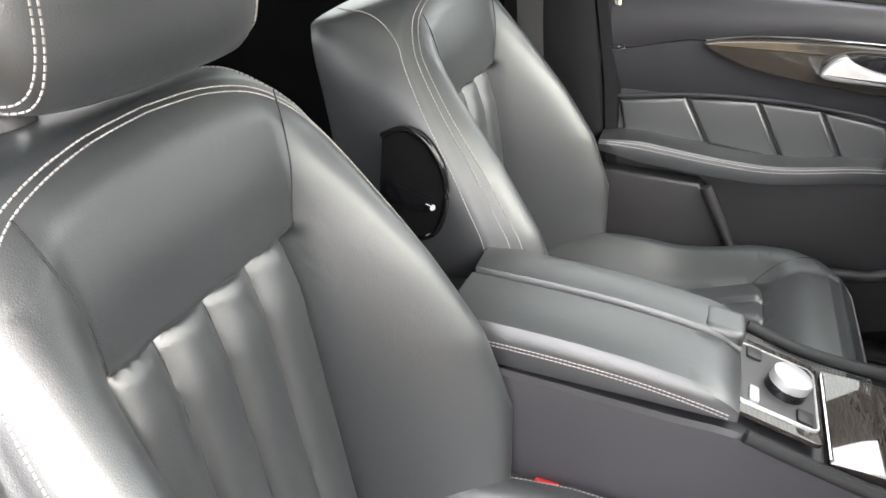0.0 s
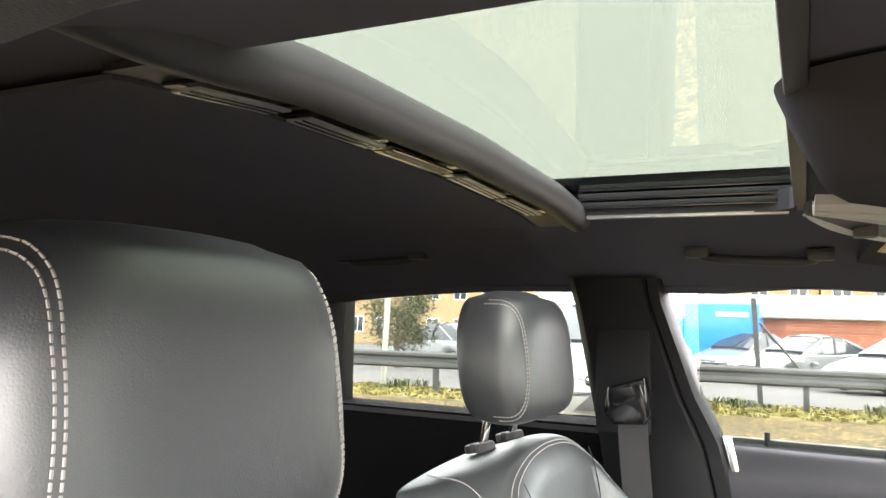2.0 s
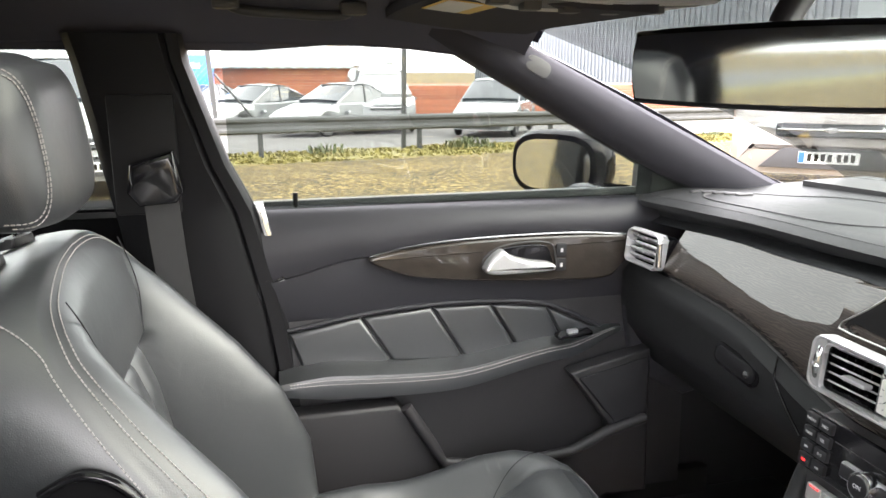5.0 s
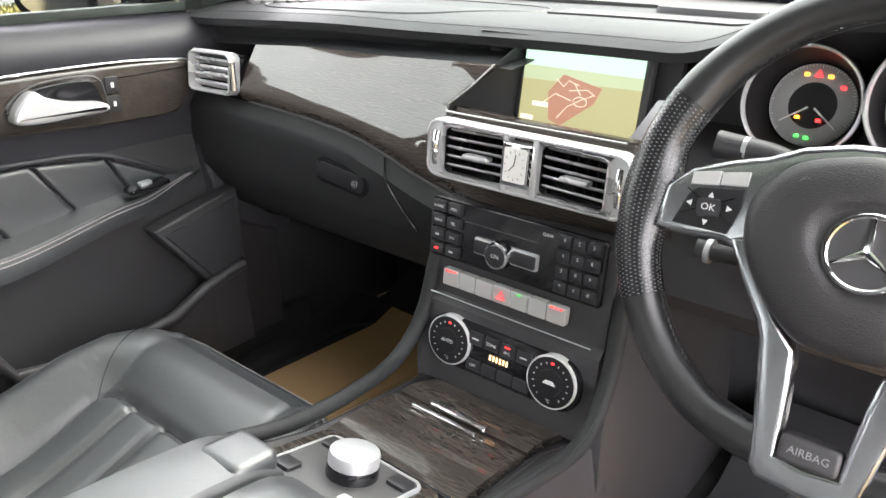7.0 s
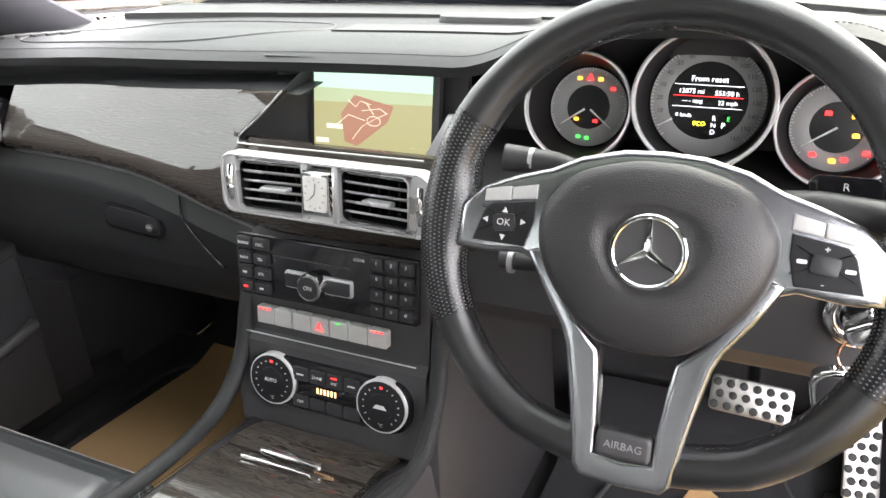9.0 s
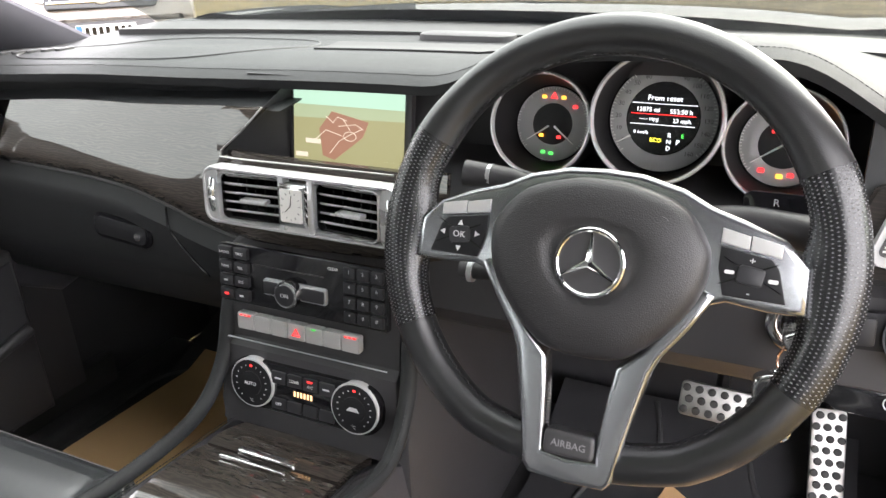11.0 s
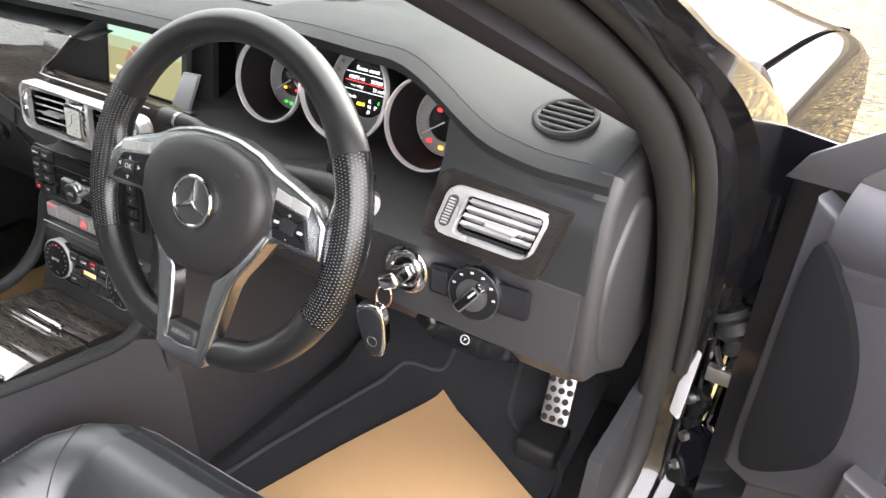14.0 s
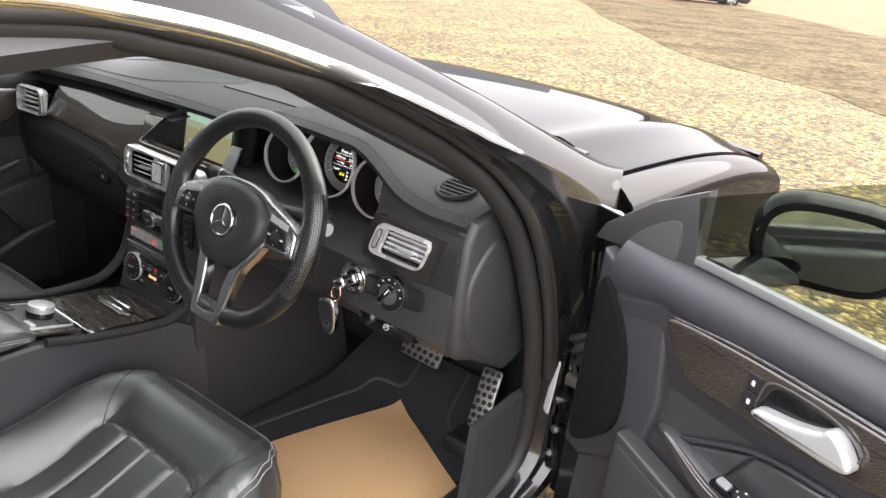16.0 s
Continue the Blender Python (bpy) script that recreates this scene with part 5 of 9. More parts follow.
for s in (-1, 1):
    DM = HV @ pose(s * 0.077, 0.002, -0.002)
    d = part("temperature_dial", disc(DM, 0.0335, 0.014, 56, 0.0012), RINGSILVER, heater, "chrome-edged temperature dial")
    part("dial_face", disc(DM @ pose(0, 0, 0.0137), 0.0312, 0.0012, 44, 0.0005), PILLAR, d)
    for i in range(15):
        a = radians(-140 + 20 * i)
        part("dial_mark", prism([(-0.0006, -0.0011), (0.0006, -0.0011), (0.0006, 0.0011), (-0.0006, 0.0011)] if i != 7 else rounded(0.0042, 0.0028, 0.0008), 0.0005, 0, DM @ pose(0.0235 * math.sin(a), 0.0240 * math.cos(a), 0.0147, 0, 0, -math.degrees(a))), RED if i == 7 else MARK, d)
    part("dial_hub", disc(DM @ pose(0, 0, 0.014), 0.0165, 0.003, 36, 0.001), PILLAR, d)
    part("dial_word", text_mesh("AUTO", 0.0066, DM @ pose(0, 0, 0.0172)) if s < 0 else on(DM, [(-0.009, -0.002), (0.009, -0.002), (0.005, 0.003), (-0.005, 0.003)], 0.0172), MARK, d, smooth=False)
    part("dial_unit", text_mesh("°C", 0.006, DM @ pose(0.0, -0.0240, 0.0148)), MARK, d, smooth=False)
for i in range(4):
    kx = -0.036 + 0.024 * i
    part("heater_key", prism(rounded(0.022, 0.017, 0.002), 0.005, 0.0015, HV @ pose(kx, 0.017, 0.006)), KEY, heater)
    part("heater_key", prism(rounded(0.022, 0.015, 0.002), 0.005, 0.0015, HV @ pose(kx, -0.019, 0.006)), KEY, heater)
    part("key_marking", on(HV, [(kx - 0.005, 0.016), (kx + 0.005, 0.016), (kx + 0.005, 0.018), (kx - 0.005, 0.018)], 0.0112), MARK, heater) if i in (0, 3) else None
part("key_word", text_mesh("ZONE", 0.0055, HV @ pose(-0.012, 0.017, 0.0112)), MARK, heater, smooth=False)
part("key_word", text_mesh("A/C", 0.0055, HV @ pose(0.012, 0.015, 0.0112)), MARK, heater, smooth=False)
part("key_word", text_mesh("OFF", 0.0055, HV @ pose(-0.036, -0.019, 0.0112)), MARK, heater, smooth=False)
part("key_light", on(HV, [(0.008, 0.021), (0.016, 0.021), (0.016, 0.023), (0.008, 0.023)], 0.0112), RED, heater)
FANLIT = glow("fan_display", (0.75, 0.42, 0.20), 0.6)
for i in range(6):
    part("fan_bar", on(HV, [(-0.014 + 0.005 * i, -0.004), (-0.0113 + 0.005 * i, -0.004), (-0.0113 + 0.005 * i, 0.003), (-0.014 + 0.005 * i, 0.003)], 0.0082), FANLIT, heater)

for s in (-1, 1):
    part("stack_flank", prism([(0.105, 0.20), (0.098, 0.54), (0.118, 0.60), (0.130, 0.735), (0.19, 0.755), (0.50, 0.74), (0.62, 0.2)], 0.022, 0.006, Matrix(((0, 0, s, -0.006 + s * 0.122), (1, 0, 0, 0), (0, 1, 0, 0), (0, 0, 0, 1)))), PLASTIC, dash)

part("silver_fin", prism([(0.099, 0.898), (0.131, 0.900), (0.099, 0.836), (0.058, 0.830)], 0.006, 0.0015, Matrix(((1, 0, 0, 0), (0, 0, -1, 0.236), (0, 1, 0, 0), (0, 0, 0, 1)))), SATIN, dash, "satin silver trim fin")

# ---- instruments ----
part("instrument_backing", band(0.10, 0.64, lambda x: [(lip(x)[0] + 0.006, lip(x)[1] - 0.008), (0.30, lip(x)[1] - 0.024), (0.335, 0.93), (0.335, 0.86), (0.265, 0.835), (0.19, 0.81), (0.16, 0.80)], 40), PLASTIC, dash)
DIALGREY = material("dial_ring_grey", (0.36, 0.36, 0.355), 0.45, metal=0.2, stain=0.06)
DIALDARK = material("dial_dark", (0.01, 0.01, 0.011), 0.25, stain=0.1)
WHITELIT = glow("white_lettering", (0.75, 0.77, 0.8), 0.6)


NEEDLE = material("needle", (0.85, 0.85, 0.82), 0.4, stain=0.05)


def instrument(cx, cz, r, inner, label, ticks=60, k=0.78):
    """A deep round dial: a polished ring in front, a dark cone and the dial plate at its foot."""
    m = frame_at((cx, 0.312, cz + 0.002), (1, 0, 0), (0, 0.22, 1))
    circle = [(math.cos(i / 64 * 2 * math.pi), math.sin(i / 64 * 2 * math.pi)) for i in range(64)]
    d = part("instrument", loft([[m @ Vector((x * q, y * q, z)) for x, y in circle] for q, z in ((r * k, 0.0), (r * (k + 0.06), 0.012), (r * 0.97, 0.056), (r * 1.01, 0.056), (r * 1.01, 0.0))], True, False), PILLAR, dash, label)
    part("chrome_ring", ring(m @ pose(0, 0, 0.054), r * 0.965, r * 1.03, 0.008), RINGSILVER, d)
    part("dial_plate", disc(m, r * (k + 0.01), 0.003, 64, 0), DIALDARK, d)
    part("dial_ring", ring(m @ pose(0, 0, 0.003), inner, r * k * 0.97, 0.003, 64), DIALGREY, d)
    for i in range(ticks):
        a = radians(-132 + 264 * i / (ticks - 1))
        l = 0.0040 if i % 5 == 0 else 0.0026
        part("tick", prism([(-0.0004, -l), (0.0004, -l), (0.0004, 0), (-0.0004, 0)], 0.0004, 0, m @ pose(r * k * 0.965 * math.sin(a), r * k * 0.965 * math.cos(a), 0.0058, 0, 0, -math.degrees(a))), NEEDLE, d)
    return d, m


def needle(d, m, ang, r0, r1):
    a = radians(ang)
    part("needle", prism([(-0.0012, r0), (0.0012, r0), (0.0005, r1), (-0.0005, r1)], 0.0012, 0.0003, m @ pose(0, 0, 0.0075, 0, 0, -ang)), NEEDLE, d)


left, lm = instrument(0.2425, 0.898, 0.058, 0.025, "fuel and temperature dial with chrome rim", 60, 0.79)
mid, mm = instrument(0.372, 0.914, 0.070, 0.0415, "speedometer with a lit trip display", 71, 0.88)
right, rm = instrument(0.501, 0.895, 0.058, 0.026, "rev counter with lit warning lights", 60, 0.80)
needle(left, lm, -125, 0.004, 0.036)
needle(left, lm, 128, 0.004, 0.036)
needle(mid, mm, -122, 0.040, 0.057)
needle(right, rm, -125, 0.0, 0.038)
DARKFIG = material("dial_figures", (0.07, 0.07, 0.07), 0.5)
for i in range(17):
    a = radians(-122 + 16.3 * i)
    part("dial_figure", text_mesh(str(i * 10), 0.0070, mm @ pose(0.0500 * math.sin(a), 0.0500 * math.cos(a), 0.0068)), DARKFIG, mid, smooth=False)
for body, x, y, s, mt in (("From reset", 0, 0.0245, 0.0085, WHITELIT), ("12875 mi", -0.019, 0.010, 0.0072, WHITELIT), ("553:50 h", 0.021, 0.009, 0.0072, WHITELIT), ("---.- mpg", -0.017, -0.001, 0.0062, WHITELIT), ("23 mph", 0.023, -0.002, 0.0066, WHITELIT), ("0 km/h", -0.025, -0.018, 0.006, WHITELIT), ("ECO", -0.006, -0.027, 0.0065, glow("yellow_lettering", (0.85, 0.75, 0.05), 0.9)), ("R", 0.010, -0.020, 0.007, WHITELIT), ("N", 0.010, -0.028, 0.007, WHITELIT), ("P", 0.021, -0.028, 0.008, WHITELIT), ("D", 0.010, -0.036, 0.007, WHITELIT), ("E", 0.026, -0.020, 0.0065, GREEN)):
    part("display_word", text_mesh(body, s, mm @ pose(x * 0.92, y * 0.92, 0.0045)), mt, mid, smooth=False)
for y, mt in ((0.016, WHITELIT), (0.004, RED), (-0.0075, WHITELIT)):
    part("display_rule", on(mm, [(-0.036, y), (0.036, y), (0.036, y + 0.0006), (-0.036, y + 0.0006)], 0.0042), mt, mid)


def telltale(d, m, x, y, mt, tri=False, w=0.007):
    if tri:
        o = [(x - w * 0.6, y - w * 0.5), (x + w * 0.6, y - w * 0.5), (x, y + w * 0.6)]
    else:
        o = [(x - w / 2, y - w * 0.35), (x + w / 2, y - w * 0.35), (x + w / 2, y + w * 0.2), (x + w * 0.2, y + w * 0.4), (x - w / 2, y + w * 0.3)]
    part("warning_light", on(m, o, 0.0070), mt, d)


for x, y, mt, tri in ((-0.012, 0.032, AMBER, 0), (0.0, 0.034, RED, 1), (0.012, 0.032, AMBER, 0), (0.027, 0.022, RED, 0), (-0.012, -0.014, AMBER, 0), (0.010, -0.015, RED, 0), (-0.008, -0.034, GREEN, 0), (0.002, -0.035, GREEN, 0)):
    telltale(left, lm, x, y, mt, tri, 0.0075 if tri else 0.0055)
for x, y, mt in ((-0.010, 0.014, RED), (0.015, 0.012, AMBER), (0.018, -0.007, AMBER), (-0.019, -0.029, RED), (0.0, -0.034, AMBER), (0.011, -0.032, RED), (0.030, -0.024, RED)):
    telltale(right, rm, x, y, mt)

# ---- driver's side of the dash ----
part("driver_upper_fascia", band(0.572, 0.765, lambda x: [(lip(x)[0] + 0.006, lip(x)[1] - 0.012), (lip(x)[0] + 0.004, lip(x)[1] - 0.024), (0.184, 0.905), (0.172, 0.885), (0.176, 0.80)], 16), DASH, dash)
part("driver_fascia", band(0.125, 0.76, lambda x: [(0.19, 0.81), (0.174, 0.80), (0.168, 0.70), (0.186, 0.674), (0.28, 0.63), (0.52, 0.57)], 40), PLASTIC, dash)
RV = frame_at((0.650, 0.160, 0.862), (1, 0.0, -0.01), (0.0, 0.16, 1))
LEAN = RV @ Matrix(((1, 0.27, 0, 0), (0, 1, 0, 0), (0, 0, 1, 0), (0, 0, 0, 1)))
def plate_hole(outer, inner, depth, m):
    """A plate with a hole: both outlines sampled at the same angles."""
    n = 72
    def at(o, a):
        best = None
        for (x0, y0), (x1, y1) in zip(o, o[1:] + o[:1]):
            d = (x1 - x0) * math.sin(a) - (y1 - y0) * math.cos(a)
            if abs(d) < 1e-9:
                continue
            t = (y0 * math.cos(a) - x0 * math.sin(a)) / d
            if -1e-6 <= t <= 1 + 1e-6:
                x, y = x0 + (x1 - x0) * t, y0 + (y1 - y0) * t
                if x * math.cos(a) + y * math.sin(a) > 0:
                    best = (x, y)
        return best
    rings = []
    for i in range(n):
        a = 2 * math.pi * (i + 0.31) / n
        o, q = at(outer, a), at(inner, a)
        rings.append([m @ Vector((*o, -depth)), m @ Vector((*o, -0.004)), m @ Vector((o[0] * 0.97, o[1] * 0.97, 0)), m @ Vector((*q, 0)), m @ Vector((*q, -depth))])
    return loft(rings + rings[:1], True, False)


def leaning(outline):
    return [(x + 0.27 * y, y) for x, y in outline]


part("vent_pod", plate_hole([(-0.068, 0.042), (-0.084, 0.0), (-0.086, -0.042), (0.062, -0.052), (0.091, 0.035)][::-1], leaning(rounded(0.118, 0.056, 0.014, 6)), 0.05, RV), DARKWOOD, dash, "wood-trimmed vent pod")
part("vent_surround", plate_hole(leaning(rounded(0.124, 0.062, 0.016, 6)), leaning([(x + 0.012, y) for x, y in rounded(0.094, 0.050, 0.008, 5)]), 0.02, RV @ pose(0, 0, 0.006)), SILVERVENT, dash, "silver vent surround")
vent("driver_vent", None, None, None, 0.096, 0.052, 5, dash, r=0.008, m=LEAN @ pose(0.012, 0, 0.002))
part("wheel_slot", prism(rounded(0.013, 0.040, 0.006, 6), 0.003, 0, LEAN @ pose(-0.0485, 0, 0.0045)), PLASTIC_GREY, dash)
for i in range(9):
    part("thumbwheel_rib", tube([LEAN @ Vector((-0.0525, -0.015 + 0.00375 * i, 0.008)), LEAN @ Vector((-0.0445, -0.015 + 0.00375 * i, 0.008))], 0.0011, 6), SILVERVENT, dash)
LS = frame_at((0.642, 0.160, 0.767), (1, 0, 0.06), (0, 0.10, 1))
part("light_switch_panel", prism(rounded(0.132, 0.038, 0.006), 0.005, 0.002, LS @ pose(0.001, 0.001, -0.003)), PILLAR, dash)
sw = part("light_switch", disc(LS @ pose(0, 0, -0.002), 0.0340, 0.010, 56, 0.0012), SPOKE, dash, "rotary light switch with chrome ring")
part("switch_face", disc(LS @ pose(0, 0, 0.0078), 0.0318, 0.001, 48, 0), PILLAR, sw)
part("switch_knob", disc(LS @ pose(0, 0, 0.010), 0.0195, 0.005, 40, 0.002), PLASTIC_GREY, sw)
part("switch_grip", prism(rounded(0.042, 0.014, 0.004), 0.017, 0.002, LS @ pose(0, 0, 0.009, 0, 0, 50)), CHROME, sw)
part("grip_face", prism(rounded(0.036, 0.0095, 0.003), 0.002, 0.0006, LS @ pose(0, 0, 0.0248, 0, 0, 50)), GLOSSBLACK, sw)
part("grip_mark", on(LS @ pose(0, 0, 0.0269, 0, 0, 50), [(0.006, -0.0012), (0.018, -0.0012), (0.018, 0.0012), (0.006, 0.0012)], 0.0002), MARK, sw)
for i in range(6):
    a = radians(-70 + 32 * i)
    part("switch_mark", on(LS, [(0.027 * math.sin(a) - 0.002, 0.027 * math.cos(a) - 0.0012), (0.027 * math.sin(a) + 0.002, 0.027 * math.cos(a) - 0.0012), (0.027 * math.sin(a) + 0.002, 0.027 * math.cos(a) + 0.0012), (0.027 * math.sin(a) - 0.002, 0.027 * math.cos(a) + 0.0012)], 0.0092), MARK, sw)
part("dimmer_key", prism(rounded(0.020, 0.028, 0.003), 0.005, 0.0015, LS @ pose(-0.049, 0.001, 0.000)), KEY, dash)
PB = frame_at((0.625, 0.185, 0.684), (1, 0, -0.03), (0, 0.35, 1))
pb = part("parking_brake_handle", prism([(-0.066, 0.016), (0.062, 0.016), (0.072, -0.006), (0.03, -0.02), (-0.04, -0.02), (-0.072, -0.004)], 0.03, 0.006, PB @ pose(0, 0, -0.012)), GLOSSBLACK, dash, "black parking brake release handle")
part("brake_mark", ring(PB @ pose(0.004, -0.002, 0.0185), 0.0052, 0.0064, 0.001, 24), MARK, pb)
part("brake_letter", text_mesh("P", 0.0065, PB @ pose(0.004, -0.002, 0.019)), MARK, pb, smooth=False)


def dash_end():
    """The side panel of the dash, seen when the door is open."""
    return prism([(0.204, 0.934), (0.31, 0.950), (0.52, 0.938), (0.50, 0.60), (0.375, 0.572), (0.25, 0.645), (0.204, 0.664), (0.184, 0.69), (0.180, 0.80), (0.188, 0.90)], 0.028, 0.014, Matrix(((0, 0, 1, 0.750), (1, 0, 0, 0), (0, 1, 0, 0), (0, 0, 0, 1))), 3)


part("dash_end_panel", dash_end(), PLASTIC, dash)
part("end_panel_boss", prism(spline([(0.205, 0.83), (0.275, 0.89), (0.34, 0.83), (0.36, 0.68), (0.31, 0.635), (0.235, 0.68), (0.20, 0.75)], 36, True) and [(p[0], p[1]) for p in spline([(0.205, 0.83), (0.275, 0.89), (0.34, 0.83), (0.36, 0.68), (0.31, 0.635), (0.235, 0.68), (0.20, 0.75)], 36, True)], 0.014, 0.008, Matrix(((0, 0, 1, 0.77), (1, 0, 0, 0), (0, 1, 0, 0), (0, 0, 0, 1))), 3), PLASTIC, dash)
DV = frame_at((0.674, 0.283, 0.950), (1, 0, -0.02), (0, 1, 0.16))
dv = part("demister_vent", ring(DV @ Matrix.Diagonal((0.92, 1.12, 1, 1)), 0.033, 0.041, 0.007), DASH, dash, "oval demister vent")
part("vent_box", disc(DV @ Matrix.Diagonal((0.92, 1.12, 1, 1)) @ pose(0, 0, -0.001), 0.034, 0.002, 40, 0), SHADEFELT, dv)
for i in range(5):
    y = -0.026 + 0.013 * i
    w = 0.031 * math.sqrt(max(0.05, 1 - (y / 0.038) ** 2))
    part("slat", tube([DV @ Vector((-w, y, 0.004)), DV @ Vector((w, y, 0.004))], 0.0022, 8), PLASTIC_GREY, dv)
# seams and the sensor strip on the dash top
bm = bmesh.new()


def on_top(x, y):
    ly, lz = lip(x)
    v = (y - ly) / (0.80 - 0.10 * (x / 0.76) ** 2 - ly)
    z = lz + 0.012 * math.sin(math.pi * min(1, v * 2.2)) * (1 - v) + (0.955 - lz) * (max(0, v) ** 1.1)
    if v < 0.06:
        z -= 0.010 * (1 - v / 0.06) ** 2
    return z


seam = [(x, lip(x)[0] + 0.022, on_top(x, lip(x)[0] + 0.022) + 0.0006) for x in [-0.74 + 1.48 * i / 160 for i in range(161)]]
stitches(seam, 0.0032, 0.002, 0.0006, bm=bm)
part("dash_stitching", bm, KEY, dash, smooth=False)
ab = spline([(-0.66, 0.34, 0), (-0.62, 0.27, 0), (-0.36, 0.29, 0), (-0.26, 0.36, 0), (-0.22, 0.50, 0), (-0.30, 0.56, 0), (-0.56, 0.52, 0)], 80, True)
part("airbag_seam", tube([(p.x, p.y, on_top(p.x, p.y) + 0.0004) for p in ab], 0.0016, 6, closed=True), PLASTIC, dash)
part("centre_mat", slab(lambda u, v: (-0.17 + 0.40 * u - 0.03 * v, 0.42 + 0.12 * v, on_top(-0.17 + 0.40 * u - 0.03 * v, 0.42 + 0.12 * v) + 0.003), 16, 6, (0, 0, -0.004)), RUBBER, dash)
part("centre_speaker", prism(rounded(0.17, 0.06, 0.028, 8), 0.016, 0.008, frame_at((0.0, 0.62, 0.950), (1, 0, 0), (0, 1, 0))), PLASTIC, dash)
part("windscreen_shelf", slab(lambda u, v: (-0.72 + 1.44 * u, 0.66 + 0.16 * v - 0.1 * (2 * u - 1) ** 2, 0.960 + 0.004 * v), 20, 3, (0, 0, -0.03)), RUBBER, dash)
for i in range(5):
    part("side_demister_slot", prism(rounded(0.012, 0.035, 0.005), 0.006, 0.002, frame_at((-0.70 + 0.02 * i, 0.30 + 0.012 * i, on_top(-0.70 + 0.02 * i, 0.30 + 0.012 * i) - 0.002), (1, 0, 0), (0.3, 1, 0))), PLASTIC, dash)

# ---- centre console ----
con = thing("centre_console", "black leather centre console with dark wood lids", "console", (0, -0.2, 0.2))


def console_top(y):
    return line(y, [(-0.80, 0.60), (-0.24, 0.585), (-0.13, 0.556), (0.02, 0.540), (0.075, 0.525), (0.12, 0.50)])


def console_half(y):
    return line(y, [(-0.80, 0.125), (-0.3, 0.128), (-0.1, 0.115), (0.02, 0.115), (0.12, 0.135)])


def console_body():
    rings = []
    for i in range(40):
        y = -0.80 + 0.92 * i / 39
        z, w = console_top(y), console_half(y)
        rings.append([(-w - 0.03, y, 0.19), (-w - 0.012, y, 0.40), (-w, y, z - 0.03), (-w + 0.004, y, z - 0.004), (-w + 0.012, y, z), (-w + 0.02, y, z - 0.008), (w - 0.02, y, z - 0.008), (w - 0.012, y, z), (w - 0.004, y, z - 0.004), (w, y, z - 0.03), (w + 0.012, y, 0.40), (w + 0.03, y, 0.19)])
    return loft(rings)


part("console_body", console_body(), CONSOLESKIN, con)
for s in (-1, 1):
    bm = bmesh.new()
    for off in (0.006, 0.011):
        stitches([(s * (console_half(y) - off), y, console_top(y) + 0.0008) for y in [-0.22 + 0.33 * i / 50 for i in range(51)]], 0.003, 0.002, 0.0006, bm=bm)
    part("console_stitching", bm, KEY, con, smooth=False)


def lid(y0, y1, w, lift, bulge=0.0):
    return slab(lambda u, v: (-w + 2 * w * u, y0 + (y1 - y0) * v, console_top(y0 + (y1 - y0) * v) + lift + bulge * math.sin(math.pi * v)), 10, 10, (0, 0, -0.012))


part("ashtray_lid", lid(0.006, 0.082, 0.094, 0.002, 0.003), WOOD, con, "glossy smoked ash lid")
part("cubby_lid", lid(-0.118, 0.001, 0.094, 0.002, 0.004), WOOD, con, "glossy smoked ash lid")
part("lid_pull", prism(rounded(0.082, 0.011, 0.004), 0.006, 0.003, frame_at((0.0, 0.002, 0.549), (1, 0, 0), (0, 1, -0.1))), CHROME, con, "chrome pull")
part("lid_bar", prism(rounded(0.094, 0.005, 0.002), 0.004, 0.0015, frame_at((-0.010, -0.014, 0.549), (1, 0, 0), (0, 1, -0.1))), CHROME, con, "chrome bar")
part("lid_strip", tube([(-0.085, -0.117, 0.556), (0.088, -0.117, 0.556)], 0.0028, 8), CHROME, con)
CT = frame_at((0.0, -0.185, 0.576), (1, 0, 0), (0, 1, -0.24))
ctrl = part("controller_panel", prism(rounded(0.165, 0.118, 0.012), 0.006, 0.002, CT), WOOD, con)
part("controller_plate", prism(rounded(0.125, 0.100, 0.010), 0.006, 0.002, CT @ pose(0, 0, 0.003)), PLASTIC_GREY, ctrl)
part("plate_frame", ring_frame(rounded(0.130, 0.106, 0.012), 0.004, 0.004, CT @ pose(0, 0, 0.006)), SATIN, ctrl, "silver frame")
kn = part("rotary_controller", disc(CT @ pose(0.005, 0.01, 0.008), 0.0265, 0.014, 48, 0.004), GLOSSBLACK, con, "chrome rotary controller")
part("controller_cap", disc(CT @ pose(0.005, 0.01, 0.021), 0.0255, 0.014, 48, 0.004), SATIN, kn)
part("controller_top", disc(CT @ pose(0.005, 0.01, 0.0345), 0.0205, 0.0015, 40, 0.0006), SATIN, kn)
for x, y in ((-0.045, 0.034), (-0.045, -0.03), (0.048, 0.034)):
    part("controller_key", prism(rounded(0.024, 0.02, 0.003), 0.005, 0.0015, CT @ pose(x, y, 0.008)), KEY, ctrl)
part("return_key", prism(rounded(0.03, 0.012, 0.003), 0.005, 0.0015, CT @ pose(0.044, -0.03, 0.008)), SATIN, ctrl)


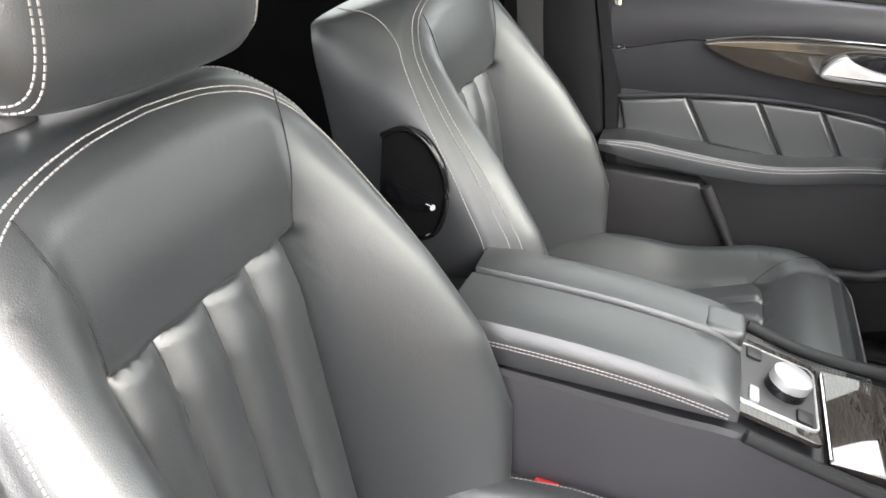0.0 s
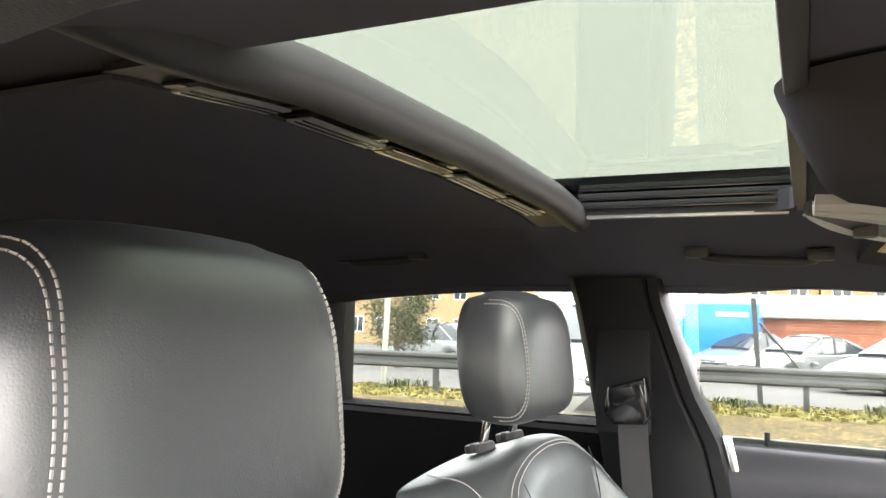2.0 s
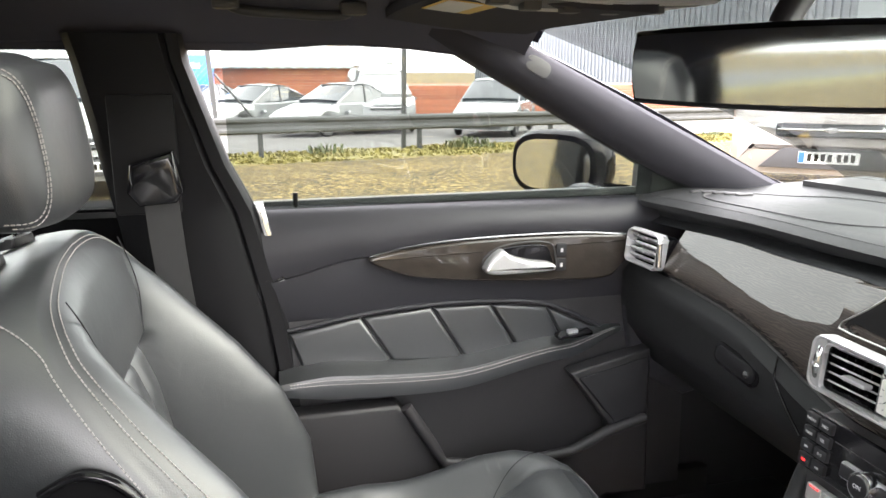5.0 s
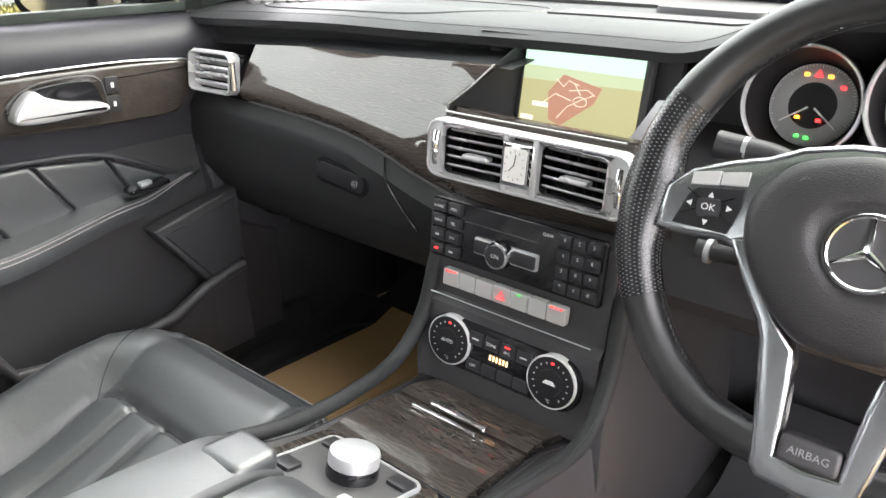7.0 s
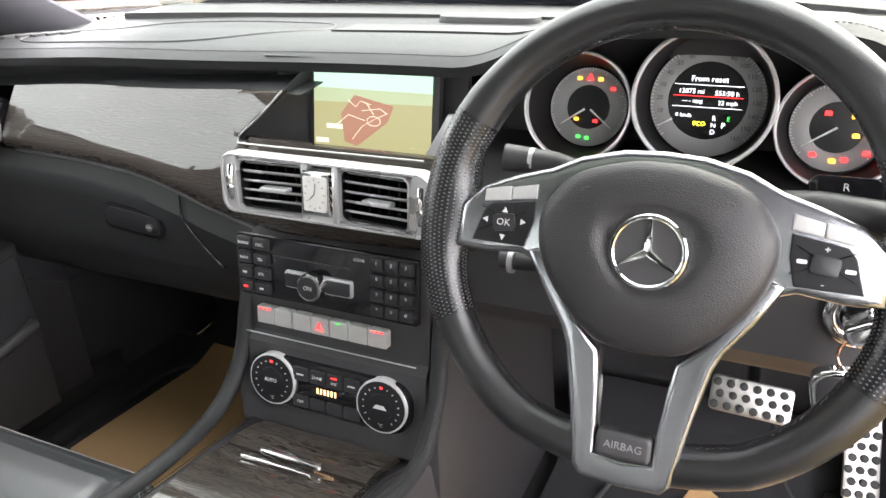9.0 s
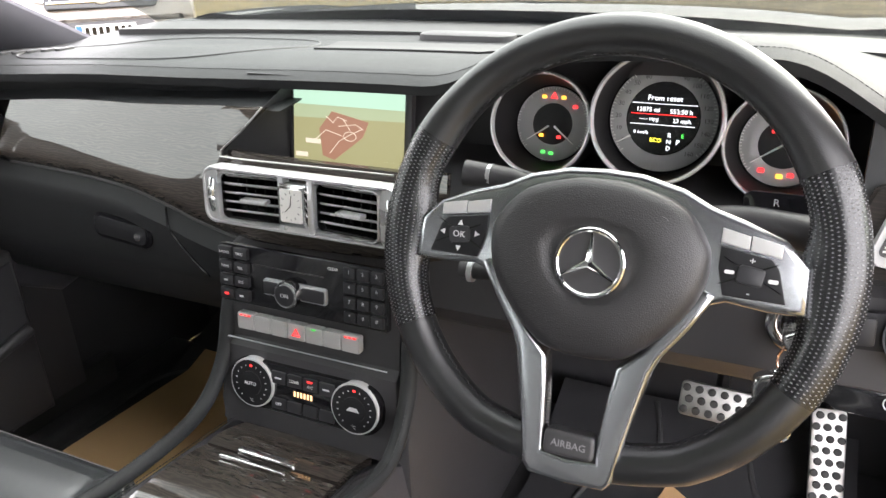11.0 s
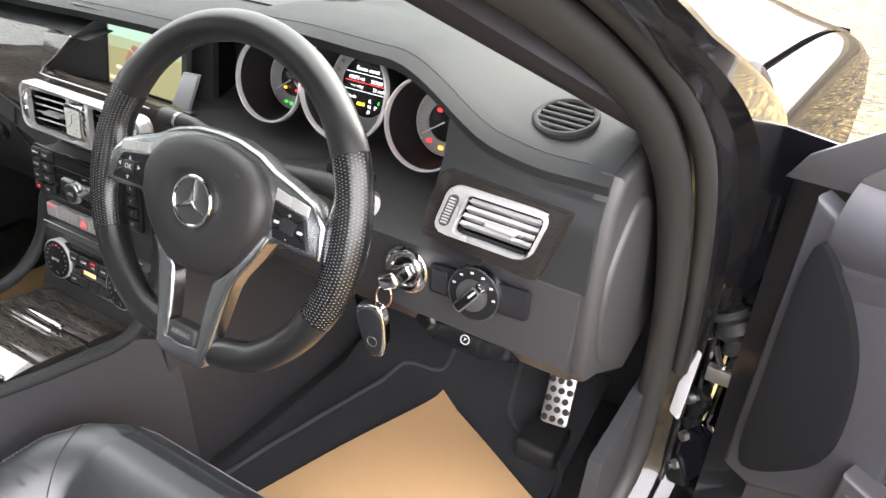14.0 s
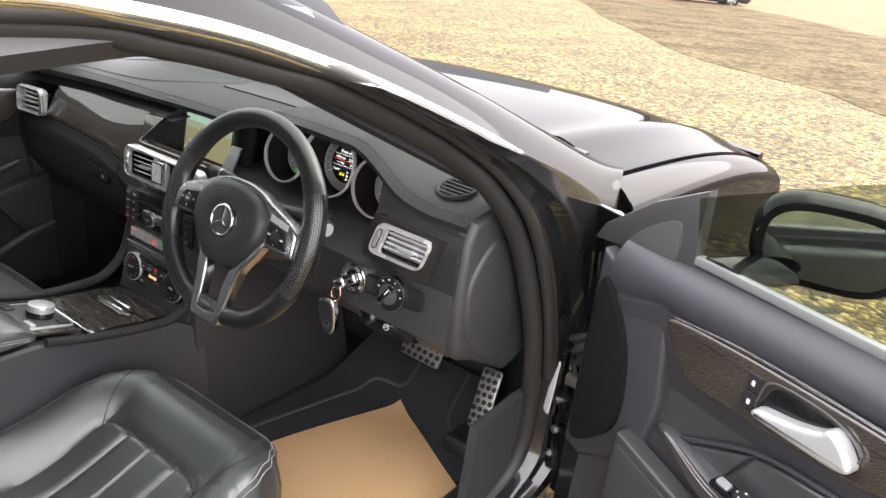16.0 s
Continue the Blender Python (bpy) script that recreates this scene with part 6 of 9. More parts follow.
def armrest(x0, x1):
    """One padded half of the armrest lid."""
    def sec(t):
        y = -0.60 + 0.37 * t
        e = 1 - max(0, (t - 0.93) / 0.07) ** 2 * 0.35
        zt = 0.648 - 0.028 * t ** 3 * 1.0 - 0.006 * max(0, (t - 0.9) / 0.1)
        zb = 0.59
        c = 0.5 * (x0 + x1)
        h = 0.5 * (x1 - x0) * (1 - 0.06 * (1 - e))
        pts = []
        for px, pz in ((-1, 0.0), (-1, 0.55), (-0.97, 0.8), (-0.86, 0.96), (-0.5, 1.0), (0, 1.02), (0.5, 1.0), (0.86, 0.96), (0.97, 0.8), (1, 0.55), (1, 0.0)):
            pts.append((c + h * px, y, zb + (zt - zb) * pz * (e if pz > 0.5 else 1)))
        return pts
    return loft([sec(i / 28) for i in range(29)])


arm = part("armrest_lid", armrest(-0.022, 0.105), LEATHER, con, "black leather armrest lid")
part("armrest_lid", armrest(-0.110, -0.026), LEATHER, con, "black leather armrest lid")
part("lid_catch", prism(rounded(0.060, 0.055, 0.012), 0.032, 0.010, frame_at((-0.060, -0.258, 0.598), (1, 0, 0), (0, 1, -0.12)), 3), LEATHER, con)
bm = bmesh.new()
for off in (0.0, 0.005):
    stitches([(0.106, -0.58 + 0.34 * i / 40, 0.622 - off - 0.024 * (i / 40) ** 3) for i in range(41)], bm=bm)
part("armrest_stitching", bm, THREAD, con, "pale grey double stitching", smooth=False)
part("belt_buckle", box((0.135, -0.50, 0.36), (0.155, -0.45, 0.445), 0.006), PLASTIC, con)
part("buckle_button", box((0.137, -0.452, 0.430), (0.153, -0.420, 0.450), 0.003), material("red_button", (0.55, 0.03, 0.03), 0.4), con, "red seat belt release button")

DIALGREYTAB = material("grey_lettering_plastic", (0.22, 0.22, 0.225), 0.5)

for s in (-1, 1):
    rail = spline([(s * 0.130, 0.150, 0.735), (s * 0.134, 0.122, 0.67), (s * 0.137, 0.098, 0.60), (s * 0.138, 0.045, 0.553), (s * 0.128, -0.04, 0.552), (s * 0.120, -0.14, 0.566), (s * 0.122, -0.22, 0.588)], 46)
    part("padded_rail", tube(rail, lambda t: 0.0115 - 0.003 * t, 12), DASH, con, "padded leather rail")
    bm = bmesh.new()
    stitches([q + Vector((s * 0.004, -0.004, 0.0115 - 0.003 * i / 45)) for i, q in enumerate(rail)][14:], 0.0032, 0.002, 0.0006, bm=bm)
    part("rail_stitching", bm, KEY, con, smooth=False)

# ---- steering wheel ----
WM = frame_at((0.37, 0.0, 0.87), (1, 0, 0), (0, 0.34, 0.94)) @ pose(0, 0, -0.035) @ Matrix.Diagonal((1.035, 1.035, 1.035, 1.0))
wheel = thing("steering_wheel", "black leather steering wheel with silver spokes and airbag hub", "steering wheel", (0.37, 0.15, 0.80))


def rim_point(a):
    x, y = 0.180 * math.cos(a), 0.181 * math.sin(a)
    if y < -0.158:
        y = -0.158 - (abs(y) - 0.158) * 0.62
    return Vector((x, y, 0))


def rim_swell(deg, cj):
    """How much the rim thickens: round the grips, and inwards where the spokes meet it."""
    near = lambda c, w: math.exp(-(((deg - c + 180) % 360 - 180) / w) ** 2)
    k = 1 + 0.13 * (near(0, 34) + near(180, 34)) + 0.10 * (near(30, 9) + near(150, 9))
    if cj < 0:
        k += 0.75 * (near(1, 10) + near(179, 10)) * cj * cj
    return k


def rim(a0, a1, r, n):
    rings = []
    for i in range(n + 1):
        a = a0 + (a1 - a0) * i / n
        p = rim_point(a)
        rad = Vector((math.cos(a), math.sin(a), 0))
        deg = math.degrees(a) % 360
        row = []
        for j in range(28):
            cj, sj = math.cos(2 * math.pi * j / 28), math.sin(2 * math.pi * j / 28)
            row.append(WM @ (p + rad * r * rim_swell(deg, cj) * cj + Vector((0, 0, r * 1.08 * (1 + 0.08 * (rim_swell(deg, 1) - 1)) * sj))))
        rings.append(row)
    return loft(rings)


for a0, a1, mt, nm in ((28, 152, WHEELSKIN, "rim_top"), (152, 208, PERF, "rim_grip"), (208, 332, WHEELSKIN, "rim_bottom"), (-28, 28, PERF, "rim_grip")):
    part(nm, rim(radians(a0), radians(a1), 0.0172 if mt is WHEELSKIN else 0.0176, 56), mt, wheel, "perforated leather grip" if mt is PERF else "")
bm = bmesh.new()
zig = []
for i in range(361):
    a = radians(i)
    rad = Vector((math.cos(a), math.sin(a), 0))
    zig.append(WM @ (rim_point(a) - rad * (0.0172 * rim_swell(math.degrees(a) % 360, -0.96) - 0.0006) + Vector((0, 0, 0.005 + (0.0022 if i % 2 else -0.0022)))))
stitches(zig, 0.0030, 0.0003, 0.0006, bm=bm)
part("rim_stitching", bm, KEY, wheel, smooth=False)
# holes of the perforated grips
HOLE = material("perforation", (0.15, 0.15, 0.155), 0.6)
bm = bmesh.new()
for c in (0, 180):
    for i in range(-25, 26):
        for j in range(-6, 8):
            a = radians(c + i * 1.08 + (0.54 if j % 2 else 0))
            rad = Vector((math.cos(a), math.sin(a), 0))
            deg = math.degrees(a) % 360
            th = math.pi / 2 + j * 0.20
            cj, sj = math.cos(th), math.sin(th)
            nrm = (rad * cj + Vector((0, 0, sj))).normalized()
            q = rim_point(a) + rad * 0.0176 * rim_swell(deg, cj) * cj + Vector((0, 0, 0.0176 * 1.08 * (1 + 0.08 * (rim_swell(deg, 1) - 1)) * sj)) + nrm * 0.00035
            t = Vector((-math.sin(a), math.cos(a), 0)) * 0.0006
            s = nrm.cross(t).normalized() * 0.0012
            bm.faces.new([bm.verts.new(WM @ (q + d)) for d in (t, s, -t, -s)])
part("grip_perforation", bm, HOLE, wheel, smooth=False, kind="stuff")
HUB = [(-0.080, 0.028), (-0.060, 0.052), (-0.025, 0.064), (0.0, 0.066), (0.025, 0.064), (0.060, 0.052), (0.080, 0.028), (0.084, 0.008), (0.078, -0.018), (0.060, -0.045), (0.035, -0.068), (0.015, -0.074), (-0.015, -0.074), (-0.035, -0.068), (-0.060, -0.045), (-0.078, -0.018), (-0.084, 0.008)]
hub_curve = [(p.x * 1.07, p.y * 1.05 - 0.007) for p in spline([(x, y, 0) for x, y in HUB], 64, True)]


def hub_cover():
    rings = []
    for k, z in ((1.0, -0.022), (1.0, 0.012), (0.985, 0.022), (0.95, 0.029), (0.85, 0.034), (0.6, 0.037), (0.50, 0.0375), (0.44, 0.0365), (0.40, 0.034), (0.36, 0.0335), (0.05, 0.0335)):
        rings.append([WM @ Vector((x * k, y * k, z)) for x, y in hub_curve])
    return loft(rings)


hub = part("airbag_hub", hub_cover(), HUBSKIN, wheel, "black grained airbag cover")
EM = WM @ pose(0, -0.006, 0.0345)
emblem = part("emblem_ring", ring(EM, 0.0245, 0.0285, 0.004, 60), CHROME, hub, "chrome ring emblem")
part("emblem_base", disc(EM @ pose(0, 0, -0.002), 0.0245, 0.003, 48, 0), PLASTIC, hub)


def emblem_spokes():
    bm = bmesh.new()
    for k in range(3):
        a = 90 + 120 * k
        m = EM @ pose(0, 0, 0.0, 0, 0, a - 90)
        prism([(-0.0034, 0.0), (0.0034, 0.0), (0.0005, 0.025), (-0.0005, 0.025)], 0.004, 0.0012, m, 2, bm)
    return bm


part("emblem_spokes", emblem_spokes(), CHROME, hub)


def spoke(outline, z, depth, mt, name, parent=wheel, bev=0.004):
    return part(name, prism(outline, depth, bev, WM @ pose(0, 0, z), 3), mt, parent)


SPOKE_EDGE = [(0.0, 0.0700), (0.03, 0.0685), (0.062, 0.0605), (0.085, 0.0490), (0.11, 0.0415), (0.140, 0.030), (0.158, 0.012), (0.160, -0.024), (0.133, -0.025), (0.103, -0.022), (0.088, -0.028), (0.070, 0.010), (0.04, 0.045), (0.0, 0.052)]
spoke([(x, y) for x, y in SPOKE_EDGE[:-1]][::-1] + [(-x, y) for x, y in SPOKE_EDGE[1:-1]], -0.004, 0.022, SPOKE, "side_spoke", bev=0.006)
for s in (-1, 1):
    pad = [(s * 0.0945, 0.0205), (s * 0.131, 0.0150), (s * 0.137, 0.008), (s * 0.1445, -0.0165), (s * 0.100, -0.0165), (s * 0.0945, 0.004)]
    pd = spoke(pad if s > 0 else pad[::-1], 0.016, 0.005, PILLAR, "switch_pad", bev=0.0012)
    for x0, x1 in ((0.0940, 0.1145), (0.1155, 0.1375)):
        slope = lambda x: 0.0365 - 0.16 * (x - 0.094)
        key = [(s * x0, slope(x0) - 0.0135), (s * x1, slope(x1) - 0.0130), (s * x1, slope(x1) - 0.003), (s * x0, slope(x0) - 0.002)]
        spoke(key if s > 0 else key[::-1], 0.0165, 0.0035, SILVERKEY, "silver_key", bev=0.0010)
    cx, cy = s * 0.118, 0.001
    mk = (("+", 0, 0.011), ("-", 0, -0.013), ("o", -0.015, 0.001), ("o", 0.016, -0.002)) if s > 0 else (("OK", 0, 0), ("^", 0, 0.010), ("<", -0.016, 0.001), (">", 0.016, 0.002), ("v", 0, -0.012))
    for body, x, y in mk:
        if body in "^<>vo":
            a = {"^": 90, "<": 180, ">": 0, "v": 270, "o": 0}[body]
            part("switch_mark", on(WM @ pose(cx + x, cy + y, 0.0222, 0, 0, a), [(-0.002, -0.0024), (-0.002, 0.0024), (0.0025, 0.0)] if body != "o" else rounded(0.007, 0.003, 0.001), 0.0), MARK, pd)
        else:
            part("switch_mark", text_mesh(body, 0.008, WM @ pose(cx + x, cy + y, 0.0236 if body == "OK" else 0.0224)), MARK, pd, smooth=False)
    for p0, p1 in (((-0.020, 0.012), (0.022, -0.010)), ((-0.022, -0.009), (0.018, 0.011))):
        part("pad_gap", tube([WM @ Vector((cx + p0[0], cy + p0[1], 0.0222)), WM @ Vector((cx + p1[0], cy + p1[1], 0.0222))], 0.0005, 5), GLOSSBLACK, pd)
    part("centre_key", prism(rounded(0.019, 0.014, 0.003), 0.0022, 0.001, WM @ pose(cx, cy, 0.0212, 0, 0, -8 * s)), KEY, pd)
FORK = [(0.097, -0.018), (0.080, -0.048), (0.062, -0.074), (0.056, -0.088), (0.049, -0.122), (0.0435, -0.150), (0.0385, -0.182), (0.032, -0.190), (0.0, -0.192)]
FORK_IN = [(0.0, -0.170), (0.022, -0.168), (0.0225, -0.150), (0.0255, -0.115), (0.029, -0.088), (0.047, -0.070), (0.068, -0.040), (0.084, -0.012)]
spoke([(-x, y) for x, y in FORK] + [(x, y) for x, y in FORK[:-1]][::-1] + [(x, y) for x, y in FORK_IN][::-1] + [(-x, y) for x, y in FORK_IN[1:]], 0.0, 0.0195, SPOKE, "lower_spoke", bev=0.005)
tab = spoke(rounded(0.040, 0.020, 0.005) and [(x, y - 0.159) for x, y in rounded(0.043, 0.021, 0.005)], 0.003, 0.018, PLASTIC, "airbag_tab")
part("airbag_word", text_mesh("AIRBAG", 0.0085, WM @ pose(0, -0.159, 0.0212)), DIALGREYTAB, tab, smooth=False)
for s in (-1, 1):
    part("horn_mark", tube([WM @ Vector((s * 0.048 + 0.007 * math.cos(t / 6 * math.pi), 0.034 + 0.003 * math.sin(t / 6 * math.pi), 0.0345)) for t in range(7)], 0.0006, 5), PLASTIC_GREY, hub)
column = part("steering_column", loft([[WM @ Vector((r * math.cos(2 * math.pi * i / 28) , r * 0.85 * math.sin(2 * math.pi * i / 28) - 0.012, z)) for i in range(28)] for r, z in ((0.045, -0.012), (0.058, -0.03), (0.064, -0.10), (0.066, -0.22))]), PLASTIC_GREY, wheel)
# column stalks
def stalk(name, pts, r, parent=wheel, tip=None):
    s = part(name, tube([WM @ Vector(p) for p in pts], r, 14), PLASTIC, parent)
    if tip:
        part("stalk_tip", tube([WM @ Vector(p) for p in tip], lambda t: 0.0115, 16), SATIN, s)
    return s


stalk("wiper_stalk", [(-0.05, 0.045, -0.05), (-0.10, 0.055, -0.045), (-0.145, 0.056, -0.04)], lambda t: 0.009 + 0.004 * t, tip=[(-0.118, 0.056, -0.042), (-0.122, 0.056, -0.042)])
stalk("cruise_stalk", [(-0.04, -0.02, -0.06), (-0.10, -0.035, -0.05), (-0.14, -0.036, -0.045)], lambda t: 0.006 + 0.003 * t, tip=[(-0.126, -0.036, -0.047), (-0.131, -0.036, -0.047)])
stalk("gear_stalk", [(0.04, 0.035, -0.05), (0.11, 0.042, -0.045), (0.168, 0.036, -0.04)], lambda t: 0.012 + 0.004 * t, tip=[(0.160, 0.036, -0.041), (0.172, 0.036, -0.040)])
gear_pod = part("gear_pod", prism(rounded(0.052, 0.040, 0.008), 0.020, 0.004, WM @ pose(0.128, 0.048, -0.062)), GLOSSBLACK, wheel, "gloss black gear selector panel")
for body, x, y in (("R", 0.0, 0.011), ("N", 0.0, 0.0), ("D", 0.0, -0.011), ("P", 0.013, 0.0)):
    part("gear_letter", text_mesh(body, 0.0085, WM @ pose(0.128 + x, 0.048 + y, -0.0415)), MARK, gear_pod, smooth=False)

# ---- ignition and key ----
IG = frame_at((0.540, 0.172, 0.757), (1, 0, 0), (0, 0.05, 1))
ign = part("ignition_lock", ring(IG, 0.017, 0.031, 0.010, 44), CHROME, dash, "chrome-ringed ignition switch")
part("ignition_face", disc(IG, 0.020, 0.005, 36, 0), GLOSSBLACK, ign)
key = thing("car_key", "chrome and black car key hanging in the ignition", "key", (0.538, 0.14, 0.75))
part("key_in_lock", prism(rounded(0.028, 0.020, 0.006), 0.045, 0.005, IG @ pose(0, 0, 0.004, 0, 0, 30), 3), CHROME, key)
part("split_ring", tube([(0.535 + 0.011 * math.cos(i / 20 * 2 * math.pi), 0.126 + 0.003 * math.sin(i / 20 * 6.28), 0.737 + 0.014 * math.sin(i / 20 * 2 * math.pi)) for i in range(20)], 0.0014, 8, closed=True), material("copper_ring", (0.6, 0.35, 0.26), 0.25, metal=1.0), key)
KM = frame_at((0.528, 0.122, 0.690), (1, 0.1, 0.18), (-0.18, 0.0, 1))
fob = part("key_fob", prism([(p.x, p.y) for p in spline([(-0.016, 0.034, 0), (0.016, 0.034, 0), (0.019, 0.0, 0), (0.012, -0.030, 0), (0.0, -0.036, 0), (-0.012, -0.030, 0), (-0.019, 0.0, 0)], 32, True)], 0.013, 0.004, KM, 3), CHROME, key, "chrome-edged key fob")
part("fob_face", prism([(p.x * 0.8, p.y * 0.86) for p in spline([(-0.016, 0.034, 0), (0.016, 0.034, 0), (0.019, 0.0, 0), (0.012, -0.030, 0), (0.0, -0.036, 0), (-0.012, -0.030, 0), (-0.019, 0.0, 0)], 32, True)], 0.002, 0.001, KM @ pose(0, 0, 0.0125)), KEY, fob)
part("fob_emblem", ring(KM @ pose(0, -0.012, 0.014), 0.006, 0.0075, 0.001, 28), CHROME, fob)

# ---- pedals, carpets and paper mats ----
def pedal(name, o, right, up, w, h, rows, cols, label):
    m = frame_at(o, right, up)
    p = thing(name, label, "pedal", o)
    part("pedal_plate", prism(rounded(w, h, 0.008), 0.008, 0.003, m), STEEL, p)
    for i in range(rows):
        for j in range(cols):
            part("rubber_stud", disc(m @ pose(-w / 2 + w * (j + 0.75 if i % 2 else j + 0.45) / (cols + 0.2), -h / 2 + h * (i + 0.6) / (rows + 0.2), 0.0075), 0.0062, 0.004, 14, 0.001), RUBBER, p)
    part("pedal_arm", tube([m @ Vector((0, h * 0.2, -0.004)), m @ Vector((0, h * 0.6, -0.06)), m @ Vector((0, h * 0.9, -0.22))], 0.010, 8), PLASTIC, p)
    return p


pedal("brake_pedal", (0.465, 0.525, 0.420), (1, 0, -0.03), (0, 0.4, 1), 0.118, 0.056, 3, 6, "steel brake pedal with black rubber studs")
pedal("accelerator_pedal", (0.633, 0.575, 0.335), (1, 0.1, 0.04), (0.04, 0.55, 1), 0.052, 0.15, 8, 3, "tall steel accelerator pedal with rubber studs")
part("pedal_plinth", box((0.592, 0.47, 0.215), (0.672, 0.56, 0.262), 0.012, 3), RUBBER, bpy.data.objects["accelerator_pedal"])


def mat_sheet(x0, x1, y0, y1, lift, slope=True):
    return slab(lambda u, v: (x0 + (x1 - x0) * u, y0 + (y1 - y0) * v, 0.206 + lift + (0.28 * max(0, v - 0.72) if slope else 0)), 6, 14, (0, 0, 0.012))


for sx, nm in ((1, "driver"), (-1, "passenger")):
    mat = tagged(part("floor_mat", mat_sheet(min(sx * 0.17, sx * 0.69), max(sx * 0.17, sx * 0.69), 0.02, 0.70, 0.0), FELT), "black carpet floor mat", "floor mat", group="floor mats")
    for line_xy in (((0.19, 0.10), (0.205, 0.20), (0.238, 0.36), (0.278, 0.53), (0.30, 0.565), (0.368, 0.577), (0.372, 0.62), (0.352, 0.69)), ((0.507, 0.69), (0.525, 0.61), (0.548, 0.55), (0.60, 0.525), (0.665, 0.51), (0.695, 0.45), (0.71, 0.30), (0.70, 0.06))):
        pts = spline([(x, y, 0) for x, y in line_xy], 40)
        part("mat_edging", tube([(sx * q.x, q.y, 0.217 + 0.28 * max(0, (q.y - 0.02) / 0.68 - 0.72)) for q in pts], 0.0055, 8), WEBBING, mat)


def paper(corners, seed):
    rng = random.Random(seed)
    a, b, c, d = [Vector(p) for p in corners]
    ph = [rng.uniform(0, 6) for _ in range(4)]
    def f(u, v):
        p = a.lerp(b, u).lerp(d.lerp(c, u), v)
        p.z = 0.222 + (0.28 * max(0, (p.y - 0.02) / 0.68 - 0.72)) + 0.006 + 0.0025 * math.sin(9 * u + ph[0]) * math.sin(7 * v + ph[1]) + 0.002 * math.sin(3 * u + 5 * v + ph[2])
        return p
    return slab(f, 20, 20, (0, 0, 0.0006))


tagged(part("paper_mat", paper([(0.262, 0.10, 0), (0.70, -0.05, 0), (0.738, 0.36, 0), (0.402, 0.535, 0)], 1), PAPER), "brown kraft paper protecting the driver's footwell", "paper mat", group="paper mats")
tagged(part("paper_mat", paper([(-0.66, 0.19, 0), (-0.20, 0.06, 0), (-0.20, 0.55, 0), (-0.64, 0.57, 0)], 2), PAPER), "brown kraft paper protecting the passenger footwell", "paper mat", group="paper mats")

# ---- front doors ----
# Built as the closed passenger door (its inner face towards +x), then laid by a pose.
CLOTH = material("black_speaker_cloth", (0.009, 0.009, 0.010), 0.9, grain=0.8, scale=900, weave=True, spec=0.1)
STEELPAINT = material("black_painted_steel", (0.008, 0.008, 0.009), 0.3, coat=0.6, stain=0.3)
GREYSTRIP = material("grey_seal", (0.14, 0.145, 0.145), 0.5, stain=0.1)


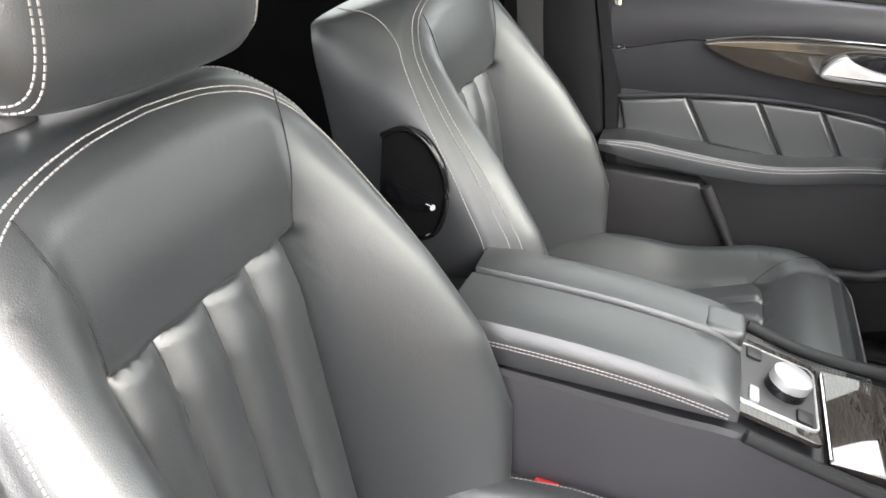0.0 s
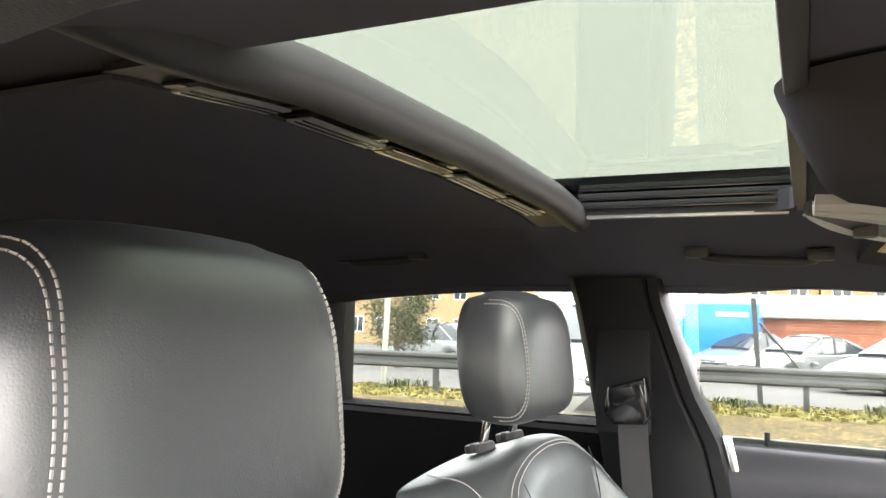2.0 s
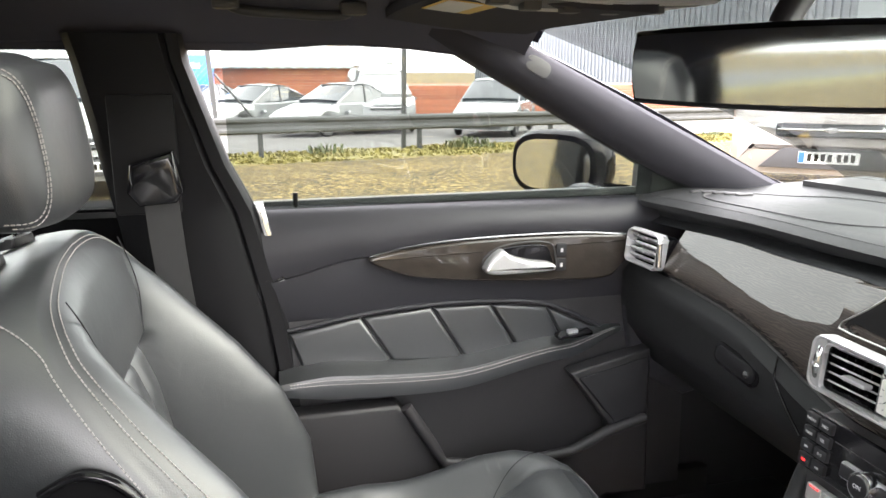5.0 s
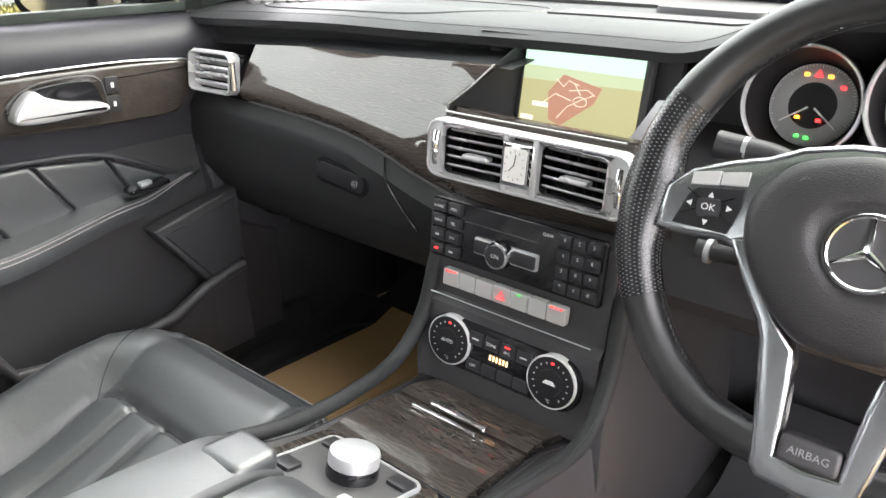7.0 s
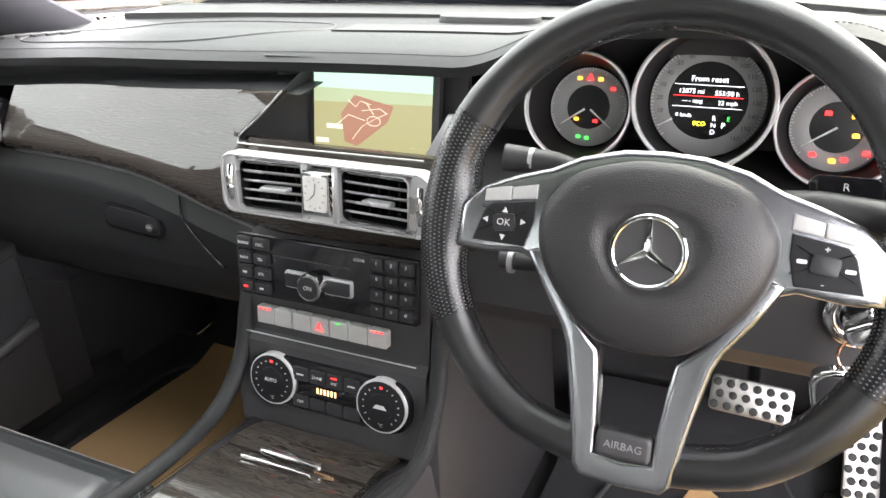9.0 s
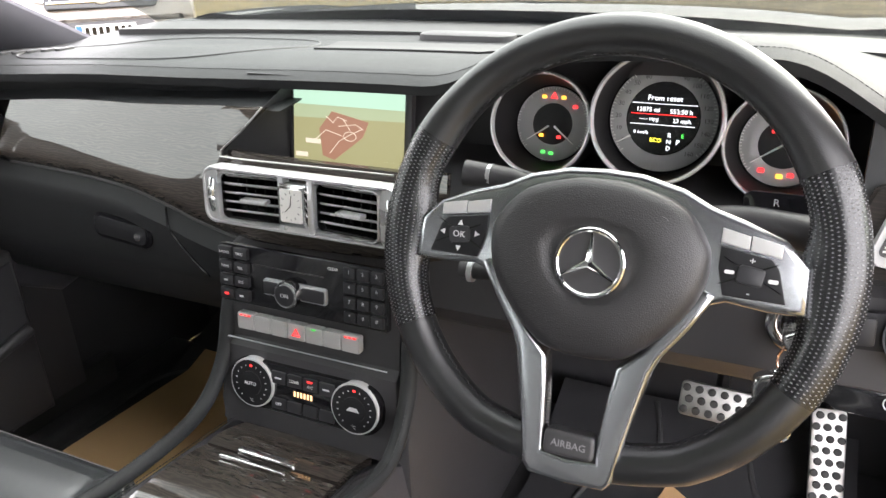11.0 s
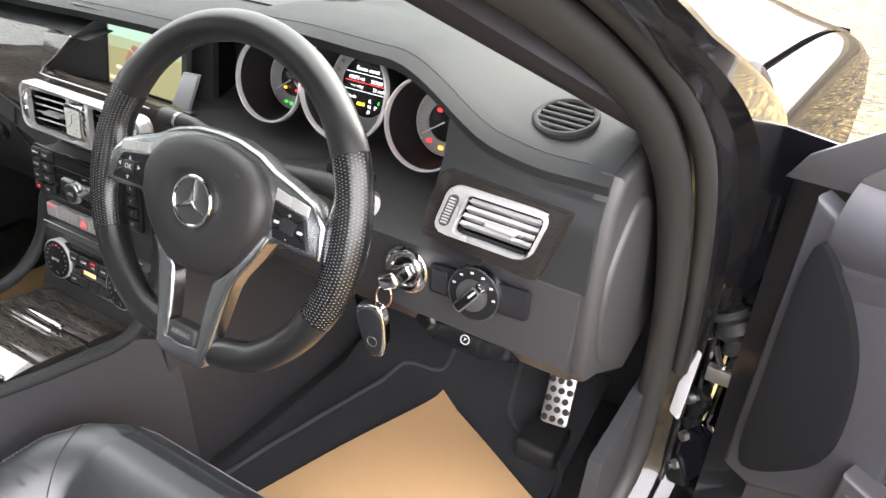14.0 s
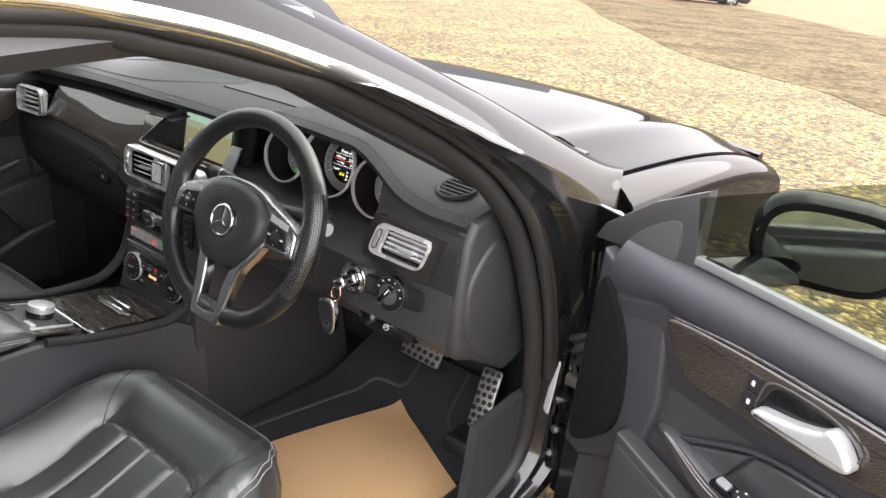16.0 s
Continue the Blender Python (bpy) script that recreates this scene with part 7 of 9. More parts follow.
def build_door(m, label, strip=True):
    d = thing("front_door", label, "car door", (0, 0, 0), group="front doors")
    mi = m

    def P(name, bm, mt, parent=None, lab="", smooth=True):
        if isinstance(bm, bmesh.types.BMesh):
            bm.transform(mi)
        else:
            bm.transform(mi)
        return part(name, bm, mt, parent or d, lab, smooth)

    Y0, Y1 = -0.565, 0.335
    face = Matrix(((0, 0, 1, 0), (1, 0, 0, 0), (0, 1, 0, 0), (0, 0, 0, 1)))   # outline (y, z), depth along +x

    def F(outline, x, depth, bevel=0.004, segs=2):
        return prism(outline, depth, bevel, Matrix.Translation((x, 0, 0)) @ face, segs)

    # outer skin and inner shell
    P("outer_skin", slab(lambda u, v: (-0.84 - 0.055 * math.sin(math.pi * min(1, v * 1.15)) + 0.05 * v ** 4, Y0 - 0.02 + (Y1 + 0.16 - Y0) * u, 0.26 + 0.69 * v), 14, 12, (-0.006, 0, 0)), PAINT)
    P("inner_shell", box((-0.845, Y0 - 0.01, 0.27), (-0.80, Y1 + 0.09, 0.93), 0.012), STEELPAINT)
    # upper roll of the inner panel, from the belt down to the seam over the wood
    def seam_z(y):
        return ease(y, [(-0.56, 0.808), (-0.36, 0.846), (-0.14, 0.872), (0.22, 0.862), (0.30, 0.84)])
    def upper(u, v):
        y = Y0 + (Y1 - Y0) * u
        zt, zs = 0.947 - 0.014 * u, seam_z(y)
        x = -0.775 + 0.040 * math.sin(math.pi * min(1, v * 0.75)) ** 0.6
        return (x, y, zt + (zs - zt) * v)
    P("upper_panel", slab(upper, 30, 12, (-0.03, 0, 0)), SUEDE)
    P("belt_seal", box((-0.79, Y0, 0.938), (-0.772, Y1, 0.953), 0.004), GREYSTRIP)
    # middle panel
    def middle(u, v):
        y = Y0 + (Y1 - Y0) * u
        zs = seam_z(y) - 0.002
        z = zs + (0.715 - zs) * v
        return (-0.738 - 0.030 * v + 0.006 * math.sin(math.pi * v), y, z)
    P("middle_panel", slab(middle, 24, 8, (-0.03, 0, 0)), SUEDE)
    P("lower_panel", slab(lambda u, v: (-0.765 + 0.02 * v, Y0 + (Y1 - Y0) * u, 0.73 - 0.45 * v), 12, 10, (-0.03, 0, 0)), PLASTIC)
    bm = bmesh.new()
    stitches([(-0.733, y, seam_z(y) + 0.004) for y in [-0.55 + 0.75 * i / 60 for i in range(61)]], 0.003, 0.003, 0.0005, bm=bm)
    P("seam_stitching", bm, KEY, smooth=False)
    # wood trim and its chrome handle
    wood = [(p.x, p.y) for p in spline([(-0.362, 0.842, 0), (-0.27, 0.860, 0), (-0.14, 0.868, 0), (0.05, 0.868, 0), (0.175, 0.860, 0), (0.190, 0.845, 0), (0.155, 0.80, 0), (0.12, 0.776, 0), (0.0, 0.778, 0), (-0.14, 0.786, 0), (-0.24, 0.797, 0), (-0.30, 0.810, 0)], 60, True)]
    w = P("wood_trim", F(wood, -0.742, 0.014, 0.006, 3), WOOD, None, "glossy smoked ash veneer")
    P("trim_strip", tube([(-0.733, p.x, p.y) for p in spline([(0.182, 0.861, 0), (0.05, 0.872, 0), (-0.14, 0.872, 0), (-0.27, 0.864, 0), (-0.358, 0.847, 0)], 40)], 0.0028, 8), SPOKE, w)
    cup = P("handle_cup", F([(p.x, p.y) for p in spline([(-0.135, 0.825, 0), (-0.10, 0.850, 0), (-0.02, 0.853, 0), (0.0, 0.830, 0), (-0.005, 0.808, 0), (-0.09, 0.808, 0)], 32, True)], -0.733, 0.008, 0.003), GLOSSBLACK, w)
    lever = [(p.x, p.y) for p in spline([(-0.142, 0.812, 0), (-0.128, 0.836, 0), (-0.106, 0.850, 0), (-0.088, 0.838, 0), (-0.05, 0.826, 0), (-0.004, 0.818, 0), (0.0, 0.805, 0), (-0.05, 0.803, 0), (-0.12, 0.803, 0)], 40, True)]
    h = P("door_handle", F(lever, -0.726, 0.024, 0.008, 3), SATIN, w, "satin chrome pull handle")
    P("handle_frame", tube([(-0.724, p.x, p.y) for p in spline([(-0.142, 0.825, 0), (-0.10, 0.856, 0), (-0.01, 0.858, 0), (0.008, 0.830, 0), (0.0, 0.800, 0), (-0.09, 0.800, 0)], 32, True)], 0.0016, 8, closed=True), PLASTIC_GREY, w)
    for i in range(2):
        P("memory_key", F(rounded(0.02, 0.026, 0.003) and [(x + 0.022 + 0.0 * i, y + 0.84 - 0.03 * i) for x, y in rounded(0.022, 0.026, 0.003)], -0.730, 0.006, 0.002), KEY, w)
        P("key_marking", F([(x + 0.022, y + 0.84 - 0.03 * i) for x, y in rounded(0.005, 0.008, 0.001)], -0.7245, 0.0012, 0), MARK, w)
    # quilted insert of four padded pieces
    tops = [(-0.515, 0.700), (-0.375, 0.722), (-0.235, 0.732), (-0.115, 0.730), (0.005, 0.715), (0.130, 0.655)]
    bots = [(-0.490, 0.618), (-0.315, 0.626), (-0.165, 0.615), (-0.050, 0.624), (0.045, 0.640), (0.128, 0.650)]
    for i in range(5):
        o = [tops[i], tops[i + 1], bots[i + 1], bots[i]]
        c = [sum(p[k] for p in o) / 4 for k in (0, 1)]
        o = [(c[0] + (p[0] - c[0]) * 0.975, c[1] + (p[1] - c[1]) * 0.98) for p in o]
        P("padded_piece", F(o, -0.778, 0.024, 0.010, 4), LEATHER, None, "padded black leather piece")
    P("insert_border", tube([(-0.756, p.x, p.y + 0.006) for p in spline([(a, b, 0) for a, b in tops], 50)], 0.0045, 8), SUEDE)
    # armrest
    def arm(i):
        t = i / 40
        y = -0.535 + 0.71 * t
        zc = ease(t, [(0, 0.612), (0.45, 0.598), (0.8, 0.627), (1.0, 0.655)])
        out = 0.085 - 0.06 * t ** 3
        th = 0.034 - 0.012 * t
        k = min(1, 0.5 + 4 * t, 0.35 + 5 * (1 - t))
        return [(-0.775, y, zc + th * 0.9 * k), (-0.775 + out * 0.6, y, zc + th * k), (-0.775 + out * 0.93, y, zc + th * 0.7 * k), (-0.775 + out, y, zc + th * 0.1), (-0.775 + out * 0.95, y, zc - th * 0.7 * k), (-0.775 + out * 0.6, y, zc - th * k), (-0.775, y, zc - th * 1.4 * k)]
    P("armrest", loft([arm(i) for i in range(41)]), LEATHER, None, "padded leather armrest")
    bm = bmesh.new()
    for k in (3, 4):
        path = [Vector(arm(i)[2]).lerp(Vector(arm(i)[3]), 0.35 if k == 3 else 0.75) + Vector((0.0012, 0, 0.0006)) for i in range(1, 40)]
        stitches(path, bm=bm)
    P("armrest_stitching", bm, THREAD, None, "pale grey double stitching", smooth=False)
    swp = P("window_switch_panel", prism([(x, y) for x, y in rounded(0.032, 0.075, 0.006)], 0.006, 0.002, frame_at((-0.725, 0.055 if strip else 0.0, 0.660 if strip else 0.655), (1, 0, 0), (0, 1, 0.08))), GLOSSBLACK)
    P("window_switch", prism(rounded(0.014, 0.022, 0.003), 0.006, 0.002, frame_at((-0.725, 0.052 if strip else 0.02, 0.666 if strip else 0.662), (1, 0, 0), (0, 1, 0.08))), SATIN, swp)
    if not strip:
        P("mirror_dial", disc(frame_at((-0.725, -0.012, 0.660), (1, 0, 0), (0, 1, 0.08)), 0.014, 0.006, 30, 0.002), KEY, swp)
        for k in range(4):
            a = k * math.pi / 2
            P("dial_arrow", prism(rounded(0.004, 0.003, 0.001), 0.0008, 0, frame_at((-0.725 + 0.009 * math.cos(a), -0.012 + 0.009 * math.sin(a), 0.6665 + 0.0008 * math.sin(a)), (1, 0, 0), (0, 1, 0.08))), MARK, swp)
    # map pocket with its lip, and the loudspeaker corner
    P("pocket_lip", tube([(-0.700, -0.30, 0.553), (-0.698, -0.25, 0.47), (-0.697, -0.225, 0.425), (-0.697, -0.1, 0.400), (-0.697, 0.05, 0.415), (-0.70, 0.125, 0.447), (-0.70, 0.215, 0.47)], 0.012, 10, squash=1.0), PLASTIC)
    P("pocket_front", slab(lambda u, v: (-0.70 - 0.004 * v, -0.225 + 0.37 * u, line(-0.225 + 0.37 * u, [(-0.225, 0.425), (-0.1, 0.40), (0.05, 0.415), (0.145, 0.455)]) - (0.13 + 0.02 * u) * v), 10, 4, (-0.012, 0, 0)), PLASTIC)
    P("pocket_rear", F([(-0.565, 0.556), (-0.315, 0.556), (-0.245, 0.47), (-0.225, 0.42), (-0.225, 0.29), (-0.565, 0.29)], -0.745, 0.045, 0.008, 3), PLASTIC)
    sp = [(p.x, p.y) for p in spline([(0.055, 0.575, 0), (0.215, 0.615, 0), (0.235, 0.45, 0), (0.225, 0.33, 0), (0.12, 0.31, 0), (0.13, 0.45, 0)], 40, True)]
    P("speaker_surround", F([(0.045, 0.582), (0.225, 0.622), (0.235, 0.29), (0.14, 0.29), (0.14, 0.455)], -0.745, 0.035, 0.008, 3), PLASTIC)
    P("speaker_grille", F([(0.065, 0.570), (0.215, 0.602), (0.222, 0.46), (0.150, 0.462)], -0.714, 0.008, 0.003), FELT)
    P("front_grille", F([(p.x, p.y) for p in spline([(0.345, 0.853, 0), (0.305, 0.828, 0), (0.262, 0.745, 0), (0.25, 0.635, 0), (0.275, 0.575, 0), (0.345, 0.531, 0), (0.352, 0.674, 0)], 40, True)], -0.745, 0.018, 0.004), CLOTH, None, "black cloth loudspeaker panel")
    P("front_surround", F([(0.205, 0.872), (0.30, 0.875), (0.365, 0.905), (0.372, 0.50), (0.33, 0.49), (0.20, 0.56), (0.18, 0.70)], -0.775, 0.034, 0.010, 3), SUEDE)
    # rear edge: chrome strip and lock pin
    P("edge_strip", F([(-0.562, 0.955), (-0.546, 0.955), (-0.512, 0.80), (-0.526, 0.80)], -0.757, 0.016, 0.003), CHROME, None, "chrome edge strip")
    P("lock_pin", tube([(-0.772, -0.488, 0.94), (-0.772, -0.488, 0.967)], 0.005, 12), PLASTIC)
    # triangle at the front of the window
    P("mirror_triangle", F([(0.20, 0.925), (0.42, 0.90), (0.40, 0.935), (0.30, 1.01), (0.205, 1.06)], -0.79, 0.02, 0.005), PLASTIC)
    P("triangle_speaker", F([(p.x, p.y) for p in spline([(0.337, 0.925, 0), (0.30, 0.965, 0), (0.245, 0.995, 0), (0.232, 0.96, 0), (0.24, 0.922, 0), (0.29, 0.915, 0)], 30, True)], -0.772, 0.007, 0.003), PLASTIC_GREY)
    # mirror
    head = Matrix.Translation((-0.985, 0.115, 0.976)) @ pose(0, 0, 0, 0, 0, 35 if strip else 58) @ Matrix.Translation((0.985, -0.115, -0.966))

    def turned(bm):
        bm.transform(head)
        return bm
    mir = P("door_mirror", turned(loft([[(-0.985 + r * 0.120 * math.copysign(abs(math.cos(a)) ** 0.6, math.cos(a)), y, 0.966 + r * 0.076 * math.copysign(abs(math.sin(a)) ** 0.7, math.sin(a))) for a in [2 * math.pi * i / 36 for i in range(36)]] for r, y in ((0.92, 0.095), (1.0, 0.11), (1.02, 0.14), (0.95, 0.18), (0.72, 0.225), (0.35, 0.25))])), PAINT, None, "black door mirror")
    P("mirror_glass", turned(loft([[(-0.985 + r * 0.099 * math.copysign(abs(math.cos(a)) ** 0.6, math.cos(a)), y, 0.966 + r * 0.058 * math.copysign(abs(math.sin(a)) ** 0.7, math.sin(a))) for a in [2 * math.pi * i / 36 for i in range(36)]] for r, y in ((1.0, 0.096), (1.0, 0.0925))])), MIRROR, mir)
    P("mirror_foot", loft([[(x, 0.16 + 0.05 * math.cos(a), z + 0.018 * math.sin(a)) for a in [2 * math.pi * i / 16 for i in range(16)]] for x, z in ((-0.78, 0.94), (-0.84, 0.935), (-0.92, 0.925))]), PAINT, mir)
    return d


build_door(Matrix.Identity(4), "closed passenger door with padded black leather and wood trim")
HINGE = pose(0.8995, 0.4995, 0.003, 0, 0, 68.9) @ Matrix.Translation((-0.86, -0.46, 0)) @ Matrix.Diagonal((-1, 1, 1, 1))
driver_door = build_door(HINGE, "wide open driver's door with padded leather and wood trim", False)
def door_glass(u, v):
    y = -0.55 + 0.755 * u
    top = line(y, [(-0.55, 1.225), (-0.25, 1.215), (-0.05, 1.16), (0.205, 1.05)])
    return (-0.787 + 0.09 * v * (top - 0.93) / 0.3, y, 0.93 + (top - 0.93) * v)
bm = slab(door_glass, 16, 8, (-0.005, 0, 0))
bm.transform(HINGE)
part("door_glass", bm, SMOKED, driver_door, "raised frameless door glass").visible_shadow = False

# ---- under the roof ----
part("rear_roller", tube([(-0.44 + 1.0 * i / 20, SR_Y0 - 0.012, roof_z(min(0.44, -0.44 + 1.0 * i / 20), SR_Y0) + 0.004) for i in range(21)], 0.022, 14), PLASTIC, sunroof)
for s in (-1, 1):
    for k in range(3):
        part("side_blind_track", box((s * (SR_X - 0.004) - 0.006, SR_Y0, 1.338 + 0.014 * k - 0.002), (s * (SR_X - 0.004) + 0.006, SR_Y1, 1.347 + 0.014 * k), 0.002), GLOSSBLACK, sunroof)
part("side_trim_line", box((-SR_X - 0.012, SR_Y0 + 0.01, 1.322), (-SR_X, SR_Y1 - 0.01, 1.330), 0.002), SATIN, sunroof, "silver edge line")
# the opened blind behind the roller and its slots
part("blind_panel", slab(lambda u, v: (-0.42 + 0.84 * u, -1.12 + 0.30 * v, roof_z(-0.42 + 0.84 * u, -0.97) - 0.006), 14, 4, (0, 0, -0.004)), LINER, sunroof)
part("slot_strip", slab(lambda u, v: (-0.43 + 0.86 * u, -0.818 + 0.05 * v, roof_z(-0.43 + 0.86 * u, -0.8) - 0.004), 24, 2, (0, 0, -0.005)), PLASTIC, sunroof)
for i, (xa, xb) in enumerate(((0.39, 0.293), (0.268, 0.148), (0.131, -0.005), (-0.037, -0.173), (-0.19, -0.318))):
    def slot(u, v, lift, xa=xa, xb=xb):
        x = xa + (xb - xa) * u
        return (x, -0.800 + 0.024 * v, roof_z(x, -0.8) - lift)
    part("slot_frame", slab(lambda u, v: slot(u * 1.06 - 0.03, v * 1.5 - 0.25, 0.010), 6, 1, (0, 0, -0.003)), GLOSSBLACK, sunroof)
    part("roller_slot", slab(lambda u, v: slot(u, v, 0.0155), 6, 1, (0, 0, -0.002)), SATIN if i != 2 else GLOSSBLACK, sunroof)
    for k in (0.33, 0.66):
        part("slot_bar", slab(lambda u, v: slot(u, k + 0.06 * v, 0.0178), 6, 1, (0, 0, -0.001)), GLOSSBLACK, sunroof)
for sx in (-1, 1):
    # rounded front corners of the opening
    r, n = 0.055, 8
    fillet = [(sx * SR_X, SR_Y1)] + [(sx * (SR_X - r + r * math.sin(radians(90 * i / n))), SR_Y1 - r + r * math.cos(radians(90 * i / n))) for i in range(n + 1)]
    part("corner_fillet", prism(fillet if sx > 0 else fillet[::-1], 0.03, 0.0, Matrix.Translation((0, 0, 1.325))), LINER, sunroof, smooth=False)
part("front_frame", box((-SR_X, SR_Y1 - 0.004, 1.325), (SR_X, SR_Y1 + 0.012, 1.345), 0.004), PLASTIC, sunroof)


def grab_handle(y0, y1, z0, z1, sx):
    h = thing("grab_handle", "black ceiling grab handle", "grab handle", (sx * 0.57, y0, z0), group="grab handles")
    x = sx * 0.575
    part("grip", tube(spline([(x + sx * 0.015, y0, z0 + 0.018), (x - sx * 0.006, y0 + 0.02, z0 + 0.004), (x - sx * 0.012, (y0 + y1) / 2, (z0 + z1) / 2 + 0.002), (x - sx * 0.006, y1 - 0.02, z1 + 0.004), (x + sx * 0.015, y1, z1 + 0.018)], 22), 0.008, 10), PLASTIC, h)
    for y, z in ((y0, z0), (y1, z1)):
        part("mount", box((x - 0.004, y - 0.02, z + 0.004), (x + 0.022, y + 0.02, z + 0.024), 0.006), PLASTIC, h)
    return h


grab_handle(-0.585, -0.40, 1.268, 1.262, -1)
grab_handle(-1.28, -1.11, 1.262, 1.268, -1)
# overhead lamp console
oc = thing("overhead_console", "grey overhead lamp console with switches", "lamp console", (0.0, -0.3, 1.30))
LENS = material("frosted_lens", (0.55, 0.55, 0.53), 0.4, stain=0.08)
rim_xy = spline([(0.15, -0.412, 0), (0.0, -0.378, 0), (-0.12, -0.305, 0), (-0.18, -0.215, 0), (-0.20, -0.13, 0), (-0.18, -0.05, 0), (-0.05, -0.02, 0), (0.10, -0.04, 0), (0.19, -0.15, 0), (0.215, -0.28, 0), (0.20, -0.375, 0)], 66, True)
part("console_housing", loft([[(p.x * k, -0.22 + (p.y + 0.22) * k, z) for p in rim_xy] for k, z in ((1.16, 1.335), (1.08, 1.30), (1.0, 1.272), (0.93, 1.265), (0.5, 1.262), (0.05, 1.262))]), SHADEDLINER, oc)
INNER = spline([(0.105, -0.416, 1.262), (0.053, -0.356, 1.266), (-0.038, -0.275, 1.266), (-0.087, -0.198, 1.265), (-0.10, -0.13, 1.265), (-0.085, -0.08, 1.265)], 40)
MID = spline([(0.085, -0.418, 1.260), (0.0, -0.370, 1.259), (-0.10, -0.300, 1.257), (-0.155, -0.215, 1.256), (-0.17, -0.13, 1.256), (-0.15, -0.07, 1.257)], 40)
OUTER = spline([(0.09, -0.424, 1.254), (-0.027, -0.382, 1.252), (-0.15, -0.300, 1.250), (-0.195, -0.213, 1.251), (-0.205, -0.13, 1.253), (-0.18, -0.06, 1.256)], 40)
part("lamp_lens", slab(lambda u, v: INNER[int(round(u * 39))].lerp(MID[int(round(u * 39))], v) + Vector((0, 0, -0.006 * math.sin(math.pi * v))), 39, 6, (0, 0, 0.008)), LENS, oc, "ribbed frosted lamp lens")
for k in (0.25, 0.5, 0.75):
    part("lens_rib", tube([INNER[i].lerp(MID[i], k) + Vector((0, 0, -0.0062 * math.sin(math.pi * k))) for i in range(40)], 0.0006, 5), LENS, oc)
part("switch_strip", slab(lambda u, v: MID[int(round(u * 39))].lerp(OUTER[int(round(u * 39))], v), 39, 4, (0, 0, 0.010)), PLASTIC_GREY, oc)
part("strip_edge", tube([p + Vector((0, 0, 0.002)) for p in OUTER], lambda t: 0.0045 * min(1.0, 0.25 + 6 * t, 0.25 + 6 * (1 - t)), 8), LENS, oc)
for i in range(6):
    p = MID[8 + 5 * i].lerp(OUTER[8 + 5 * i], 0.5)
    part("console_key", box((p.x - 0.010, p.y - 0.010, p.z - 0.008), (p.x + 0.010, p.y + 0.010, p.z + 0.004), 0.003), PLASTIC, oc)
# sun visors
YEL = material("yellow_label", (0.75, 0.5, 0.12), 0.6, stain=0.05)
WHT = material("white_label", (0.75, 0.74, 0.7), 0.6, stain=0.05)


def visor(sx):
    v = thing("sun_visor", "dark fabric sun visor folded up", "sun visor", (sx * 0.35, -0.2, 1.28), group="sun visors")
    def zv(y):
        return line(y, [(-0.36, 1.283), (-0.12, 1.258)])
    def f(u, w):
        x = sx * (0.17 + 0.40 * u - 0.03 * w)
        y = -0.350 + 0.22 * w
        return (x, y, zv(y) - 0.05 * max(0, u - 0.7) ** 2 - 0.004 * math.sin(math.pi * w))
    part("visor_pad", slab(f, 14, 10, (0, 0, -0.014)), SHADEDLINER, v)
    part("airbag_label", slab(lambda u, w: (sx * (0.24 + 0.13 * u), -0.338 + 0.062 * w, zv(-0.338 + 0.062 * w) - 0.0175), 4, 4, (0, 0, 0.001)), YEL, v, "yellow and white warning label")
    part("label_text_block", slab(lambda u, w: (sx * (0.244 + 0.122 * u), -0.334 + 0.040 * w, zv(-0.334 + 0.040 * w) - 0.0182), 4, 4, (0, 0, 0.0006)), WHT, v)
    return v


visor(-1)
# rear-view mirror
rvm = thing("rear_view_mirror", "frameless black rear-view mirror on its stalk", "mirror", (0.05, -0.08, 1.25))
MM = frame_at((0.042, -0.150, 1.184), (0.93, 0.34, 0.0), (-0.01, -0.020, 1)) @ pose(0, 0, 0)
part("mirror_body", prism([(p.x, p.y) for p in spline([(-0.128, 0.030, 0), (-0.10, 0.040, 0), (0.10, 0.040, 0), (0.128, 0.030, 0), (0.128, -0.022, 0), (0.10, -0.031, 0), (-0.10, -0.031, 0), (-0.128, -0.022, 0)], 60, True)], 0.026, 0.008, MM @ pose(0, 0, -0.03), 3), GLOSSBLACK, rvm)
part("mirror_glass", prism([(p.x * 0.95, p.y * 0.85 + 0.0006) for p in spline([(-0.128, 0.030, 0), (-0.10, 0.040, 0), (0.10, 0.040, 0), (0.128, 0.030, 0), (0.128, -0.022, 0), (0.10, -0.031, 0), (-0.10, -0.031, 0), (-0.128, -0.022, 0)], 60, True)], 0.001, 0, MM @ pose(0, 0, -0.0035)), MIRROR, rvm)
part("mirror_stalk", tube([MM @ Vector((0.0, 0.01, -0.03)), MM @ Vector((0.0, 0.05, -0.06)), (0.02, -0.06, 1.285)], 0.013, 12), PLASTIC, rvm)
part("sensor_housing", loft([[(0.0 + w * math.cos(a), -0.06 + 0.05 * math.sin(a) + dy, z) for a in [2 * math.pi * i / 24 for i in range(24)]] for w, dy, z in ((0.06, 0.03, 1.30), (0.055, 0.01, 1.275), (0.04, 0.0, 1.265))]), PLASTIC, rvm)
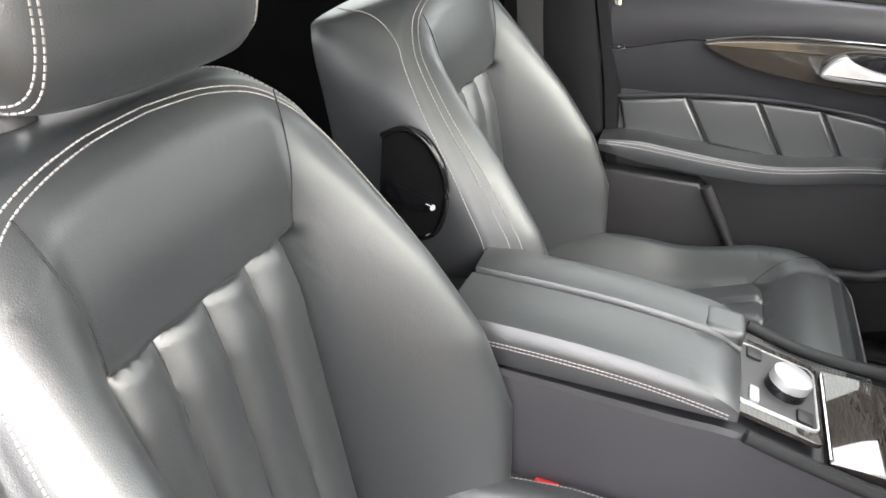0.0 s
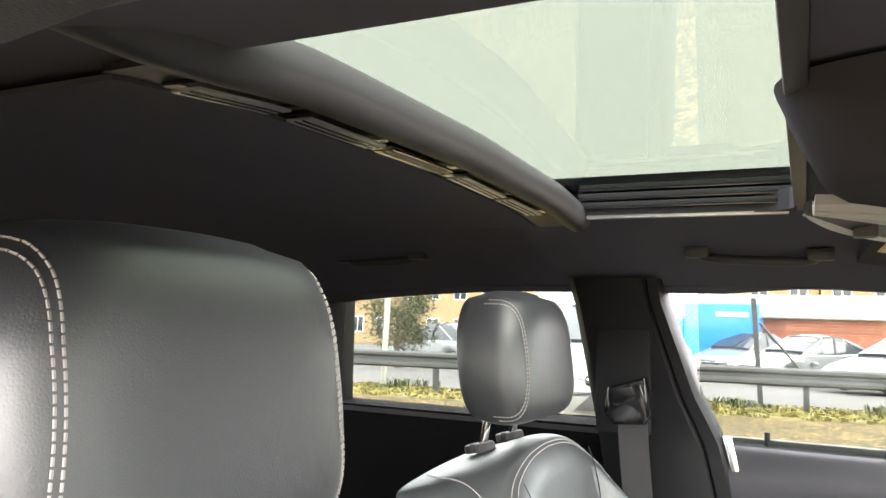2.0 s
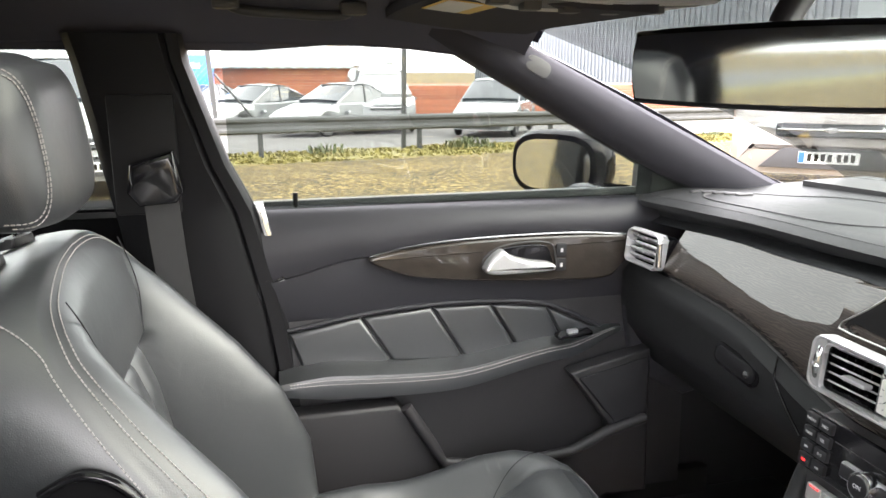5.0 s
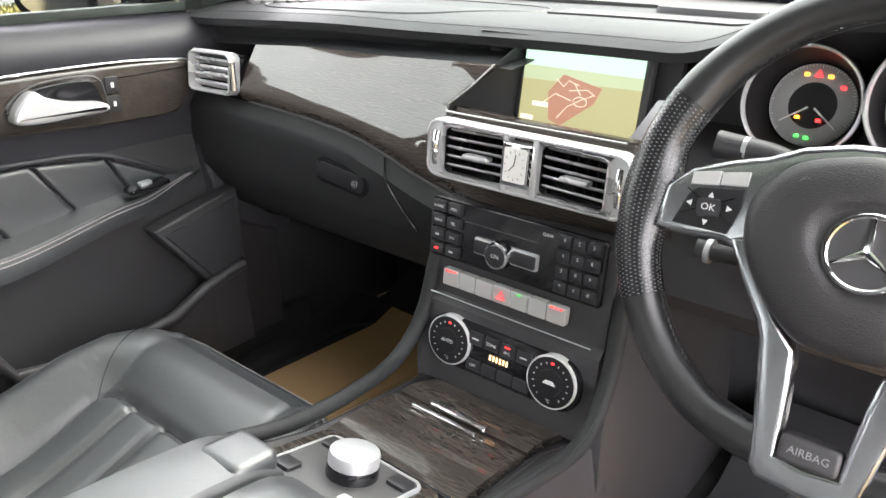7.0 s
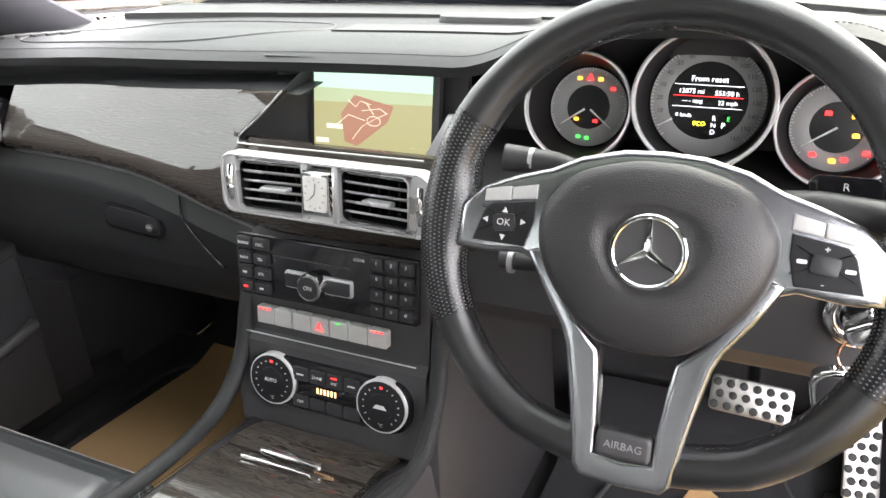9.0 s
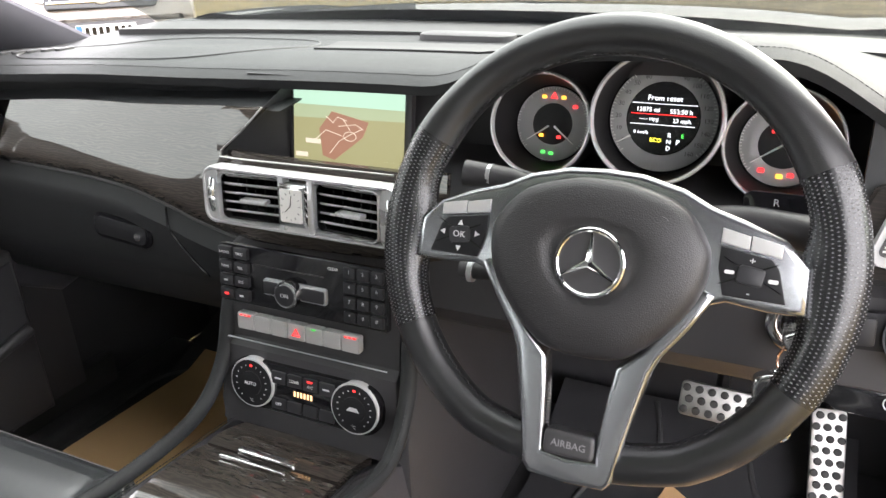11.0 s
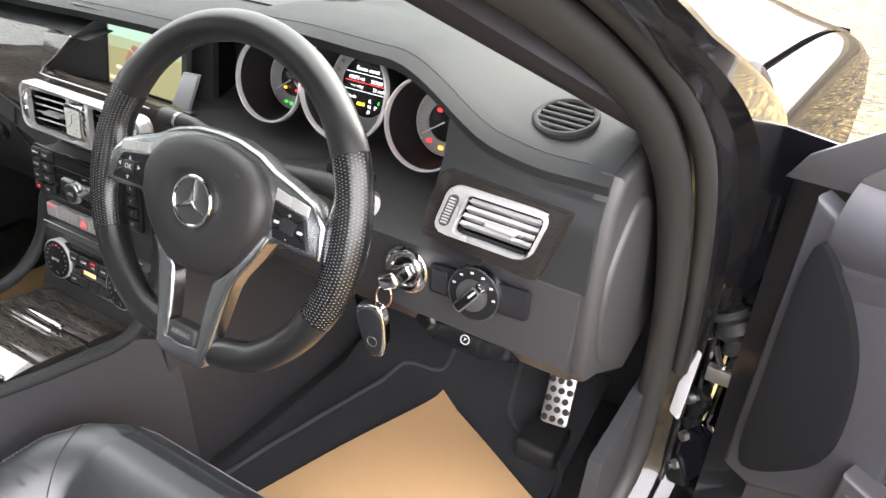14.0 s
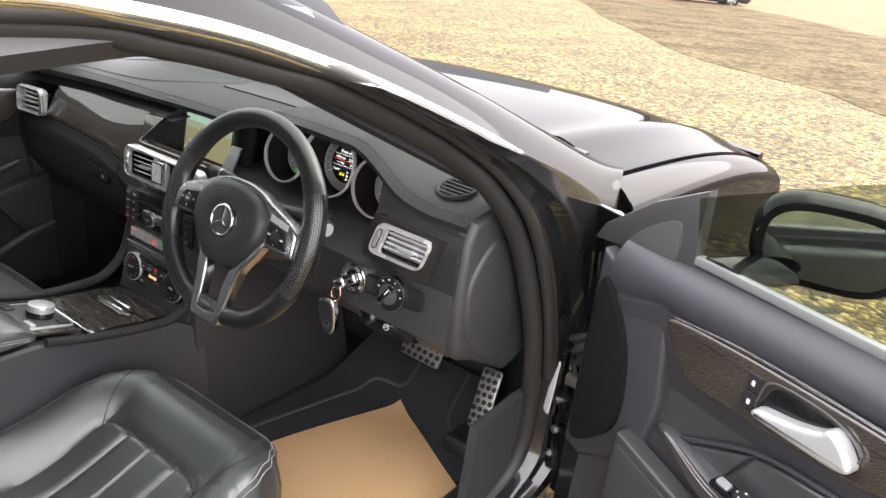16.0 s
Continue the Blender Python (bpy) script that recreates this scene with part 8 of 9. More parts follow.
# seat belts on the pillars
def seat_belt(sx):
    b = thing("seat_belt", "black seat belt with its pillar guide", "seat belt", (sx * 0.63, -0.71, 1.0), group="seat belts")
    part("guide_track", box((min(sx * 0.645, sx * 0.66), -0.775, 0.96), (max(sx * 0.645, sx * 0.66), -0.675, 1.15), 0.006), PILLAR, b)
    part("belt_guide", prism([(-0.745, 1.045), (-0.68, 1.065), (-0.668, 1.0), (-0.68, 0.982), (-0.735, 0.978), (-0.752, 1.0)], 0.045, 0.010, Matrix(((0, 0, -sx, sx * 0.655), (1, 0, 0, 0), (0, 1, 0, 0), (0, 0, 0, 1))), 3), GLOSSBLACK, b)
    path = [(0.632, -0.705, 1.0), (0.640, -0.70, 0.90), (0.655, -0.69, 0.78), (0.668, -0.66, 0.60), (0.672, -0.63, 0.45), (0.665, -0.60, 0.33)]
    pts = spline(path, 30)
    part("webbing", slab(lambda u, v: (sx * pts[int(u * 29)].x, pts[int(u * 29)].y - 0.026 + 0.052 * v, pts[int(u * 29)].z + 0.006 * v), 29, 3, (-sx * 0.0016, 0, 0)), WEBBING, b)
    part("end_anchor", box((min(sx * 0.64, sx * 0.68), -0.63, 0.30), (max(sx * 0.64, sx * 0.68), -0.56, 0.36), 0.008), PLASTIC, b)
    return b


seat_belt(-1)
part("airbag_badge", prism(rounded(0.052, 0.028, 0.013), 0.003, 0.001, frame_at((-0.640, -0.072, 1.192), (-0.14, 0.88, -0.42), (-0.1, 0.42, 0.9))), PLASTIC_GREY, car)

# ---- yard, rail, fence and parked cars ----
WHITE = material("white_car_paint", (0.20, 0.21, 0.215), 0.25, coat=1.0, stain=0.05)
SILVER = material("silver_bronze_paint", (0.30, 0.27, 0.25), 0.35, metal=0.2, coat=0.6, stain=0.06)
DARKPAINT = material("dark_grey_paint", (0.03, 0.03, 0.035), 0.25, coat=1.0)
DARKGLASS = material("dark_car_glass", (0.03, 0.035, 0.04), 0.05, coat=0.5, stain=0.1)
TYRE = material("tyre_rubber", (0.02, 0.02, 0.02), 0.8, grain=0.5, scale=60)
ALLOY = material("alloy_wheel", (0.45, 0.45, 0.46), 0.35, metal=0.9)
LAMP = material("headlamp", (0.65, 0.67, 0.7), 0.1, coat=1.0, metal=0.4)
GALV = material("weathered_rail_steel", (0.060, 0.062, 0.062), 0.6, metal=0.2, stain=0.35, stain_scale=3)
CONCRETE = ground_material("concrete_yard", [(0.075, 0.07, 0.066), (0.095, 0.092, 0.087), (0.115, 0.11, 0.104)], 9, 0.1, 0.9, 0.4)
GRASS = material("verge_grass", (0.19, 0.165, 0.05), 0.9, stain=0.4, stain_scale=3, island=0.35)
LEAF = material("weed_leaves", (0.07, 0.085, 0.03), 0.8, stain=0.3, stain_scale=4, island=0.4)
MUD = ground_material("muddy_track", [(0.05, 0.036, 0.018), (0.075, 0.057, 0.031), (0.10, 0.077, 0.043), (0.135, 0.107, 0.061)], 14, 0.4, 0.9, 0.8)
MUD.node_tree.nodes["Principled BSDF"].inputs["Specular IOR Level"].default_value = 0.04


def rail_x(y):
    return -12.2 - 0.24 * (y + 7.2)


def strip(x0, x1, y0, y1, lift, n=30):
    """A sheet on the ground between two lines that follow the rail."""
    rng = random.Random(5)
    wob = [rng.uniform(-0.25, 0.25) for _ in range(n + 1)]
    def f(u, v):
        y = y0 + (y1 - y0) * u
        x = rail_x(y) + x0 + (x1 - x0) * v + (wob[int(u * n)] if v > 0.99 else 0)
        return (x, y, ground_z(x) + lift)
    return slab(f, n, 8, (0, 0, -0.003))


tagged(part("verge", strip(-1.2, 1.5, -45, 40, 0.006), GRASS, smooth=False), "rough grass verge along the guard rail", "verge", kind="structure")
tagged(part("yard", strip(-60, -1.1, -60, 60, 0.009), CONCRETE, smooth=False), "pale concrete car park beyond the rail", "yard", kind="structure")


def mud_track():
    rng = random.Random(3)
    ln = [(-22.0, 35.0), (-11.9, 24.6), (-7.0, 17.2), (-3.55, 13.1), (-0.82, 10.6), (0.45, 8.96), (3.0, 6.8), (7.0, 4.5)]
    def f(u, v):
        p = spline([(x, y, 0) for x, y in ln], 60)[int(u * 59)]
        w = 0.18 * math.sin(9 * u) + 0.1 * math.sin(23 * u)
        x, y = p.x + v * 4.5 + w * (1 - v), p.y + v * 8.0 + w * (1 - v)
        return (x, y, ground_z(x) + 0.006)
    return slab(f, 59, 8, (0, 0, -0.003))


tagged(part("mud_track", mud_track(), MUD, smooth=False), "brown muddy vehicle track across the gravel", "track", kind="structure")


def tufts(n, yr, off, h, seed, mat, name, label):
    """Blades and leaves in clumps along the rail."""
    rng = random.Random(seed)
    verts, faces = [], []
    for _ in range(n):
        y = rng.uniform(*yr)
        x = rail_x(y) + rng.uniform(*off)
        dens = 0.5 + 0.5 * math.sin(y * 1.7 + seed) * math.sin(y * 0.6)
        if rng.random() > (dens + 0.15 if h < 0.12 else 2.2 * dens - 1.35):
            continue
        hh = h * rng.uniform(0.4, 1.3)
        for _ in range(10 if h < 0.12 else 22):
            a = rng.uniform(0, 6.28)
            bx, by = x + rng.gauss(0, 0.09), y + rng.gauss(0, 0.14)
            z0 = ground_z(bx)
            lx, ly = math.cos(a) * hh * 0.5, math.sin(a) * hh * 0.5
            w = 0.018 + 0.02 * rng.random() if h < 0.12 else 0.009 + 0.012 * rng.random()
            k = len(verts)
            verts += [(bx - w * math.sin(a), by + w * math.cos(a), z0), (bx + w * math.sin(a), by - w * math.cos(a), z0), (bx + lx * 0.5 + w * math.sin(a), by + ly * 0.5 - w * math.cos(a), z0 + hh * 0.7), (bx + lx * 0.5 - w * math.sin(a), by + ly * 0.5 + w * math.cos(a), z0 + hh * 0.7), (bx + lx, by + ly, z0 + hh * rng.uniform(0.6, 1.0))]
            faces += [(k, k + 1, k + 2, k + 3), (k + 3, k + 2, k + 4)]
    me = bpy.data.meshes.new(name)
    me.from_pydata(verts, [], faces)
    return tagged(part(name, me, mat, smooth=False), label, "plants", kind="stuff")


tufts(260, (-18, 16), (-0.9, 0.3), 0.22, 1, LEAF, "weeds", "green weeds growing along the guard rail")
tufts(2600, (-22, 20), (-1.0, 1.4), 0.065, 2, GRASS, "grass", "short rough grass beside the rail")
# guard rail
gr = thing("guard_rail", "weathered grey steel guard rail on short posts", "guard rail", (rail_x(0), 0, ground_z(-14)))
prof = [(0.0, -0.155), (0.05, -0.12), (0.05, -0.075), (0.0, -0.03), (0.0, 0.03), (0.05, 0.075), (0.05, 0.12), (0.0, 0.155), (-0.012, 0.155), (0.036, 0.118), (0.036, 0.078), (-0.012, 0.035), (-0.012, -0.035), (0.036, -0.078), (0.036, -0.118), (-0.012, -0.155)]
for i in range(14):
    ya, yb = -26 + 3.2 * i, -26 + 3.2 * (i + 1) + 0.06
    part("rail_beam", loft([[(rail_x(y) + px + 0.004 * (i % 2), y, ground_z(rail_x(y)) + 0.60 + pz) for px, pz in prof] for y in (ya, yb)]), GALV, gr)
    part("rail_post", box((rail_x(ya) - 0.10, ya - 0.05, ground_z(rail_x(ya)) - 0.05), (rail_x(ya) - 0.015, ya + 0.05, ground_z(rail_x(ya)) + 0.68), 0.008), GALV, gr)
# wire fence behind the rail
CONC = material("grey_concrete_post", (0.33, 0.32, 0.29), 0.85, grain=0.4, scale=80, stain=0.25)
WIRE = material("fence_wire", (0.16, 0.16, 0.15), 0.6, metal=0.5)
fence = thing("wire_fence", "wire mesh fence on leaning concrete posts", "fence", (-15, -8, -0.4))
for y, lean, h in ((-16.4, 0.0, 2.0), (-13.6, 0.02, 2.0), (-10.7, 0.01, 1.9), (-9.8, -0.02, 1.8), (-8.2, 0.03, 2.3), (-5.2, 0.0, 2.0), (-1.15, -0.06, 2.0), (2.6, 0.02, 2.2)):
    x = rail_x(y) - 0.8
    z = ground_z(x)
    part("fence_post", loft([[(x + a, y + lean * k * h + b, z - 0.1 + k * (h + 0.1)) for a, b in ((-0.045, -0.045), (0.045, -0.045), (0.045, 0.045), (-0.045, 0.045))] for k in (0, 0.5, 1)]), CONC if y < -4 else GALV, fence)
x = rail_x(-1.1) - 0.8
part("fence_stay", tube([(x, -1.17, ground_z(x) + 1.55), (x + 0.1, -0.35, ground_z(x) + 0.55)], 0.022, 8), GALV, fence)
wv = bmesh.new()
for i in range(150):
    y = -17 + 0.10 * i
    for s in (-1, 1):
        pts = [(rail_x(y + s * 1.6 * k) - 0.78, y + s * 1.6 * k, ground_z(rail_x(y)) + 0.05 + 1.7 * k) for k in (0, 0.5, 1)]
        tube(pts, 0.0022, 3, bm=wv)
part("wire_mesh", wv, WIRE, fence, smooth=False, kind="stuff")


def car_shape(L, W, H, kind):
    """Side line of a car: (y from the nose, lower sill, belt height, roof height, half width share) stations."""
    if kind == "van":
        return [(0, .35, .62, .62, .72), (.06, .24, .86, .86, .9), (.5, .2, 1.02, 1.05, .97), (.95, .2, 1.08, 1.25, 1), (1.6, .2, 1.1, H * .95, 1), (1.9, .2, 1.1, H, 1), (L * .7, .2, 1.1, H, 1), (L - .1, .22, 1.1, H * .97, .98), (L, .3, 1.0, H * .8, .93)]
    hood, cowl = (0.78, 1.0) if kind == "suv" else (0.62, 0.82)
    belt = 1.02 if kind == "suv" else 0.90
    tail = 0.2 if kind == "hatch" or kind == "suv" else 0.95
    s = [(0, .38, .52, .52, .74), (.05, .22, hood - .08, hood - .08, .88), (.35, .2, hood + .06, hood + .06, .96), (1.05, .18, cowl + .04, cowl + .05, 1), (1.25, .18, belt, cowl + .16, 1), (1.95, .18, belt, H - .04, 1), (2.4, .18, belt, H, 1), (L - tail - .9, .18, belt + .02, H - .03, 1), (L - tail - .35, .18, belt + .03, H - .2, 1)]
    if tail > .5:
        s += [(L - tail + .05, .2, belt + .04, belt + .06, .98), (L - .12, .24, belt + .03, belt + .03, .94), (L, .36, .70, .70, .85)]
    else:
        s += [(L - .12, .24, belt, belt + .18, .96), (L, .36, .72, .72, .88)]
    return s


def parked_car(label, L, W, H, kind, paint, group="parked cars"):
    c = thing("parked_car", label, "car", (0, 0, 0), group=group)
    st = car_shape(L, W, H, kind)
    hw = W / 2

    def section(y):
        k = [(np.interp(y, [s[0] for s in st], [s[i] for s in st])) for i in range(5)]
        return k

    ys = sorted(set([s[0] for s in st] + [L * i / 36 for i in range(37)]))
    body, cabin = [], []
    for y in ys:
        _, lo, belt, roof, w = section(y)
        a = hw * w
        for wy in (0.82, L - 0.85):
            d = abs(y - wy)
            if d < 0.36:
                lo = max(lo, 0.12 + math.sqrt(max(0, 0.36 ** 2 - d * d)) + 0.12)
        body.append([(-a * 0.94, y, lo), (-a, y, lo + 0.12), (-a, y, (lo + belt) / 2), (-a * 0.975, y, belt - 0.04), (-a * 0.93, y, belt), (0, y, belt + 0.02), (a * 0.93, y, belt), (a * 0.975, y, belt - 0.04), (a, y, (lo + belt) / 2), (a, y, lo + 0.12), (a * 0.94, y, lo)])
        if roof > belt + 0.05:
            t = (roof - belt)
            cabin.append([(-a * 0.92, y, belt - 0.01), (-a * (0.92 - 0.28 * t), y, belt + t * 0.86), (-a * (0.85 - 0.34 * t), y, roof), (0, y, roof + 0.02), (a * (0.85 - 0.34 * t), y, roof), (a * (0.92 - 0.28 * t), y, belt + t * 0.86), (a * 0.92, y, belt - 0.01)])
    part("body", loft(body), paint, c)
    part("window_glass", loft(cabin), DARKGLASS if kind != "van" else paint, c, "dark window glass" if kind != "van" else "")
    # roof skin and pillars over the glass
    y0, y1 = (1.95, L * 0.62) if kind != "van" else (1.4, L - 0.2)
    def roof(u, v):
        y = y0 + (y1 - y0) * u
        _, lo, belt, rf, w = section(y)
        a = hw * w
        t = rf - belt
        x = (2 * v - 1) * a * (0.87 - 0.33 * t)
        return (x, y, rf + 0.022 - 0.02 * abs(2 * v - 1) ** 3)
    part("roof", slab(roof, 10, 8, (0, 0, 0.012)), paint, c)
    if kind != "van":
        for s in (-1, 1):
            for ya, yb in ((1.18, 1.98), (2.35, 2.42), (L - 0.75, L * 0.63)):
                pa, pb = section(ya), section(yb)
                za = pa[2]
                tb = pb[3] - pb[2]
                part("window_pillar", tube([(s * hw * 0.925, ya, za), (s * hw * (0.925 - 0.27 * tb), yb, pb[2] + tb * 0.85), (s * hw * (0.86 - 0.33 * tb), yb + 0.03, pb[3] + 0.01)], 0.028, 6), paint if ya != 2.35 else GLOSSBLACK, c)
    else:
        part("windscreen", slab(lambda u, v: ((2 * u - 1) * hw * (0.86 - 0.1 * v), 0.97 + 0.62 * v, 1.12 + (H * .93 - 1.14) * v), 6, 6, (0, -0.03, 0.02)), DARKGLASS, c)
        for s in (-1, 1):
            part("door_window", slab(lambda u, v, s=s: (s * (hw * 0.945 - 0.16 * v), 1.45 + 0.75 * u + 0.25 * (1 - u) * v, 1.12 + 0.45 * v), 4, 4, (s * 0.02, 0, 0)), DARKGLASS, c)
    for s in (-1, 1):
        for wy in (0.82, L - 0.85):
            m = frame_at((s * (hw - 0.10), wy, 0.32), (0, s, 0), (0, 0, 1))
            wl = part("wheel", tube([m @ Vector((0.245 * math.cos(i / 28 * 6.2832), 0.245 * math.sin(i / 28 * 6.2832), 0.0)) for i in range(28)], 0.078, 10, closed=True), TYRE, c)
            part("rim", disc(m @ pose(0, 0, 0.02), 0.20, 0.03, 28, 0.008), ALLOY, wl)
            for k in range(5):
                a = k * 72
                part("spoke_gap", prism([(-0.03, 0.06), (0.03, 0.06), (0.045, 0.17), (-0.045, 0.17)], 0.004, 0, m @ pose(0, 0, 0.0505, 0, 0, a)), TYRE, wl)
        _, lo, belt, rf, w = section(0.16)
        part("headlamp", loft([[(s * (hw * 0.62 + dx), 0.03 + dy + d, belt - 0.10 + dz) for dx, dy, dz in ((-0.16, -0.01, 0.0), (0.10, 0.08, 0.02), (0.17, 0.22, 0.10), (0.0, 0.10, 0.09), (-0.14, 0.02, 0.07))] for d in (-0.07, 0.10)]), LAMP, c)
        part("mirror", loft([[(s * (hw + 0.09 + 0.09 * math.cos(a)), 1.42 + d, 1.0 * (belt / 0.9) * 0.98 + 0.06 * math.sin(a)) for a in [2 * math.pi * i / 12 for i in range(12)]] for d in (0, 0.10)]), paint, c)
    _, lo, belt, rf, w = section(0.05)
    part("grille", prism(rounded(W * 0.52, 0.13, 0.04), 0.03, 0.01, frame_at((0, -0.012, belt - 0.06), (1, 0, 0), (0, 0.2, 1))), GLOSSBLACK, c)
    part("grille_bar", tube([(-W * 0.25, -0.05, belt - 0.05), (W * 0.25, -0.05, belt - 0.05)], 0.014, 8), CHROME, c)
    part("grille_badge", prism([(0.06 * math.cos(i / 20 * 6.283), 0.025 * math.sin(i / 20 * 6.283)) for i in range(20)], 0.02, 0.004, frame_at((0, -0.055, belt - 0.05), (1, 0, 0), (0, 0, 1))), ALLOY, c)
    part("lower_grille", prism([(-W * 0.22, 0.10), (W * 0.22, 0.10), (W * 0.33, -0.09), (-W * 0.33, -0.09)], 0.05, 0.01, frame_at((0, 0.02, lo + 0.15), (1, 0, 0), (0, 0, 1))), PLASTIC, c)
    pl = part("number_plate", prism(rounded(0.52, 0.11, 0.008), 0.012, 0.002, frame_at((0, -0.03, lo + 0.17), (1, 0, 0), (0, 0, 1))), MARK, c, "white number plate with bars")
    part("plate_band", prism(rounded(0.05, 0.10, 0.004), 0.002, 0, frame_at((-0.232, -0.0425, lo + 0.17), (1, 0, 0), (0, 0, 1))), material("plate_blue", (0.02, 0.1, 0.5), 0.4), pl)
    for k in range(7):
        part("plate_bar", prism(rounded(0.036, 0.07, 0.004), 0.002, 0, frame_at((-0.165 + 0.058 * k + (0.02 if k > 3 else 0), -0.0425, lo + 0.17), (1, 0, 0), (0, 0, 1))), GLOSSBLACK, pl)
    for s in (-1, 1):
        part("fog_lamp", disc(frame_at((s * hw * 0.72, 0.035, lo + 0.16), (1, 0, 0), (0, 0, 1)), 0.036, 0.025, 20, 0.006), ALLOY, c)
    return c


def park(c, x, y, heading, dz=0.0):
    """Stands a car with its nose's ground point at x, y; heading is where the nose points, degrees from -y towards +x."""
    c.matrix_basis = pose(x, y, ground_z(x) + dz, 0, 0, heading)
    return c


suv = park(parked_car("silver-bronze off-roader facing the car on the gravel", 4.4, 1.84, 1.70, "suv", SILVER), -5.38, 4.71, 52, 0.15)
near = park(parked_car("pale silver off-roader with dark bumper on the gravel", 4.5, 1.85, 1.60, "suv", material("pale_silver_paint", (0.32, 0.33, 0.34), 0.3, metal=0.3, coat=1.0)), -8.4, -2.35, 106)
saloon = park(parked_car("white saloon parked beyond the rail", 4.5, 1.76, 1.42, "saloon", WHITE), -20.6, 0.35, 38)
copy_thing(saloon, pose(-22.6, -1.9, ground_z(-22.6), 0, 0, 42))["label"] = "white saloon parked beside another white car"
hatch = park(parked_car("white hatchback parked beyond the rail", 4.1, 1.75, 1.48, "hatch", WHITE), -26.5, -3.4, 60)
copy_thing(hatch, pose(-18.3, 5.2, ground_z(-18.3), 0, 0, 60))["label"] = "white hatchback facing the rail"
copy_thing(hatch, pose(-23.5, -13.6, ground_z(-23.5), 0, 0, -20))["label"] = "white off-roader behind the wire fence"
van = park(parked_car("white panel van parked by the brick wall", 4.9, 1.9, 1.95, "van", WHITE), -21.2, 3.3, 88)
copy_thing(van, pose(-26.0, -6.6, ground_z(-26.0), 0, 0, 70))["label"] = "tall white van behind the parked cars"
dark = park(parked_car("dark saloon parked behind the fence", 4.5, 1.76, 1.42, "saloon", DARKPAINT), -21.5, -10.6, 40)
copy_thing(dark, pose(-13.2, 34.6, ground_z(-13.2), 0, 0, -60))["label"] = "dark saloon parked across the track"

# ---- buildings ----
BRICKWALL = bpy.data.materials.new("brick_courses")
BRICKWALL.use_nodes = True
_nt = BRICKWALL.node_tree
_br = _nt.nodes.new("ShaderNodeTexBrick")
_co = _nt.nodes.new("ShaderNodeTexCoord")
_mp = _nt.nodes.new("ShaderNodeMapping")
_mp.inputs["Rotation"].default_value = (radians(90), 0, radians(90))
_br.inputs["Color1"].default_value, _br.inputs["Color2"].default_value, _br.inputs["Mortar"].default_value = (0.32, 0.11, 0.06, 1), (0.24, 0.08, 0.045, 1), (0.3, 0.26, 0.22, 1)
_br.inputs["Scale"].default_value = 4.4
_nt.links.new(_co.outputs["Object"], _mp.inputs[0])
_nt.links.new(_mp.outputs[0], _br.inputs["Vector"])
_nt.links.new(_br.outputs[0], _nt.nodes["Principled BSDF"].inputs["Base Color"])
_nt.nodes["Principled BSDF"].inputs["Roughness"].default_value = 0.9
ROOFW = material("pale_sheet_roof", (0.21, 0.225, 0.225), 0.5, stain=0.12, stain_scale=1.5)
TAN = material("tan_stock_brick", (0.34, 0.25, 0.13), 0.9, stain=0.25, stain_scale=2, grain=0.4, scale=14)
SLATE = material("grey_slate", (0.14, 0.14, 0.15), 0.7, stain=0.25, stain_scale=3)
CLAD = material("grey_metal_cladding", (0.20, 0.22, 0.24), 0.45, metal=0.3, stain=0.1)
BLUE = material("blue_painted_panel", (0.01, 0.20, 0.62), 0.35, coat=0.5)
REDP = material("red_painted_panel", (0.45, 0.03, 0.03), 0.4)

shed = thing("warehouse", "low red brick warehouse with a pale sheet roof", "building", (-34, 0, -1))
part("brick_wall", box((-38, -12, -1.1), (-31.5, 5.2, 1.25), 0.0), BRICKWALL, shed, smooth=False)
part("sheet_roof", slab(lambda u, v: (-31.3 - 3.2 * v, -12.1 + 17.2 * u, 1.25 + 0.95 * v + 0.02 * math.sin(u * 240)), 160, 2, (0, 0, 0.05)), ROOFW, shed)
part("end_post", box((-31.6, 5.1, -1.1), (-31.3, 5.35, 1.5), 0.01), ROOFW, shed)
part("brick_wall", box((-38, 5.4, -1.1), (-33, 30, 0.5), 0.0), BRICKWALL, shed, smooth=False)


def house(x, y, w, h, n):
    t = thing("terraced_house", "tan brick terraced house with white windows", "house", (x, y, ground_z(x)), group="terraced houses")
    z = ground_z(x) - 0.1
    part("wall", box((x - 7, y - w / 2, z), (x, y + w / 2, z + h), 0.0), TAN, t, smooth=False)
    part("roof", loft([[(x + 0.4, y - w / 2, z + h), (x - 3.5, y - w / 2, z + h + 2.8), (x - 7.4, y - w / 2, z + h), (x - 7.4, y - w / 2, z + h - 0.15), (x + 0.4, y - w / 2, z + h - 0.15)], [(x + 0.4, y + w / 2, z + h), (x - 3.5, y + w / 2, z + h + 2.8), (x - 7.4, y + w / 2, z + h), (x - 7.4, y + w / 2, z + h - 0.15), (x + 0.4, y + w / 2, z + h - 0.15)]]), SLATE, t, smooth=False)
    for f in range(2):
        for k in range(n):
            wy, wz = y - w / 2 + w * (k + 0.5) / n, z + 1.0 + 2.7 * f
            wd = part("window", box((x - 0.05, wy - 0.55, wz), (x + 0.05, wy + 0.55, wz + 1.3), 0.01), MARK, t, "white window frame")
            for a in (-1, 1):
                part("pane", box((x + 0.03, wy + a * 0.26 - 0.21, wz + 0.08), (x + 0.07, wy + a * 0.26 + 0.21, wz + 1.2), 0.005), DARKGLASS, wd)
    part("chimney", box((x - 4.0, y - 0.4, z + h + 2.2), (x - 3.2, y + 0.4, z + h + 3.6), 0.02), TAN, t)
    return t


